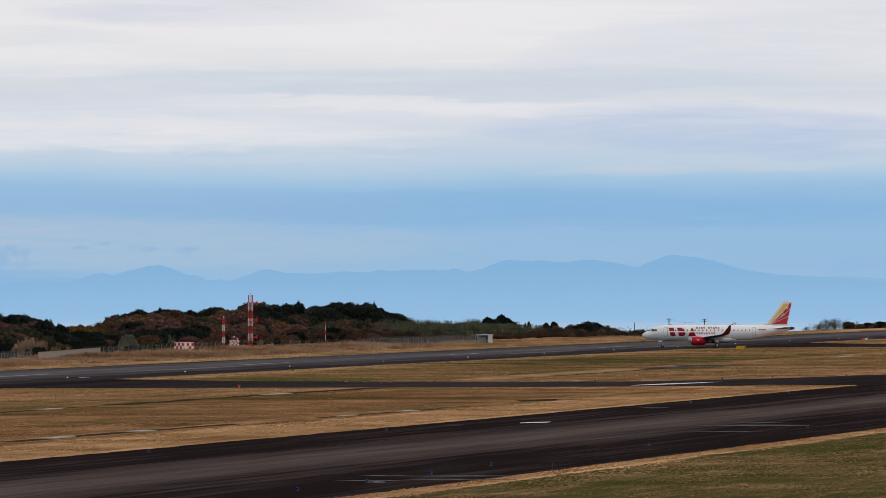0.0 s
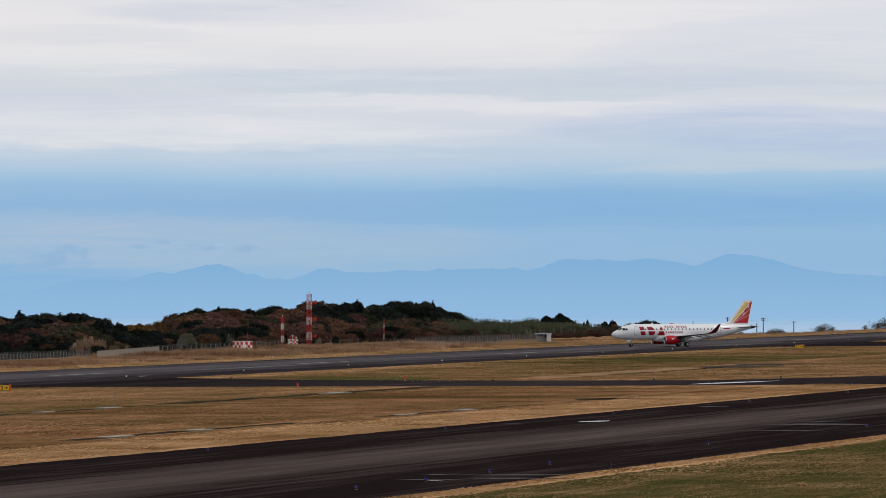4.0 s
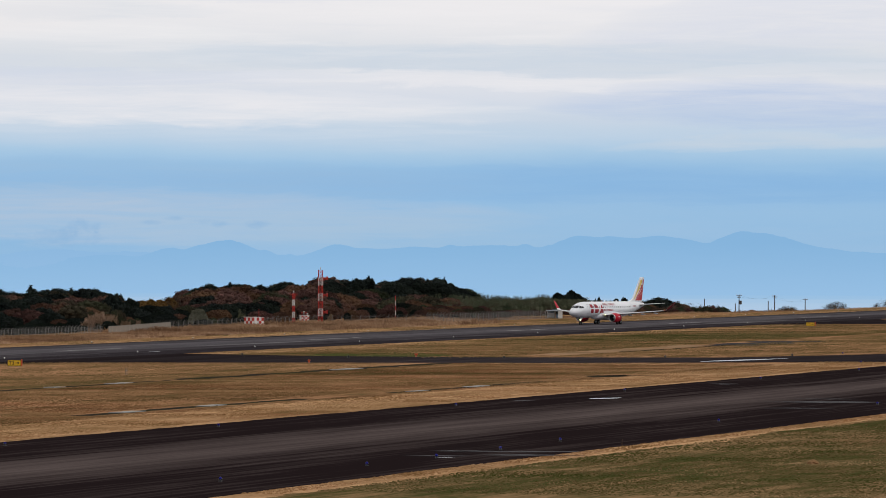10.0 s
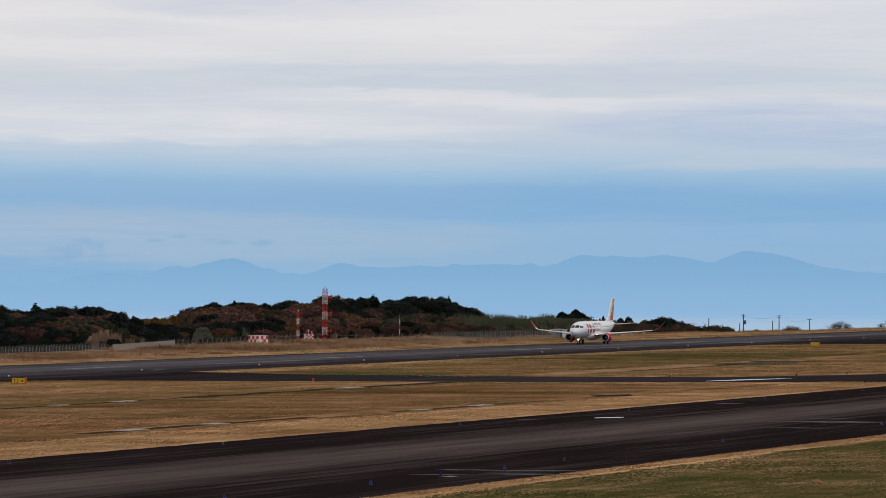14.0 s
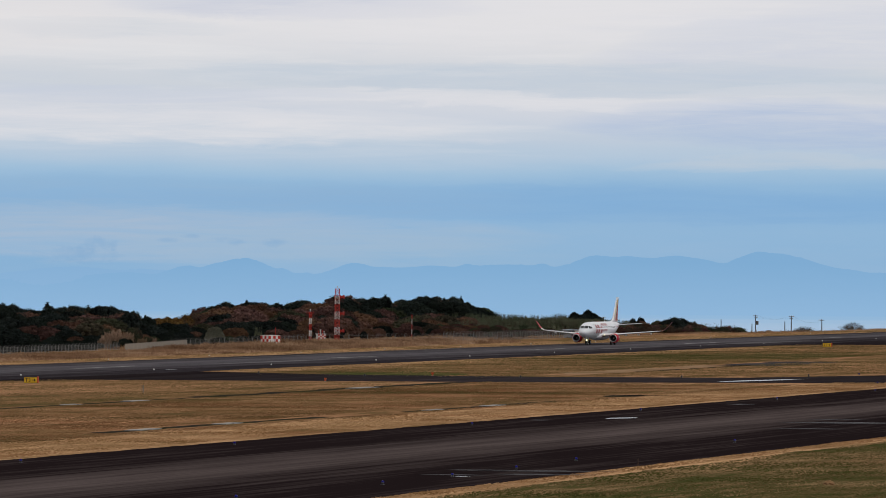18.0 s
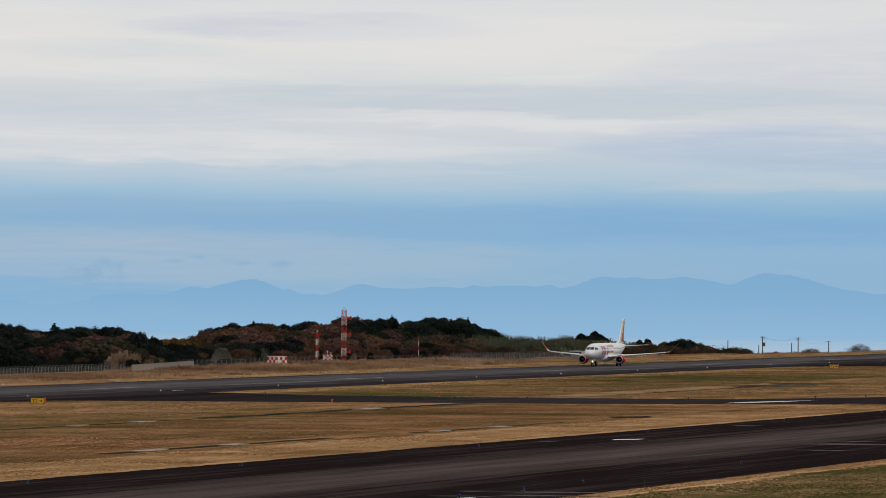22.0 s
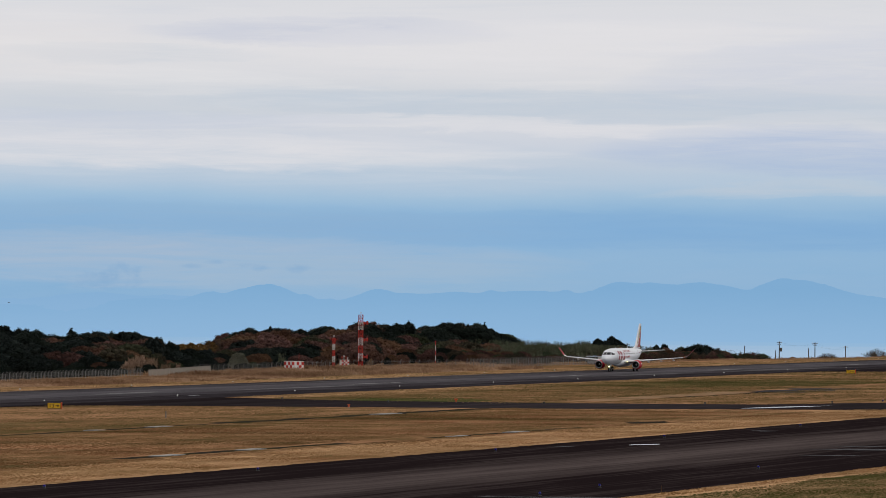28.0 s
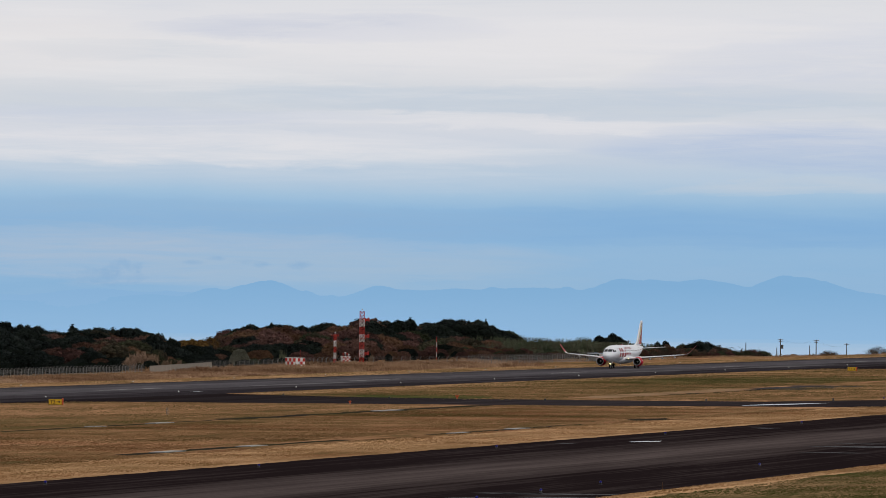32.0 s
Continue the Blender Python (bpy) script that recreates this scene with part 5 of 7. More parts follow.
def make_wing(plane, side):
    bm = bmesh.new()
    foil(bm, [(5.6, 0.9, 1.95, 6.6, 0.13, 0.0), (4.75, 1.5, 1.98, 5.75, 0.13, 0.05), (2.95, 4.6, 2.2, 3.75, 0.12, 0.07), (1.1, 8.3, 2.5, 2.75, 0.11, 0.08), (-0.95, 12.2, 2.85, 1.75, 0.1, 0.1)])
    if side < 0:
        mirror_bm(bm)
    bmesh.ops.recalc_face_normals(bm, faces=bm.faces[:])
    # downward faces take the grey that carries the shade
    for f in bm.faces:
        f.material_index = 1 if f.normal.z < -0.88 else 0
    wing = part("wing", bm, [M["wing_grey"], M["wing_under_shade"]], plane, "pale grey swept wing, grey underside darkened for shade", True)
    bm = bmesh.new()
    foil(bm, [(-0.95, 12.2, 2.85, 1.75, 0.1, 0.1), (-1.25, 12.6, 2.95, 1.5, 0.08, 0.4), (-1.6, 12.95, 3.2, 1.25, 0.06, 0.8), (-2.15, 13.6, 3.9, 0.9, 0.055, 0.85), (-2.75, 14.3, 4.75, 0.42, 0.05, 0.88)])
    if side < 0:
        mirror_bm(bm)
    bmesh.ops.recalc_face_normals(bm, faces=bm.faces[:])
    # outward faces get the red darkened for shade
    for f in bm.faces:
        f.material_index = 1 if f.normal.y * side > 0.25 else (2 if f.calc_center_median().z < 3.25 else 0)
    part("winglet", bm, [M["paint_red"], M["winglet_outer_shade"], M["wing_grey"]], wing, "red upturned winglet, shade coloured into its outer face", True)
    for y in (5.4, 7.7, 10.0):
        bm = bmesh.new()
        yy, xx, zz = y, 2.45 - (y - 5.4) * 0.53 - 2.3 + (10 - y) * 0.02, 2.2 + (y - 4.6) * 0.083
        rings = []
        for s, r in ((0, 0.02), (0.35, 0.13), (1.0, 0.18), (1.7, 0.12), (2.15, 0.02)):
            rings.append([(xx + 1.1 - s, yy + r * math.cos(a) * 0.7, zz - 0.28 - 0.06 * s + r * math.sin(a)) for a in [2 * math.pi * i / 10 for i in range(10)]])
        loft(bm, rings)
        if side < 0:
            mirror_bm(bm)
        part("flap_fairing", bm, M["paint_grey"], wing, "", True)
    # flap and aileron seams stand a little proud of the upper skin
    for y0, y1 in ((1.9, 4.5), (4.7, 8.9), (9.2, 11.9)):
        bm = bmesh.new()

        def trailing(y):
            f = (y - 1.5) / 10.7
            te = -1.0 - 1.7 * f if y > 4.6 else -1.0 + 0.2 * (y - 1.5) / 3.1
            return te
        for dx, t in ((0.95, 0.03),):
            z0, z1 = 2.02 + (y0 - 1.5) * 0.078 + 0.13, 2.02 + (y1 - 1.5) * 0.078 + 0.11
            a, b = trailing(y0) + dx, trailing(y1) + dx * 0.7
            loft(bm, [[(a, y0, z0), (a - t, y0, z0), (a - t, y0, z0 + 0.02), (a, y0, z0 + 0.02)], [(b, y1, z1), (b - t, y1, z1), (b - t, y1, z1 + 0.02), (b, y1, z1 + 0.02)]])
        if side < 0:
            mirror_bm(bm)
        part("flap_seam", bm, M["seam"], wing)
    part("landing_light", lamp_tube((4.5, 1.95 * side, 2.0), 0.11, 0.14), None, wing, "lit wing-root landing light")
    bm = bmesh.new()
    bmesh.ops.create_uvsphere(bm, u_segments=8, v_segments=6, radius=0.05, matrix=Matrix.Translation((-1.15, 12.62 * side, 2.98)))
    part("navigation_light", bm, M["lamp_port"] if side > 0 else M["lamp_green"], wing)


def make_tail(plane):
    bm = bmesh.new()
    rings = []
    prof = [(0, 0), (0.03, 0.3), (0.15, 0.47), (0.4, 0.5), (0.75, 0.26), (1, 0.03), (1, -0.03), (0.75, -0.26), (0.4, -0.5), (0.15, -0.47), (0.03, -0.3)]
    for lead, chord, z, t in ((-7.7, 7.1, 4.58, 0.035), (-9.6, 5.1, 4.92, 0.07), (-10.5, 4.25, 5.35, 0.09), (-12.05, 3.1, 7.4, 0.09), (-13.6, 1.95, 9.45, 0.09), (-13.9, 1.6, 9.64, 0.05)):
        rings.append([(lead - chord * p, t * chord * q, z) for p, q in prof])
    loft(bm, rings)
    bmesh.ops.recalc_face_normals(bm, faces=bm.faces[:])
    fin = part("tail_fin", bm, M["paint_white"], plane, "white swept tail fin with yellow and red bands")
    # the fin's edges at height z
    def edge(z):
        f = (z - 5.35) / 4.0
        return -10.5 - 2.96 * f, -14.75 - 0.79 * f

    def panel(name, stations, mat, label="", lift=0.025):
        """A painted panel on both faces of the fin: rows of (z, front fraction, rear fraction)."""
        bm = bmesh.new()
        for sgn in (-1, 1):
            rows = []
            for z, u, v in stations:
                a, b = edge(z)
                row = []
                for k in range(5):
                    w = u + (v - u) * k / 4
                    th = 0.09 * (a - b) * (0.5 if w < 0.4 else 0.5 * (1 - (w - 0.4) / 0.6 * 0.92))
                    th = 0.09 * (a - b) * 0.5 * min(1.0, (w / 0.15) ** 0.5) if w < 0.15 else th
                    row.append(bm.verts.new((a + (b - a) * w, sgn * (th + lift), z)))
                rows.append(row)
            for r, s in zip(rows, rows[1:]):
                for k in range(4):
                    q = (r[k], r[k + 1], s[k + 1], s[k])
                    bm.faces.new(q if sgn < 0 else q[::-1])
        part(name, bm, mat, fin, label)

    # red flashes fan out from the fin's foot to its trailing edge, white lines between them
    foot_u, foot_z = 0.14, 4.72

    def ray_u(z, end):
        return foot_u + (0.965 - foot_u) * (z - foot_z) / (end - foot_z)

    def wedge(upper, lower, gap):
        rows, z = [], 4.86
        while z < min(upper - 0.02, 9.2):
            u0 = ray_u(z, upper) + gap
            u1 = 0.965 if lower is None else min(0.965, ray_u(z, lower) - gap)
            if u1 - u0 > 0.012:
                rows.append((z, u0, u1))
            z += 0.14
        return rows

    panel("yellow_band", [(z, 0.1 + 0.03 * (z - 4.9), max(0.13 + 0.03 * (z - 4.9), ray_u(z, 11.0) - 0.035)) for z in [4.95 + 0.2 * i for i in range(22)]], M["fin_yellow"], "golden yellow band")
    panel("red_band", wedge(10.6, 8.0, 0.018), M["fin_red"], "red flash")
    panel("red_band", wedge(8.0, 6.6, 0.018), M["fin_red"], "red flash")
    panel("red_band", wedge(6.6, None, 0.018), M["fin_red"], "red flash")
    # two white four-pointed sparkles on the red
    for z, u in ((8.25, 0.74), (6.75, 0.6)):
        panel("sparkle", [(z - 0.55, u - 0.004, u + 0.004), (z - 0.1, u - 0.02, u + 0.02), (z - 0.04, u - 0.1, u + 0.1), (z + 0.04, u - 0.1, u + 0.1), (z + 0.1, u - 0.02, u + 0.02), (z + 0.65, u - 0.004, u + 0.004)], M["sparkle_white"], "white four-pointed sparkle", 0.04)
    bm = bmesh.new()
    loft(bm, [[(-14.1, 0.028, 5.2), (-14.1, -0.028, 5.2), (-14.06, -0.028, 5.2), (-14.06, 0.028, 5.2)], [(-14.95, 0.09, 9.1), (-14.95, -0.09, 9.1), (-14.92, -0.09, 9.1), (-14.92, 0.09, 9.1)]])
    part("rudder_seam", bm, M["seam"], fin)
    for side in (1, -1):
        bm = bmesh.new()
        foil(bm, [(-11.6, 0.35, 3.92, 3.3, 0.09, 0.1), (-12.9, 2.6, 4.08, 2.4, 0.09, 0.1), (-14.1, 5.05, 4.28, 1.45, 0.08, 0.1)])
        if side < 0:
            mirror_bm(bm)
        bmesh.ops.recalc_face_normals(bm, faces=bm.faces[:])
        # as on the wing, shade is coloured into the downward faces
        for f in bm.faces:
            f.material_index = 1 if f.normal.z < -0.88 else 0
        part("tailplane", bm, [M["wing_grey"], M["wing_under_shade"]], plane, "pale grey tailplane, grey underside darkened for shade", True)
    bm = bmesh.new()
    ring = [[(NOSE - s, r * math.cos(2 * math.pi * i / 14), z + r * math.sin(2 * math.pi * i / 14)) for i in range(14)] for s, r, z in ((30.7, 0.38, 3.99), (31.3, 0.3, 4.01), (31.75, 0.22, 4.05), (31.7, 0.15, 4.05), (31.4, 0.14, 4.04))]
    loft(bm, ring)
    part("exhaust_cone", bm, M["dark_metal"], plane, "dark tail exhaust", True)


def make_gear(plane):
    """Legs and wheels; returns what turns: the steered nose leg and the wheels with their radius."""
    rolling = []
    wm, wn = wheel_mesh(0.48, 0.32), wheel_mesh(0.31, 0.2)
    for side in (1, -1):
        bm = bmesh.new()
        rod(bm, (0, 0, 0.45), (0, 0, 1.15), 0.09, None, 12)
        rod(bm, (0, 0, 1.05), (0, 0, 2.0), 0.14, None, 12)
        rod(bm, (0, -0.46, 0.48), (0, 0.46, 0.48), 0.08, None, 10)
        rod(bm, (0, 0, 1.5), (0, -side * 1.1, 1.95), 0.06, None, 8)
        rod(bm, (-0.12, 0, 0.6), (-0.35, 0, 1.0), 0.035, None, 6)
        rod(bm, (-0.35, 0, 1.0), (-0.12, 0, 1.4), 0.035, None, 6)
        leg = part("main_gear_leg", bm, M["paint_grey"], plane, "grey main landing-gear leg", at=pose(0, 2.6 * side, 0))
        for dy in (-0.36, 0.36):
            w = part("wheel", wm, None, leg, "dark tyre on a grey hub", at=pose(0, dy, 0.48))
            rolling.append((w, (0, dy, 0.48), 0.48))
        bm = bmesh.new()
        box(bm, (0.05, 2.95 * side, 1.55), (0.9, 0.05, 0.85), None, 0, 0.02)
        part("gear_door", bm, M["paint_white"], plane, "white main-gear door")
    bm = bmesh.new()
    rod(bm, (0, 0, 0.31), (0.05, 0, 0.95), 0.06, None, 12)
    rod(bm, (0.05, 0, 0.85), (0.12, 0, 1.75), 0.09, None, 12)
    rod(bm, (0, -0.26, 0.31), (0, 0.26, 0.31), 0.045, None, 8)
    rod(bm, (-0.08, 0, 0.45), (-0.25, 0, 0.75), 0.03, None, 6)
    rod(bm, (-0.25, 0, 0.75), (-0.02, 0, 1.0), 0.03, None, 6)
    leg = part("nose_gear_leg", bm, M["paint_grey"], plane, "grey steered nose-gear leg", at=pose(11.4, 0, 0))
    for dy in (-0.2, 0.2):
        w = part("wheel", wn, None, leg, "small dark tyre on a grey hub", at=pose(0, dy, 0.31))
        rolling.append((w, (0, dy, 0.31), 0.31))
    part("taxi_light", lamp_tube((0.2, 0, 1.02), 0.17, 0.5), None, leg, "lit taxi light in a short housing")
    for side in (1, -1):
        bm = bmesh.new()
        box(bm, (11.9, 0.36 * side, 1.32), (0.9, 0.04, 0.3), None, 0, 0.015)
        part("gear_door", bm, M["paint_white"], plane, "white nose-gear door")
    return leg, rolling


def make_airliner():
    plane = thing("airliner", Matrix(), "white twin-engine regional jet with red engines, on the runway", "airplane")
    bm = bmesh.new()
    loft(bm, [fuselage_ring(*q) for q in BODY])
    bmesh.ops.recalc_face_normals(bm, faces=bm.faces[:])
    body = part("fuselage", bm, M["paint_white"], plane, "glossy white fuselage", True)
    # belly fairing
    bm = bmesh.new()
    rings = []
    for x, w, d in ((6.6, 0.6, 0.05), (5.6, 1.25, 0.28), (3.5, 1.62, 0.42), (0.5, 1.68, 0.44), (-2.0, 1.5, 0.35), (-4.2, 0.7, 0.05)):
        rings.append([(x, w * math.cos(a), 2.0 + (0.55 + d) * math.sin(a) - 0.12) for a in [2 * math.pi * i / 20 for i in range(20)]])
    loft(bm, rings)
    bmesh.ops.recalc_face_normals(bm, faces=bm.faces[:])
    part("belly_fairing", bm, M["paint_white"], plane, "white wing-root fairing", True)
    # cockpit glazing: two front panes and two side panes
    for side in (1, -1):
        # front pane by its outline in (y, z); the side panes by (s, z)
        bm = bmesh.new()
        rows = []
        for k in range(4):
            z = 3.4 + 0.52 * k / 3
            y1 = 0.8 - 0.16 * k / 3
            rows.append([bm.verts.new((NOSE - nose_s(y, z) + 0.02, side * (y + 0.006), z + 0.015)) for y in (0.05, 0.05 + (y1 - 0.05) * 0.35, 0.05 + (y1 - 0.05) * 0.7, y1)])
        for r, q in zip(rows, rows[1:]):
            for k in range(3):
                f = (r[k], r[k + 1], q[k + 1], q[k])
                bm.faces.new(f if side > 0 else f[::-1])
        part("windscreen", bm, M["dark_glass"], body, "dark front windscreen pane")
        for pts in (((1.82, 3.38), (2.45, 3.38), (2.68, 3.86), (2.28, 3.9)), ((2.55, 3.4), (3.12, 3.42), (3.12, 3.76), (2.76, 3.84))):
            bm = bmesh.new()
            skin_patch(bm, pts, side, 0.022)
            part("cockpit_window", bm, M["dark_glass"], body, "dark cockpit side pane")
        # cabin windows
        s = 6.9
        while s < 23.0:
            bm = bmesh.new()
            skin_patch(bm, ((s + 0.02, 3.45), (s + 0.24, 3.45), (s + 0.24, 3.76), (s + 0.02, 3.76)), side, 0.022, 2)
            part("cabin_window", bm, M["window_glass"], body)
            s += 0.81
        # doors as proud seams
        for s0, z0, z1, w in ((4.55, 2.35, 4.2, 0.8), (22.95, 2.45, 4.2, 0.72)):
            bm = bmesh.new()
            t = 0.05
            for q in (((s0, z0), (s0 + w, z0), (s0 + w, z0 + t), (s0, z0 + t)), ((s0, z1 - t), (s0 + w, z1 - t), (s0 + w, z1), (s0, z1)), ((s0, z0), (s0 + t, z0), (s0 + t, z1), (s0, z1)), ((s0 + w - t, z0), (s0 + w, z0), (s0 + w, z1), (s0 + w - t, z1))):
                skin_patch(bm, q, side, 0.018, 6)
            part("door_outline", bm, M["seam"], body, "grey cabin-door seam")
        # the operator's mark: three bold red shapes, then two rows of small red bars
        def shape(name, quads, mat, label):
            bm = bmesh.new()
            for q in quads:
                skin_patch(bm, q, side, 0.026, 3)
            part(name, bm, mat, body, label)

        def slant(s0, s1, z0, z1, lean=0.25):
            return ((s0 - lean * (z0 - 2.4), z0), (s1 - lean * (z0 - 2.4), z0), (s1 - lean * (z1 - 2.4), z1), (s0 - lean * (z1 - 2.4), z1))
        if side > 0:
            # plain shapes in the mark's red, each cut by one level slit: a slanted block, a half-round, a wedge
            rows = [(2.38, 2.6), (2.6, 2.82), (2.82, 3.04), (3.04, 3.2), (3.44, 3.6), (3.6, 3.78), (3.78, 3.97), (3.97, 4.15)]
            shape("red_mark", [slant(6.0, 7.05, z0, z1) for z0, z1 in rows], M["mark_red"], "bold red slanted block cut by a pale slit")
            shape("red_mark", [slant(7.75, 8.45 + 0.82 * math.sqrt(max(0.0, 1 - ((z0 + z1) / 2 - 3.265) ** 2 / 0.82)), z0, z1) for z0, z1 in rows], M["mark_red"], "bold red half-round shape cut by a pale slit")
            shape("red_mark", [((9.65 + 0.42 * (z0 - 2.38), z0), (11.3 - 0.42 * (z0 - 2.38), z0), (11.3 - 0.42 * (z1 - 2.38), z1), (9.65 + 0.42 * (z1 - 2.38), z1)) for z0, z1 in rows], M["mark_red"], "bold red wedge cut by a pale slit")
            for z0, s0, s1 in ((3.92, 11.75, 16.7), (2.75, 11.55, 15.3)):
                s, k = s0, 0
                while s < s1 - 0.2:
                    if z0 < 3 or k != 4:
                        shape("red_bar", [slant(s, s + 0.13, z0, z0 + 0.42), slant(s + 0.19, s + 0.3, z0, z0 + 0.42)], M["mark_red"], "")
                    s += 0.5
                    k += 1
            shape("small_bar", [slant(24.6, 26.1, 3.62, 3.82)], M["mark_red"], "small dull red bar")
        else:
            o = 6.0
            for k in range(3):
                shape("red_mark", [slant(o + 1.75 * k, o + 1.75 * k + 0.45, 2.4, 4.15, -0.25), slant(o + 1.75 * k + 0.45, o + 1.75 * k + 1.4, 3.1, 3.45, -0.25)], M["mark_red"], "bold red slanted bars")
    for x, z in ((6.8, 4.7), (1.5, 4.72), (-3.5, 4.72)):
        bm = bmesh.new()
        loft(bm, [[(x + 0.18, 0.02, z - 0.05), (x - 0.2, 0.02, z - 0.05), (x - 0.2, -0.02, z - 0.05), (x + 0.18, -0.02, z - 0.05)], [(x - 0.1, 0.01, z + 0.3), (x - 0.24, 0.01, z + 0.3), (x - 0.24, -0.01, z + 0.3), (x - 0.1, -0.01, z + 0.3)]])
        part("antenna", bm, M["paint_white"], body, "blade antenna")
    bm = bmesh.new()
    bmesh.ops.create_uvsphere(bm, u_segments=10, v_segments=6, radius=0.11, matrix=Matrix.Translation((2.6, 0, 4.76)))
    part("beacon", bm, M["paint_red"], body, "red rotating beacon")
    for side in (1, -1):
        make_wing(plane, side)
        make_engine(plane, side)
    make_tail(plane)
    leg, rolling = make_gear(plane)
    return plane, leg, rolling


plane, nose_leg, rolling = make_airliner()


# ---- airfield lights and signs ----
def make_edge_light(name, lens, label, group):
    t = thing(name, Matrix(), label, "airfield light", group)
    bm = bmesh.new()
    rod(bm, (0, 0, 0), (0, 0, 0.04), 0.17, 0.15, 12)
    rod(bm, (0, 0, 0.04), (0, 0, 0.14), 0.1, 0.09, 10)
    part("base", bm, M["dark_metal"], t, "dark metal stem and base")
    bm = bmesh.new()
    rings = [[(r * math.cos(a), r * math.sin(a), z) for a in [2 * math.pi * i / 12 for i in range(12)]] for r, z in ((0.1, 0.13), (0.13, 0.15), (0.13, 0.24), (0.1, 0.31), (0.05, 0.345), (0.015, 0.35))]
    loft(bm, rings)
    part("lens", bm, lens, t, "", True)
    bm = bmesh.new()
    rings = [[(r * math.cos(a), r * math.sin(a), z) for a in [2 * math.pi * i / 12 for i in range(12)]] for r, z in ((0.132, 0.155), (0.138, 0.165), (0.132, 0.175))]
    loft(bm, rings, False)
    part("collar", bm, M["galvanised"], t)
    return t


def place_all(t, spots, up=0.0, size=1.0):
    t.matrix_basis = at_field(*spots[0], up) @ Matrix.Scale(size, 4)
    for a, b in spots[1:]:
        copy_thing(t, at_field(a, b, up))


blue = make_edge_light("taxiway_light", M["blue_lens"], "blue taxiway edge light on a short stem", "taxiway edge lights")
place_all(blue, [(400, 121.5), (432.1, 120.6), (450.5, 120.5), (470.3, 120.8), (493.1, 121.8), (554.1, 122.5), (622.1, 121.6), (692, 122)] + [(a, 159.2) for a in (467.4, 523.5, 602.4, 673.2, 742.8, 802.2)] + [(858, 170), (930, 187)], 0.012, 0.85)
white = make_edge_light("runway_light", M["lamp_white"], "white runway edge light", "runway edge lights")
place_all(white, [(776.5 + 60.0 * i, 285.0) for i in range(15)] + [(823 + 55.2 * i, 322.0) for i in range(16)], 0.012, 0.72)
dark_l = make_edge_light("taxiway_marker", M["dark_metal"], "small dark taxiway marker light", "taxiway markers")
place_all(dark_l, [(881, 264.4), (868, 245), (872, 223.5), (888, 204.1), (911, 190.6), (938, 177.5)], 0.004)


def make_sign(a, b, text, panels, label, turn):
    """A low lit taxiway guidance sign: yellow face, black characters, on two short legs."""
    t = thing("taxiway_sign", at_field(a, b, 0.004, turn) @ Matrix.Scale(0.8, 4), label, "sign", "taxiway signs")
    w = 2.05
    bm = bmesh.new()
    box(bm, (0, 0, 0.62), (w + 0.1, 0.24, 0.94), None, 0, 0.02)
    part("housing", bm, M["sign_black"], t, "black sign housing")
    bm = bmesh.new()
    box(bm, (0, -0.13, 0.62), (w, 0.03, 0.84))
    part("face", bm, M["sign_yellow"], t, "yellow sign face")
    for sx in (-0.75, 0.75):
        bm = bmesh.new()
        rod(bm, (sx, 0, 0), (sx, 0, 0.17), 0.05, None, 8)
        part("leg", bm, M["galvanised"], t)
    x = -0.88
    for ch in text:
        cu = bpy.data.curves.new("character", "FONT")
        cu.body, cu.size, cu.extrude = ch, 0.86, 0.008
        cu.materials.append(M["sign_black"])
        tmp = new("tmp", cu)
        me = bpy.data.meshes.new_from_object(tmp.evaluated_get(bpy.context.evaluated_depsgraph_get()))
        bpy.data.objects.remove(tmp)
        part("character", me, None, t, at=pose(x, -0.155, 0.32, 90, 0, 0))
        x += 0.52
    bm = bmesh.new()
    for q in (((0.22, 0.57), (0.62, 0.57), (0.62, 0.67), (0.22, 0.67)), ((0.6, 0.42), (0.86, 0.62), (0.6, 0.82), (0.52, 0.76)), ((0.52, 0.48), (0.6, 0.42), (0.8, 0.62), (0.72, 0.66))):
        bm.faces.new([bm.verts.new((x, -0.157, z)) for x, z in q])
    part("arrow", bm, M["sign_black"], t, "black arrow")
    if panels:
        bm = bmesh.new()
        box(bm, (w / 2 + 0.16, 0, 0.66), (0.24, 0.24, 1.05), None, 0, 0.02)
        part("end_panel", bm, M["orange"], t, "orange-red end panel")
    return t


make_sign(782.5, 265.3, "T3", True, "yellow taxiway sign reading T3 with an arrow, in grass", -THETA)
make_sign(1270.0, 262.0, "T2", True, "yellow taxiway sign reading T2 with an arrow, in grass", -THETA)


def make_board(a, b, w, h, two_tone, label):
    """A small board on one short post; the larger one has a white half."""
    t = thing("marker_board", at_field(a, b, 0.004, -THETA), label, "marker", "marker boards")
    for sx, mat in ((-0.25, "orange"), (0.25, "mast_white" if two_tone else "orange")):
        bm = bmesh.new()
        box(bm, (sx * w, 0, 0.3 + h / 2), (w / 2, 0.1, h), None, 0, 0.012)
        part("panel", bm, M[mat], t)
    bm = bmesh.new()
    box(bm, (0, 0.02, 0.15), (0.2, 0.08, 0.3), None, 0, 0.01)
    part("post", bm, M["orange"], t)
    bm = bmesh.new()
    box(bm, (0, 0, 0.02), (0.34, 0.3, 0.04))
    part("foot", bm, M["concrete"], t)


make_board(878.5, 238.0, 0.5, 0.2, False, "small orange-red marker board in the grass")
make_board(826.0, 238.6, 0.34, 0.14, False, "small orange-red marker in the grass")
make_board(1452.0, 270.5, 1.3, 0.4, True, "orange and white marker board beside the runway")


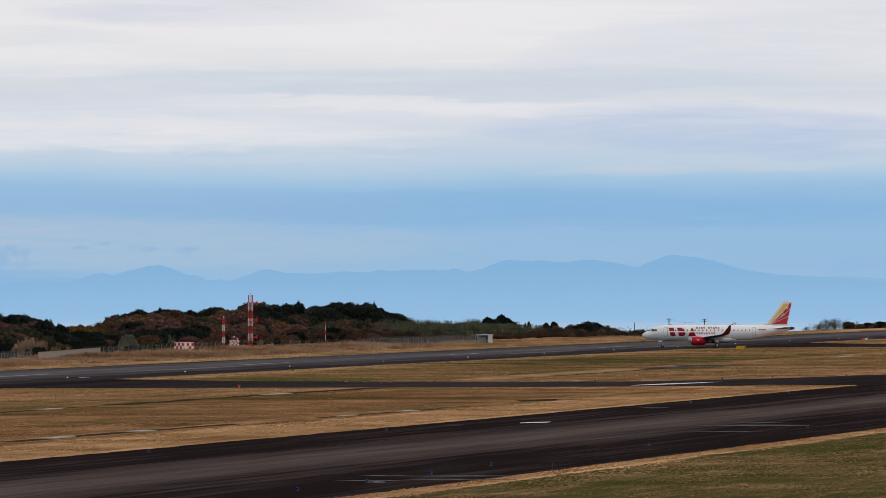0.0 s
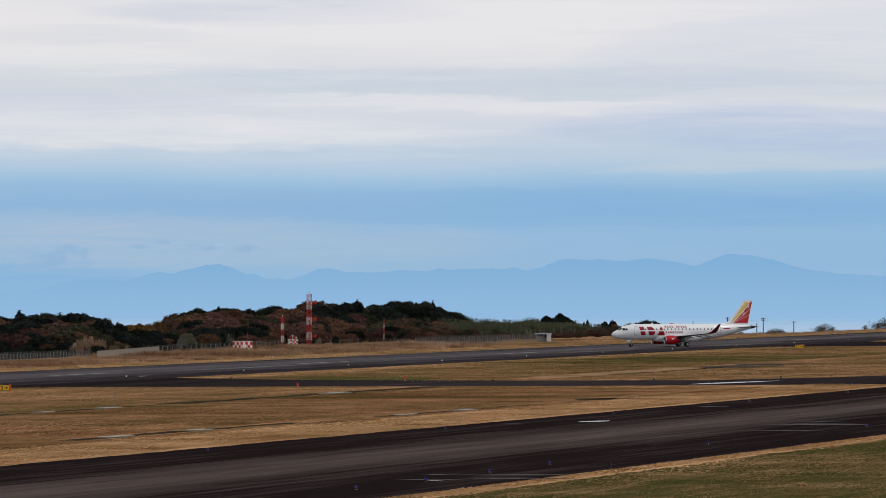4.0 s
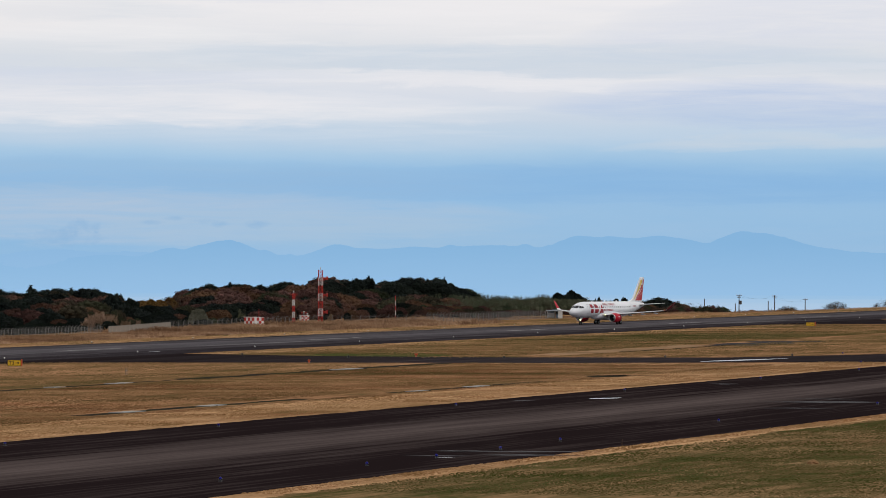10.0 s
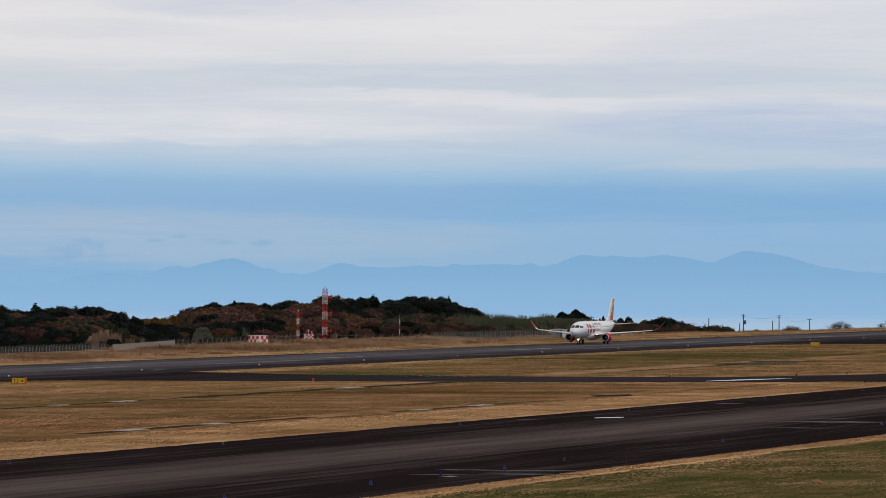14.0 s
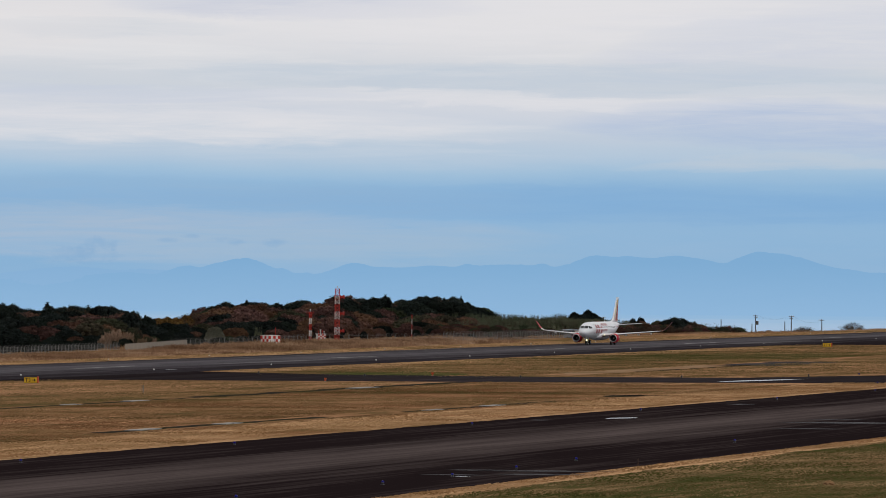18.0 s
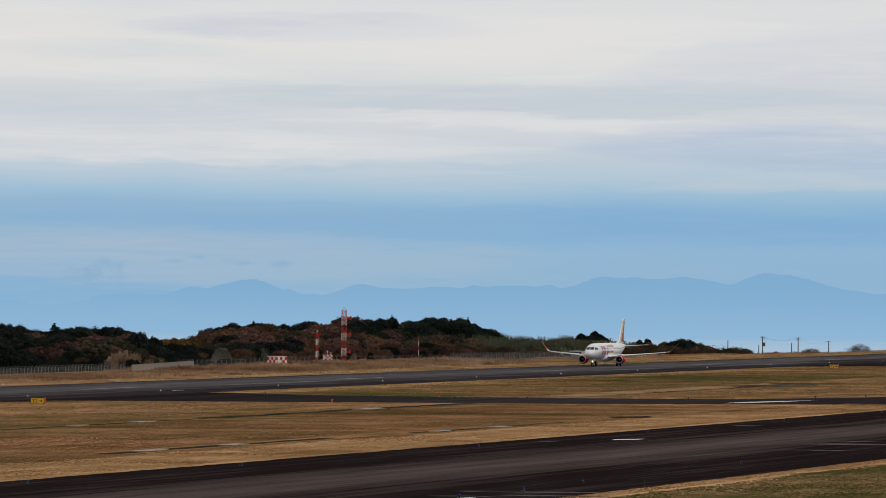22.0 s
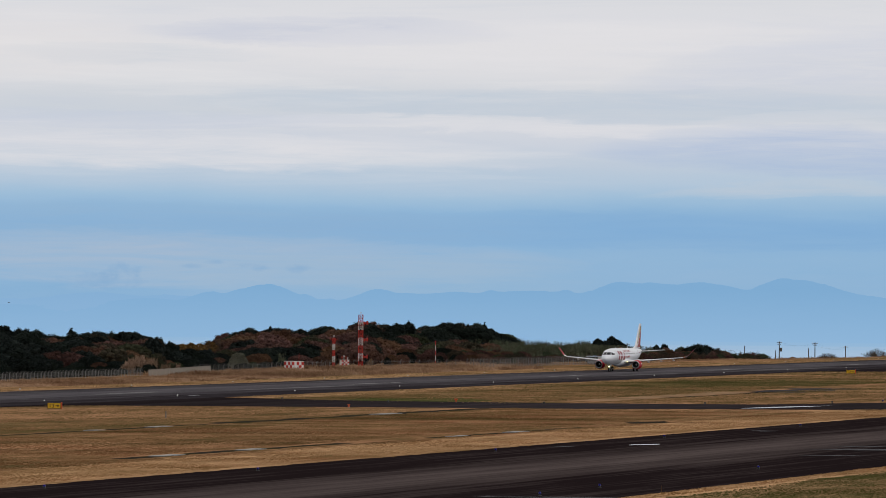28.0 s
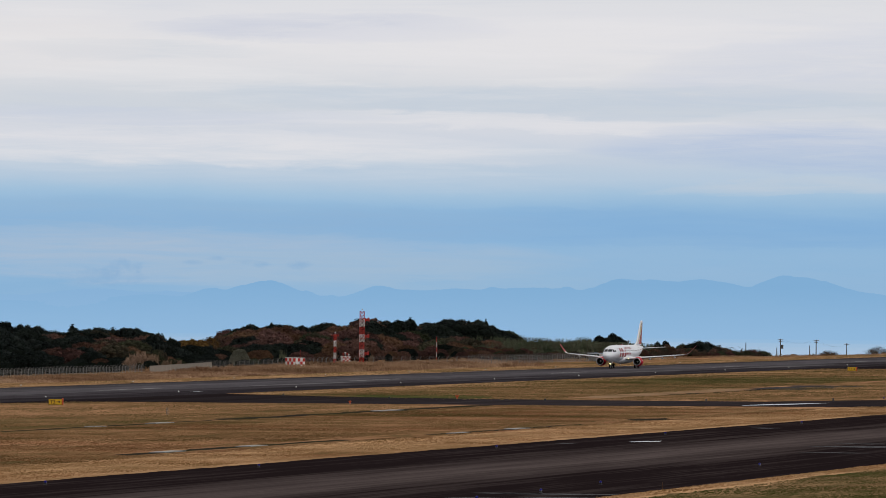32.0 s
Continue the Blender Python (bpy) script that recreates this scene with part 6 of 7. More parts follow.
# ---- glide-path masts, shelters ----
def make_mast(a, b, height, width, bands, aerials, label):
    """A square lattice mast banded red and white, each band a part, with aerials on its side."""
    t = thing("lattice_mast", at_field(a, b, 0, -THETA + 8), label, "mast", "navigation masts")
    n = bands
    for k in range(n):
        z0, z1 = height * k / n, height * (k + 1) / n
        bm = bmesh.new()
        w = width / 2
        for x, y in ((-w, -w), (w, -w), (w, w), (-w, w)):
            rod(bm, (x, y, z0), (x, y, z1), 0.05, None, 6)
        steps = max(2, int((z1 - z0) / (width * 0.9)))
        for i in range(steps):
            za, zb = z0 + (z1 - z0) * i / steps, z0 + (z1 - z0) * (i + 1) / steps
            cs = [(-w, -w), (w, -w), (w, w), (-w, w)]
            for j in range(4):
                p, q = cs[j], cs[(j + 1) % 4]
                rod(bm, (*p, za), (*q, zb), 0.02, None, 5)
                rod(bm, (*q, za), (*p, zb), 0.02, None, 5)
                rod(bm, (*p, zb), (*q, zb), 0.022, None, 5)
        # ladder
        rod(bm, (-0.15, -w - 0.08, z0), (-0.15, -w - 0.08, z1), 0.018, None, 5)
        rod(bm, (0.15, -w - 0.08, z0), (0.15, -w - 0.08, z1), 0.018, None, 5)
        z = z0 + 0.15
        while z < z1:
            rod(bm, (-0.15, -w - 0.08, z), (0.15, -w - 0.08, z), 0.012, None, 5)
            z += 0.3
        part("lattice_section", bm, M["mast_red"] if k % 2 == 0 else M["mast_white"], t, "red lattice section" if k % 2 == 0 else "white lattice section")
    for z in aerials:
        bm = bmesh.new()
        if height > 8:
            box(bm, (width * 1.05, 0, z), (0.95, 0.5, 0.42), None, 0, 0.03)
            box(bm, (width * 1.05 + 0.42, -0.05, z + 0.05), (0.22, 1.6, 0.75), None, 0, 0.03)
            rod(bm, (0, 0, z), (width, 0, z), 0.05, None, 6)
        else:
            box(bm, (0, 0, z + 0.05), (1.5, 0.09, 0.09), None, 0, 0.02)
            for x in (-0.75, 0.75):
                rod(bm, (x * 0.93, 0, z - 0.1), (x * 0.93, 0, z + 0.5), 0.03, None, 6)
        part("aerial", bm, M["mast_red"], t, "red box aerial")
        bm = bmesh.new()
        box(bm, (0.1, 0, z - 0.45), (width * 1.5, width * 1.5, 0.06))
        for x in (-0.75, 0.75):
            rod(bm, (x * width, -0.75 * width, z - 0.42), (x * width, -0.75 * width, z + 0.35), 0.03, None, 5)
        rod(bm, (-0.75 * width, -0.75 * width, z + 0.3), (0.75 * width, -0.75 * width, z + 0.3), 0.03, None, 5)
        part("platform", bm, M["mast_red"], t, "red service platform")
    bm = bmesh.new()
    rod(bm, (0, 0, height), (0, 0, height + 0.5), 0.04, None, 6)
    rod(bm, (0, 0, height + 0.3), (0, 0, height + 0.55), 0.11, 0.09, 10)
    part("obstruction_light", bm, M["mast_white"], t, "pale obstruction lamp")
    return t


make_mast(1265.0, 363.0, 11.0, 0.85, 7, (2.4, 5.9, 9.3), "tall red and white banded lattice mast with box aerials")
make_mast(1263.6, 368.3, 6.2, 0.42, 5, (5.9,), "shorter red and white banded lattice mast")


def make_thin_mast(a, b, height):
    t = thing("banded_pole", at_field(a, b, 0), "thin red and white banded pole by the fence", "mast", "navigation masts")
    for k in range(5):
        bm = bmesh.new()
        rod(bm, (0, 0, height * k / 5), (0, 0, height * (k + 1) / 5), 0.075, None, 8)
        part("band", bm, M["mast_red"] if k % 2 == 0 else M["mast_white"], t)
    bm = bmesh.new()
    rod(bm, (-0.5, 0, height - 0.1), (0.5, 0, height - 0.1), 0.03, None, 6)
    part("crossarm", bm, M["mast_red"], t)


make_thin_mast(1341.0, 368.0, 5.3)


def make_shelter(a, b, w, d, h, cell, turn, label):
    """Equipment shelter painted in a red and white chequer; each painted panel is a part."""
    t = thing("equipment_shelter", at_field(a, b, 0, turn), label, "shelter", "equipment shelters")
    bm = bmesh.new()
    box(bm, (0, 0, h / 2), (w, d, h), None, 0, 0.03)
    body = part("body", bm, M["mast_white"], t, "white shelter walls")
    nx, nz, ny = round(w / cell), round(h / cell), round(d / cell)
    meshes = {}

    def panel_mesh(sx, sy, sz):
        if (sx, sy, sz) not in meshes:
            bm = bmesh.new()
            box(bm, (0, 0, 0), (sx, sy, sz))
            meshes[sx, sy, sz] = mesh_from("panel", bm, M["mast_red"])
        return meshes[sx, sy, sz]
    for i in range(nx):
        for k in range(nz):
            if (i + k) % 2 == 0:
                for sg in (-1, 1):
                    part("panel", panel_mesh(w / nx, 0.04, h / nz), None, body, at=pose(-w / 2 + w / nx * (i + 0.5), sg * d / 2, h / nz * (k + 0.5)))
    for j in range(ny):
        for k in range(nz):
            if (j + k) % 2 == 1:
                for sg in (-1, 1):
                    part("panel", panel_mesh(0.04, d / ny, h / nz), None, body, at=pose(sg * w / 2, -d / 2 + d / ny * (j + 0.5), h / nz * (k + 0.5)))
    bm = bmesh.new()
    box(bm, (0, 0, h + 0.06), (w + 0.06, d + 0.06, 0.1), None, 0, 0.02)
    part("roof", bm, M["mast_white"], t, "flat pale roof")
    bm = bmesh.new()
    box(bm, (-w * 0.2, -d / 2 - 0.04, h * 0.42), (w * 0.2, 0.05, h * 0.6), None, 0, 0.01)
    part("door", bm, M["mast_white"], t, "white service door")
    bm = bmesh.new()
    box(bm, (w * 0.02, -d / 2 - 0.05, h * 0.55), (w * 0.07, 0.06, h * 0.3), None, 0, 0.008)
    part("louvre", bm, M["paint_grey"], t, "grey ventilation louvre")
    bm = bmesh.new()
    rod(bm, (w * 0.42, 0, h), (w * 0.42, 0, h + 1.6), 0.04, None, 6)
    part("whip_aerial", bm, M["mast_red"], t, "thin red whip aerial")
    return t


make_shelter(1200.7, 358.0, 2.9, 2.5, 1.95, 0.62, -THETA + 40, "red and white chequered equipment shelter in dry grass")


def make_cabinet(a, b):
    """A small chequered cabinet on legs with a rail and short aerials on its lid."""
    t = thing("equipment_cabinet", at_field(a, b, 0, -THETA + 25), "small red and white chequered equipment cabinet on legs", "cabinet", "equipment shelters")
    for x in (-0.65, 0.65):
        for y in (-0.4, 0.4):
            bm = bmesh.new()
            rod(bm, (x, y, 0), (x, y, 0.6), 0.05, None, 6)
            part("leg", bm, M["mast_red"], t)
    bm = bmesh.new()
    box(bm, (0, 0, 1.1), (1.7, 1.1, 1.0), None, 0, 0.03)
    body = part("body", bm, M["mast_white"], t, "white cabinet walls")
    bm = bmesh.new()
    box(bm, (0, 0, 0), (0.42, 0.04, 0.33))
    me = mesh_from("panel", bm, M["mast_red"])
    for i in range(4):
        for k in range(3):
            if (i + k) % 2 == 0:
                part("panel", me, None, body, at=pose(-0.64 + 0.425 * i, -0.55, 0.77 + 0.333 * k))
    bm = bmesh.new()
    box(bm, (0, 0, 1.63), (2.0, 1.3, 0.08), None, 0, 0.02)
    part("lid", bm, M["mast_white"], t, "overhanging white lid")
    for x, h, red in ((-0.55, 0.55, True), (-0.1, 0.8, False), (0.35, 0.6, True), (0.7, 0.4, False)):
        bm = bmesh.new()
        rod(bm, (x, 0, 1.65), (x, 0, 1.65 + h), 0.045, None, 6)
        box(bm, (x, 0, 1.65 + h), (0.3, 0.14, 0.16), None, 0, 0.02)
        part("aerial", bm, M["mast_red"] if red else M["mast_white"], t)


make_cabinet(1273.9, 369.0)


def make_hut():
    t = thing("gate_hut", at_field(1398.0, 346.5, 0, -THETA), "small white hut with a pale blue flat roof by the fence", "hut")
    bm = bmesh.new()
    box(bm, (1.05, 0, 0.85), (1.0, 1.9, 1.7), None, 0, 0.03)
    part("wall", bm, M["mast_white"], t, "white walls")
    # dark blue-grey paints in the shade on this wall
    bm = bmesh.new()
    box(bm, (0.3, 0.2, 0.85), (0.5, 1.5, 1.7))
    part("side_wall", bm, M["roof_blue"], t, "side wall with shade put into its blue-grey colour")
    bm = bmesh.new()
    box(bm, (0.32, -0.57, 1.15), (0.42, 0.06, 0.55))
    part("window", bm, M["dark_glass"], t)
    for x in (-1.75, -0.2):
        bm = bmesh.new()
        rod(bm, (x, -0.7, 0), (x, -0.7, 1.65), 0.05, None, 8)
        part("canopy_post", bm, M["galvanised"], t)
    bm = bmesh.new()
    box(bm, (-0.2, 0, 1.78), (3.9, 2.3, 0.18), None, 0, 0.03)
    part("roof", bm, M["roof_pale"], t, "pale blue flat roof")
    bm = bmesh.new()
    box(bm, (-0.95, 0.3, 1.42), (1.5, 0.5, 0.4), None, 0, 0.02)
    part("unit", bm, M["roof_blue"], t, "blue-grey unit under the canopy")
    bm = bmesh.new()
    box(bm, (-0.95, 0.85, 0.82), (1.9, 0.1, 1.64), None, 0, 0.02)
    part("rear_wall", bm, M["paint_grey"], t, "grey rear wall under the canopy")
    bm = bmesh.new()
    box(bm, (-0.3, 0.0, 1.95), (0.7, 0.5, 0.2), None, 0, 0.02)
    part("roof_box", bm, M["roof_blue"], t)


make_hut()


# ---- fences ----
def make_fence(name, label, spots, height, gap, group, wire=0.16, thick=0.022):
    """Posts with outward top arms, and between them framed panels of upright wires."""
    t = thing(name, FIELD, label, "fence", group)
    bm = bmesh.new()
    rod(bm, (0, 0, -0.3), (0, 0, height), 0.05, None, 6)
    rod(bm, (0, 0, height), (0.0, -0.32, height + 0.3), 0.03, None, 5)
    post = mesh_from("post", bm, M["galvanised"])
    panels = {}
    for (a0, b0), (a1, b1) in zip(spots, spots[1:]):
        L = math.hypot(a1 - a0, b1 - b0)
        n = max(1, round(L / gap))
        ang = math.degrees(math.atan2(b1 - b0, a1 - a0))
        w = L / n
        if round(w, 3) not in panels:
            bm = bmesh.new()
            for z in (0.12, height * 0.55, height - 0.06):
                box(bm, (w / 2, 0, z), (w - 0.08, 0.025, 0.022))
            k = int(w / wire)
            for i in range(1, k):
                box(bm, (w * i / k, 0, height / 2 + 0.03), (thick, thick, height - 0.12))
            for j in range(3):
                box(bm, (w / 2, -0.1 - 0.1 * j, height + 0.1 * (j + 1)), (w, 0.007, 0.007))
            panels[round(w, 3)] = mesh_from("panel", bm, M["galvanised"])
        for i in range(n):
            f = i / n
            a, b = a0 + (a1 - a0) * f, b0 + (b1 - b0) * f
            part("post", post, None, t, at=pose(a, b, ground_z(a, b), 0, 0, ang))
            part("panel", panels[round(w, 3)], None, t, at=pose(a, b, ground_z(a, b), 0, 0, ang))
    return t


make_fence("perimeter_fence", "grey wire perimeter fence with angled top wires", [(960, 356), (1112, 360)], 1.2, 2.0, "perimeter fences", 0.22, 0.014)
make_fence("perimeter_fence", "grey wire fence with pale posts behind reeds", [(1147, 361.5), (1256, 366), (1304, 351.5)], 1.45, 3.6, "perimeter fences", 0.3, 0.008)
make_fence("perimeter_fence", "taller grey wire fence with close posts", [(1304, 351), (1322, 348.5), (1391, 346)], 1.75, 1.9, "perimeter fences", 0.22, 0.016)


def make_wall():
    """Pale panelled screen wall along the fence, butted panels with narrow joints."""
    t = thing("screen_wall", FIELD, "pale grey concrete-panel screen wall in dry grass", "wall")
    bm = bmesh.new()
    box(bm, (0, 0, 0.5), (2.46, 0.1, 2.0), None, 0, 0.015)
    panel = mesh_from("panel", bm, M["wall_beige"])
    bm = bmesh.new()
    box(bm, (0, 0, 1.53), (2.5, 0.16, 0.07))
    cap = mesh_from("coping", bm, M["wall_beige"])
    for i in range(15):
        a, z = 1110.0 + 2.5 * i, -0.35 + 0.028 * i
        part("panel", panel, None, t, at=pose(a, 358.0, z))
        part("coping", cap, None, t, at=pose(a, 358.0, z))


make_wall()


# ---- utility poles ----
def make_pole(a, b, top, arms, transformer, label):
    z = ground_z(a, b)
    h = top - z
    t = thing("utility_pole", at_field(a, b, z, -THETA), label, "utility pole", "utility poles")
    bm = bmesh.new()
    rod(bm, (0, 0, -0.5), (0, 0, h), 0.17, 0.11, 10)
    part("shaft", bm, M["pole"], t)
    for k in range(arms):
        bm = bmesh.new()
        box(bm, (0, 0, h - 0.25 - 0.5 * k), (1.4 - 0.4 * k, 0.1, 0.1))
        part("crossarm", bm, M["pole"], t)
        for x in (-0.6, -0.25, 0.25, 0.6):
            bm = bmesh.new()
            rod(bm, (x * (1 - 0.25 * k), 0, h - 0.2 - 0.5 * k), (x * (1 - 0.25 * k), 0, h + 0.05 - 0.5 * k), 0.05, 0.035, 6)
            part("insulator", bm, M["mast_white"], t)
    if transformer:
        bm = bmesh.new()
        rod(bm, (0.45, 0, h - 2.6), (0.45, 0, h - 1.6), 0.3, None, 12)
        box(bm, (0.2, 0, h - 2.1), (0.4, 0.1, 0.8))
        part("transformer", bm, M["pole"], t, "grey transformer can")
    return t


for spec in ((1652.5, 360, 3.8, 2, True, "grey utility pole with crossarms and transformer"), (1678.6, 356, 3.5, 2, False, "grey utility pole with crossarms"), (1718.6, 356, 2.3, 1, False, "short utility pole with crossarm"),
             (1633.3, 365, 2.8, 0, False, "plain thin pole by the scrub"), (1648.0, 360, 1.5, 0, False, "short utility pole with one crossarm"), (1670.4, 356, 2.0, 0, False, "plain short pole by the scrub"), (1640, 398, 3.0, 1, False, "utility pole before the trees")):
    make_pole(*spec)


def make_cable(p, q, sag):
    bm = bmesh.new()
    p, q = Vector(p), Vector(q)
    pts = []
    for i in range(13):
        f = i / 12
        v = p.lerp(q, f)
        v.z -= sag * 4 * f * (1 - f)
        pts.append(v)
    for a, b in zip(pts, pts[1:]):
        rod(bm, a, b, 0.007, None, 4, caps=False)
    thing("power_cable", FIELD, "thin sagging power cable between poles", "cable", "power cables", data=mesh_from("power_cable", bm, M["pole"]))


for da in (-0.6, 0.6):
    make_cable((1652.5, 360 + da, 3.55), (1678.6, 356 + da, 3.25), 0.8)
    make_cable((1678.6, 356 + da, 3.25), (1718.6, 356 + da, 2.05), 1.0)


# ---- drains, puddles ----
def make_drain(name, a0, a1, b, width, slabs, mat="drain_dark", label="dark shallow drainage channel through the grass"):
    strip_quads(name, *wander(a0, a1, b - width / 2, b + width / 2, 5.0, 0.3 * width, int(a0)), 0.008, M[mat], label, "drain")
    for a, L, w in slabs:
        n = max(2, int(L / 1.2))
        t = thing("drain_cover_row", FIELD, "row of pale concrete drain covers in grass", "drain cover", "drain covers")
        bm = bmesh.new()
        box(bm, (0, 0, 0.03), (L / n - 0.05, w, 0.06))
        me = mesh_from("slab", bm, M["concrete"])
        for i in range(n):
            part("slab", me, None, t, at=pose(a - L / 2 + L * (i + 0.5) / n, b + 0.1 * math.sin(i * 2.1), 0.0))


make_drain("drain_channel_near", 553, 626, 181.5, 1.9, [(568, 7, 1.5), (594.5, 6, 1.5)])
make_drain("drain_channel_near_mid", 655, 720, 180.0, 1.6, [(665, 7, 0.8), (690, 7, 1.4)])
make_drain("drain_channel_mid_end", 600, 715, 221.5, 1.2, [(667, 4, 1.2), (690, 7, 1.3)])
make_drain("drain_channel_mid", 715, 832, 221.5, 2.8, [(784, 10, 1.8)])
make_drain("drain_channel_far", 905, 1012, 225.6, 6.0, [], "bare_earth", "bare tan earth strip over a drain")
make_drain("drain_channel_far_end", 1006, 1064, 222.0, 8.0, [(1172, 24, 1.8)], "drain_grey", "grey gravelled drain strip in the grass")
make_drain("drain_channel_far_line", 935, 1016, 221.8, 1.6, [])


def make_puddle(a, b, L, w, seed, turn=0.0, mat="puddle"):
    """A thin film of rain water with a lobed outline; other mats give damp, dark hollows and painted sheen."""
    rng = random.Random(seed)
    bm = bmesh.new()
    pts = []
    for i in range(40):
        q = 2 * math.pi * i / 40
        k = 0.95 + 0.06 * math.sin(3 * q + seed) + rng.uniform(-0.04, 0.04)
        c, s = math.cos(q) * L / 2 * k, math.sin(q) * abs(math.sin(q)) ** 1.5 * w / 2 * k
        pts.append((a + c * math.cos(turn) - s * math.sin(turn), b + c * math.sin(turn) + s * math.cos(turn)))
    f = sheet(bm, pts, 0.021)
    bmesh.ops.triangulate(bm, faces=[f])
    if mat == "puddle":
        thing("puddle", FIELD, "thin rain puddle on asphalt, reflecting the pale sky", "puddle", "rain puddles", data=mesh_from("puddle", bm, M[mat]))
    elif mat == "asphalt_sheen":
        thing("worn_patch", FIELD, "pale sheen painted on the asphalt runway", "worn patch", "worn runway patches", data=mesh_from("worn_patch", bm, M[mat]))
    elif mat == "drain_dark":
        thing("drain_hollow", FIELD, "dark muddy hollow in the grass", "drain", "drain hollows", data=mesh_from("drain_hollow", bm, M[mat]))
    else:
        thing("damp_patch", FIELD, "damp streak on the dark asphalt taxiway", "damp patch", "damp patches", data=mesh_from("damp_patch", bm, M[mat]))


ACROSS = radians(-THETA)           # hollows that run square to the deck's line of sight
for spec in ((639.5, 153.2, 8, 2.4, 1, -0.2), (873, 189.5, 36, 3.4, 2, -0.17), (452.0, 120.2, 1.4, 1.1, 3, ACROSS), (907, 285.7, 7, 0.9, 10)):
    make_puddle(*spec)
make_puddle(753, 180.0, 19, 5.0, 21, 0.03, "drain_dark")
make_puddle(757, 179.0, 12, 3.0, 24, ACROSS, "drain_dark")
# the runway's pale sheen, painted as flat patches
make_puddle(1345, 291.5, 130, 5.5, 31, 0.0, "asphalt_sheen")
make_puddle(1225, 293.0, 100, 3.2, 32, 0.0, "asphalt_sheen")
make_puddle(1000, 296.0, 90, 2.4, 33, 0.0, "asphalt_sheen")
for a, b, L, w, seed in ((467, 118.5, 13, 3.0, 13), (459, 115.6, 9, 3.0, 14), (467, 122.5, 6, 2.4, 16), (632, 128.8, 13, 7.0, 17), (645, 131.5, 8, 3.0, 18), (714, 157.2, 3.6, 5.0, 19), (626, 158.4, 2.6, 3.0, 20), (606, 126.5, 8, 3.0, 22), (455, 121.5, 6, 1.8, 23)):
    make_puddle(a, b, L, w, seed, ACROSS, "damp")


# ---- grasses ----
def blade_field(name, seed, spots, count, height, width, mat, label, category):
    """Upright blades and seed stalks scattered over boxes (a0, a1, b0, b1); one object, uncountable."""
    rng = random.Random(seed)
    verts, faces = [], []
    area = [(q[1] - q[0]) * (q[3] - q[2]) for q in spots]
    for _ in range(count):
        a0, a1, b0, b1 = rng.choices(spots, area)[0]
        a, b = rng.uniform(a0, a1), rng.uniform(b0, b1)
        clump = 0.55 + 0.6 * noise.noise((a * 0.05, b * 0.12, seed)) + 0.6 * noise.noise((a * 0.3, b * 0.45, seed + 4)) + 0.25 * noise.noise((a * 1.1, b * 1.1, seed + 8))
        h = height * max(0.18, clump) * rng.uniform(0.5, 1.15)
        ang = rng.uniform(0, 3.14)
        dx, dy = math.cos(ang) * width * rng.uniform(0.5, 1.3), math.sin(ang) * width * rng.uniform(0.5, 1.3)
        lx, ly = rng.gauss(0, 0.42) * h, rng.gauss(0, 0.42) * h
        z = ground_z(a, b)
        k = len(verts)
        verts += [(a - dx, b - dy, z), (a + dx, b + dy, z), (a + lx + dx * 0.8, b + ly + dy * 0.8, z + h * 0.7), (a + lx * 1.5, b + ly * 1.5, z + h), (a + lx - dx * 0.8, b + ly - dy * 0.8, z + h * 0.75)]
        faces.append((k, k + 1, k + 2, k + 3, k + 4))
    thing(name, FIELD, label, category, kind="stuff", data=raw_mesh(name, verts, faces, mat))


blade_field("reed_grass", 21, [(1120, 1262, 333, 366), (1262, 1302, 333, 348), (1256, 1345, 350, 366)], 52000, 1.05, 0.05, M["reed"], "tall dry reed grass along the fence", "reed grass")
blade_field("reed_grass", 30, [(960, 1122, 330, 352)], 26000, 0.62, 0.05, M["reed"], "knee-high dry reed grass before the fence", "reed grass")
blade_field("reed_grass", 22, [(1318, 1400, 349, 362), (1395, 1560, 345, 352), (1540, 1800, 338, 343)], 10000, 0.55, 0.04, M["reed"], "dry scrub grass at the field's edge", "reed grass")


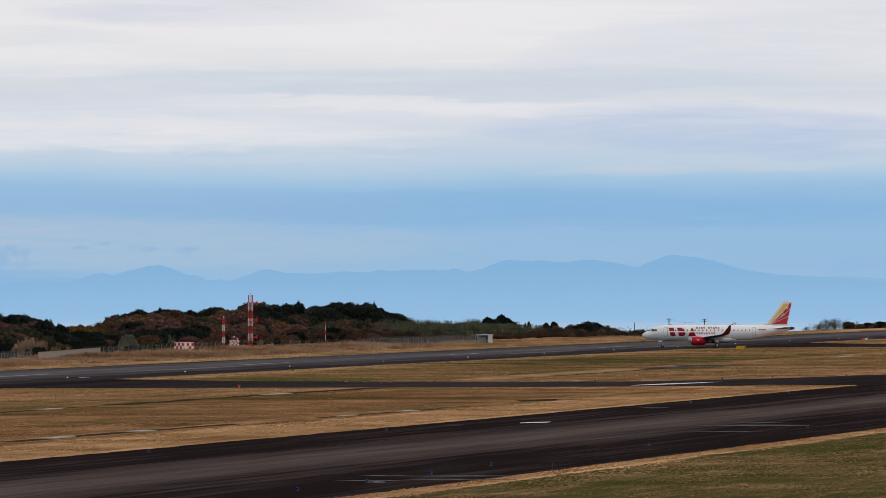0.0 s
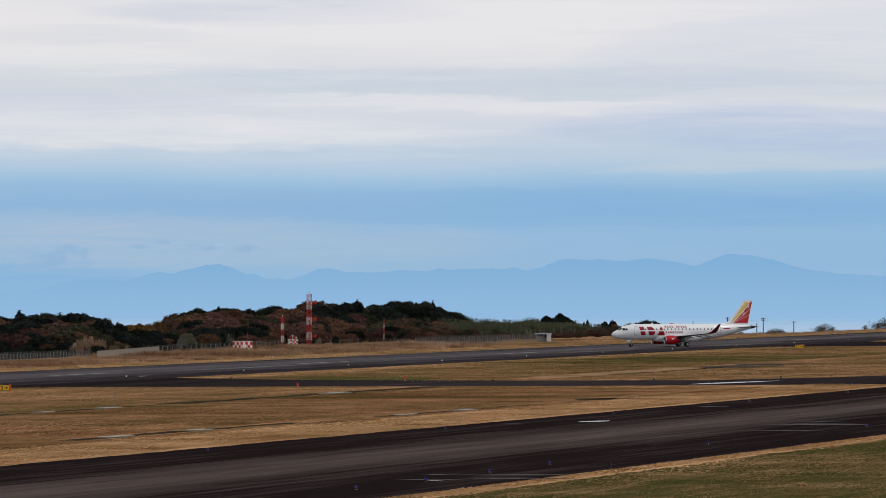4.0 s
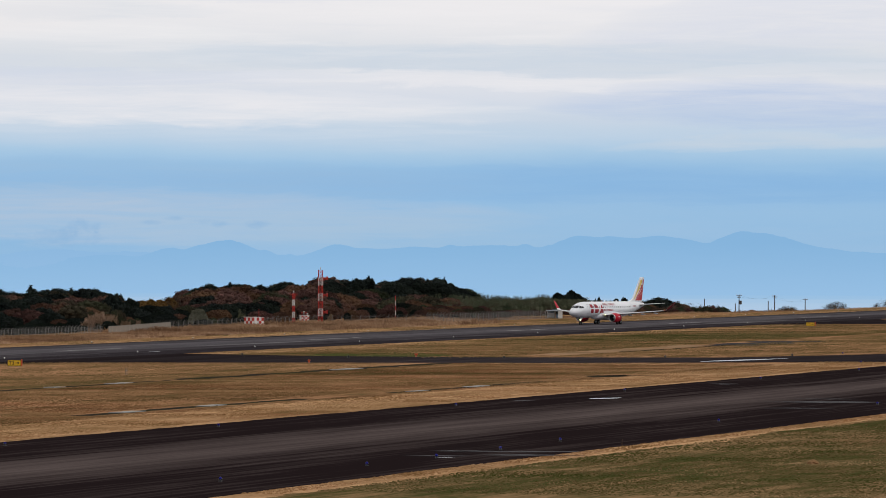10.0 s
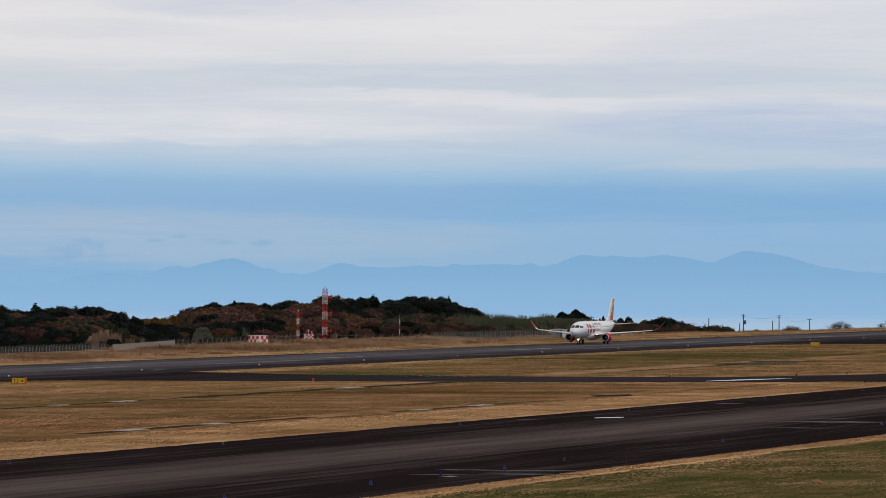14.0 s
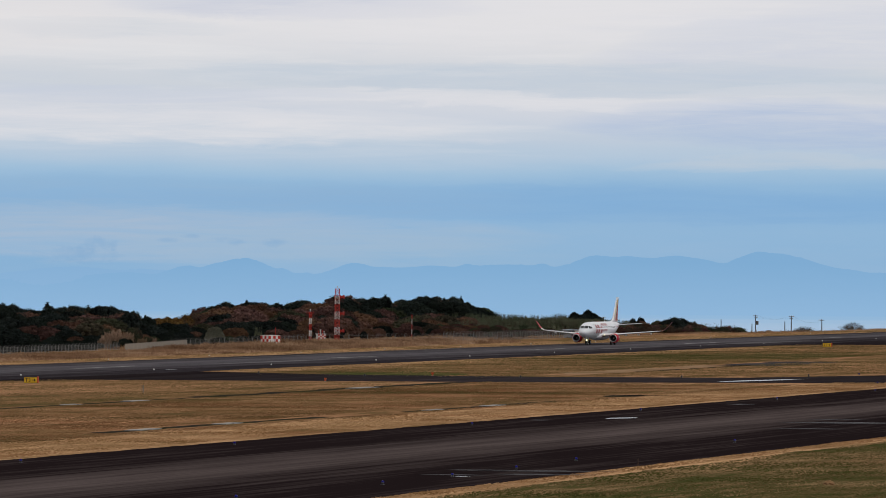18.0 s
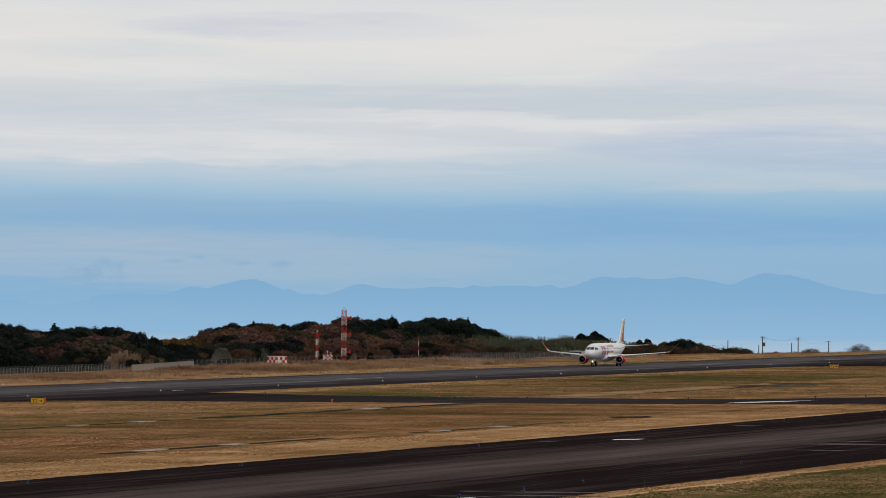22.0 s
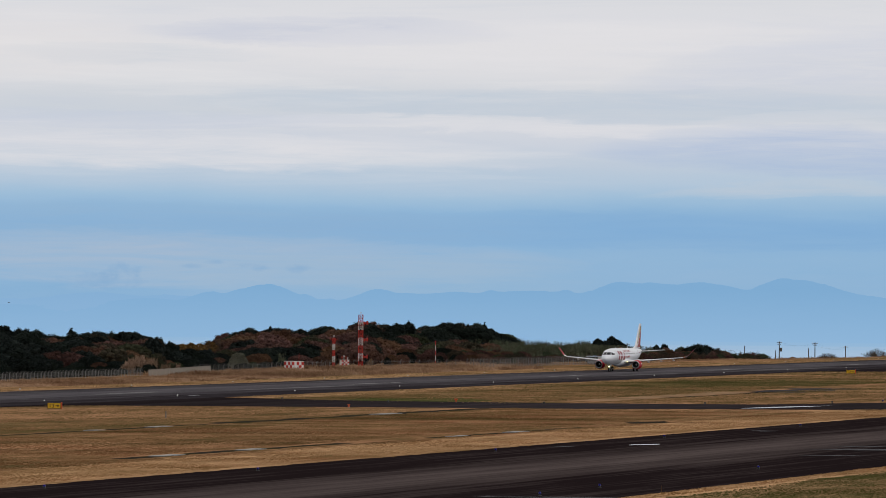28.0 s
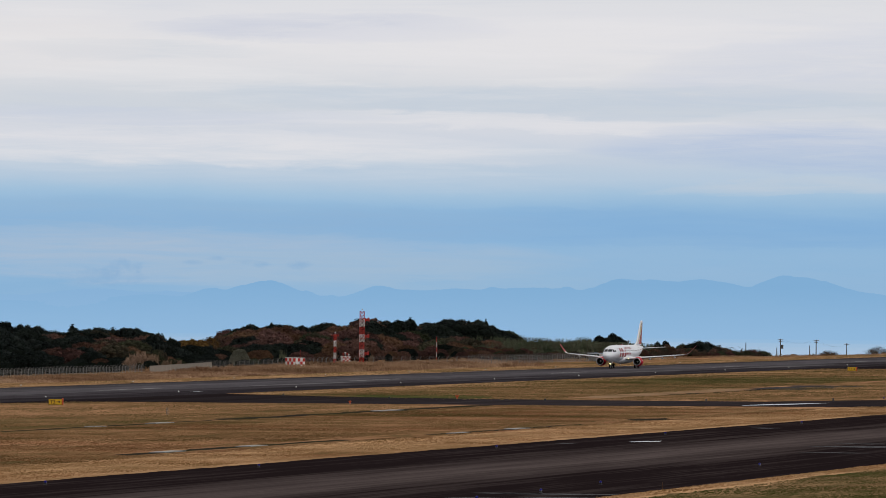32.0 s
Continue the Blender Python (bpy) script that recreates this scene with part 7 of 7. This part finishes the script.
def tuft_field(name, seed, spots, count, height, width, label, mat="tuft"):
    """Low ragged tufts of mown grass, each a small upright fan; one object, uncountable."""
    rng = random.Random(seed)
    verts, faces = [], []
    area = [(q[1] - q[0]) * (q[3] - q[2]) for q in spots]
    for _ in range(count):
        a0, a1, b0, b1 = rng.choices(spots, area)[0]
        a, b = rng.uniform(a0, a1), rng.uniform(b0, b1)
        if mat == "band_tuft":
            # a strip of greener growth that lies slantwise between runway and link, thinning out on both sides
            w = abs(a + 2.69 * (b - 245) - 1114) / 62 + 0.5 * noise.noise((a * 0.02, b * 0.09, 3.0)) + 0.4 * noise.noise((a * 0.09, b * 0.3, 5.0))
            if w > rng.uniform(0.75, 1.25) and rng.random() > 0.12 or b > 240 and a < 1055 and rng.random() > 0.3:
                continue
        if 740 < a < 782 and 177 < b < 182.5 and ((a - 754) / 10) ** 2 + ((b - 179.9) / 2.4) ** 2 < rng.uniform(0.5, 1.1):
            continue
        h = height * rng.uniform(0.4, 1.3) * (0.75 + 0.7 * noise.noise((a * 0.08, b * 0.15, seed)))
        w = width * rng.uniform(0.5, 1.5)
        ang = rng.uniform(-1.0, 1.0) + 1.57 + radians(90 - THETA)
        dx, dy = math.cos(ang) * w, math.sin(ang) * w
        lean = rng.uniform(1.0, 2.8) * h
        k = len(verts)
        for u, v in ((-1, 0), (-0.5, 0.8), (-0.1, 0.4), (0.3, 1.0), (1, 0)):
            verts.append((a + dx * u + lean * v, b + dy * u, h * v + ground_z(a, b)))
        faces.append(tuple(range(k, k + 5)))
    thing(name, FIELD, label, "grass", kind="stuff", data=raw_mesh(name, verts, faces, M[mat]))


tuft_field("grass_tuft", 23, [(380, 900, 111.8, 114.3)], 9000, 0.08, 0.1, "ragged dry grass along the taxiway edges", "straw_tuft")
tuft_field("grass_tuft", 27, [(400, 868, 164, 177)], 46000, 0.06, 0.085, "pale mown straw beside the taxiway", "straw_tuft")
tuft_field("grass_tuft", 24, [(385, 720, 55, 111)], 120000, 0.075, 0.09, "short dry and green tufts in the lawn", "lawn_tuft")
tuft_field("grass_tuft", 25, [(470, 553, 177, 220), (553, 830, 177, 179.6), (553, 830, 183.4, 219.6)], 108000, 0.062, 0.075, "low mown tufts of straw-coloured grass")
tuft_field("grass_tuft", 29, [(560, 820, 223.4, 276), (690, 840, 178, 219.6)], 72000, 0.062, 0.075, "low mown tufts of olive and straw-coloured grass", "olive_tuft")
tuft_field("grass_tuft", 26, [(895, 1320, 200, 222), (1012, 1345, 164, 200), (940, 1012, 186, 200), (895, 1320, 229, 277), (700, 1700, 319.5, 332)], 150000, 0.065, 0.12, "low mown tufts beside the runway", "olive_tuft")
tuft_field("grass_tuft", 28, [(1000, 1260, 229, 274), (870, 1000, 228, 262), (1010, 1130, 206, 221)], 90000, 0.075, 0.12, "mottled green and straw tufts beside the runway", "band_tuft")


def make_mound():
    bm = bmesh.new()
    bmesh.ops.create_icosphere(bm, subdivisions=4, radius=1.0)
    for v in bm.verts:
        k = 1 + 0.25 * noise.noise(v.co * 2.3) + 0.1 * noise.noise(v.co * 7)
        v.co = Vector((v.co.x * 0.42 * k, v.co.y * 0.4 * k, max(-0.02, v.co.z * 0.3 * k)))
    thing("earth_mound", at_field(447, 92.0, 0.0), "small mound of cut grass and earth on the lawn", "mound", data=mesh_from("earth_mound", bm, M["tuft"], True))
    bm = bmesh.new()
    rod(bm, (0, 0, 0), (0.06, 0, 0.55), 0.025, 0.012, 6)
    thing("stake", at_field(483.8, 114.6, 0.0), "thin pale stake at the taxiway edge", "stake", data=mesh_from("stake", bm, M["reed"]))
    bm = bmesh.new()
    for x in (-0.25, 0.25):
        rod(bm, (x, 0, 0), (x, 0, 0.85), 0.03, None, 6)
    rod(bm, (-0.25, 0, 0.5), (0.25, 0, 0.5), 0.02, None, 6)
    thing("hydrant_marker", at_field(738, 236.0, 0.0), "pair of thin grey marker posts in the grass", "marker", data=mesh_from("hydrant_marker", bm, M["galvanised"]))


make_mound()


# ---- a small bird that crosses over the field ----
def make_bird():
    t = thing("bird", Matrix(), "small dark bird flying low across the pale sky", "bird")
    bm = bmesh.new()
    rings = [[(x, r * math.cos(q), r * 0.9 * math.sin(q)) for q in [2 * math.pi * i / 10 for i in range(10)]] for x, r in ((0.06, 0.003), (0.05, 0.009), (0.038, 0.013), (0.022, 0.014), (0.0, 0.018), (-0.025, 0.015), (-0.048, 0.004))]
    loft(bm, rings)
    bmesh.ops.recalc_face_normals(bm, faces=bm.faces[:])
    part("body", bm, M["feather"], t, "", True)
    bm = bmesh.new()
    box(bm, (-0.062, 0, 0), (0.045, 0.022, 0.004), None, 0, 0.002)
    part("tail", bm, M["feather"], t)
    wings = []
    for side in (1, -1):
        bm = bmesh.new()
        loft(bm, [[(0.018 - 0.012 * k, side * 0.045 * k, 0.004), (-0.02 - 0.008 * k, side * 0.045 * k, 0.004), (-0.02 - 0.008 * k, side * 0.045 * k, -0.002), (0.018 - 0.012 * k, side * 0.045 * k, -0.003)] for k in (0, 1, 1.8)])
        bmesh.ops.recalc_face_normals(bm, faces=bm.faces[:])
        wings.append((part("wing", bm, M["feather"], t, at=pose(0.015, side * 0.02, 0.008)), side))
    return t, wings


bird, bird_wings = make_bird()


# ---- movement ----
# seconds, place of the main wheels' midpoint in the plan, heading in degrees from +x
TAXI = [
    (0, 57.14, 1342.14, 176.50), (1, 51.74, 1342.40, 179.00), (2, 46.84, 1342.27, 184.30), (3, 42.04, 1341.64, 190.90),
    (4.25, 36.50, 1340.09, 200.69), (5.5, 31.54, 1337.70, 210.50), (6, 29.74, 1336.56, 213.90), (7, 26.34, 1333.93, 221.50),
    (8, 23.54, 1331.14, 228.30), (9, 21.34, 1328.38, 234.60), (10, 19.54, 1325.56, 240.30), (11, 18.04, 1322.66, 245.00),
    (12, 17.04, 1320.29, 249.10), (13, 16.29, 1318.17, 251.90), (14.5, 15.39, 1315.19, 254.30), (15.5, 15.01, 1313.78, 255.15),
    (16.5, 14.74, 1312.77, 255.60), (18, 14.49, 1311.77, 255.78), (19, 14.39, 1311.39, 255.75), (22, 14.32, 1311.12, 255.75),
    (27, 14.29, 1310.98, 255.75), (32, 14.29, 1311.00, 255.75)]


# seconds and place of the bird
FLIGHT = [(24.8, (17.51, 350.0, 19.28)), (25.0, (14.95, 350.0, 19.74)), (25.5, (8.18, 350.0, 20.03)), (27.5, (-22.89, 350.0, 15.41)), (27.8, (-27.00, 350.0, 14.94)), (28.0, (-29.63, 350.0, 14.43))]


def motions():
    walk(plane, [(t, pose(x, y, 0.012, 0, 0, w)) for t, x, y, w in TAXI])
    # distance rolled and turn rate give the wheels' angle and the nose leg's steering
    gone = [0.0]
    for p, q in zip(TAXI, TAXI[1:]):
        gone.append(gone[-1] + math.hypot(q[1] - p[1], q[2] - p[2]))
    times = [p[0] for p in TAXI]
    for w, at, r in rolling:
        rows, t = [], 0.0
        while t < 20.0:
            rows.append((t, Matrix.Translation(at) @ Matrix.Rotation(float(np.interp(t, times, gone)) / r, 4, "Y")))
            t = round(t + 1 / 15, 6)
        rows.append((32.0, rows[-1][1]))
        walk(w, rows)
    steer = []
    for i, (t, x, y, w) in enumerate(TAXI):
        j, k = max(0, i - 1), min(len(TAXI) - 1, i + 1)
        d, dw = gone[k] - gone[j], radians(TAXI[k][3] - TAXI[j][3])
        steer.append((t, pose(11.4, 0, 0, 0, 0, max(-50.0, min(50.0, math.degrees(math.atan2(11.4 * dw, max(d, 0.4))))) if d > 0.4 else 0.0)))
    walk(nose_leg, steer)
    # the bird's flight, straight on at the same pace before and after it crosses
    (t0, p0), (t1, p1) = FLIGHT[0], FLIGHT[-1]
    pace = [(v - u) / (t1 - t0) for u, v in zip(p0, p1)]
    way = [(0.0, [u - w * t0 for u, w in zip(p0, pace)])] + FLIGHT + [(32.0, [u + w * (32 - t1) for u, w in zip(p1, pace)])]
    walk(bird, [(t, pose(*p, 0, 0, 180)) for t, p in way])
    for wing, side in bird_wings:
        beats = [(0.0, 10)] + [(24.6 + 0.1 * i, 30 if i % 2 else -20) for i in range(36)] + [(32.0, 10)]
        walk(wing, [(t, pose(0.015, side * 0.02, 0.008, side * q, 0, 0)) for t, q in beats])


motions()
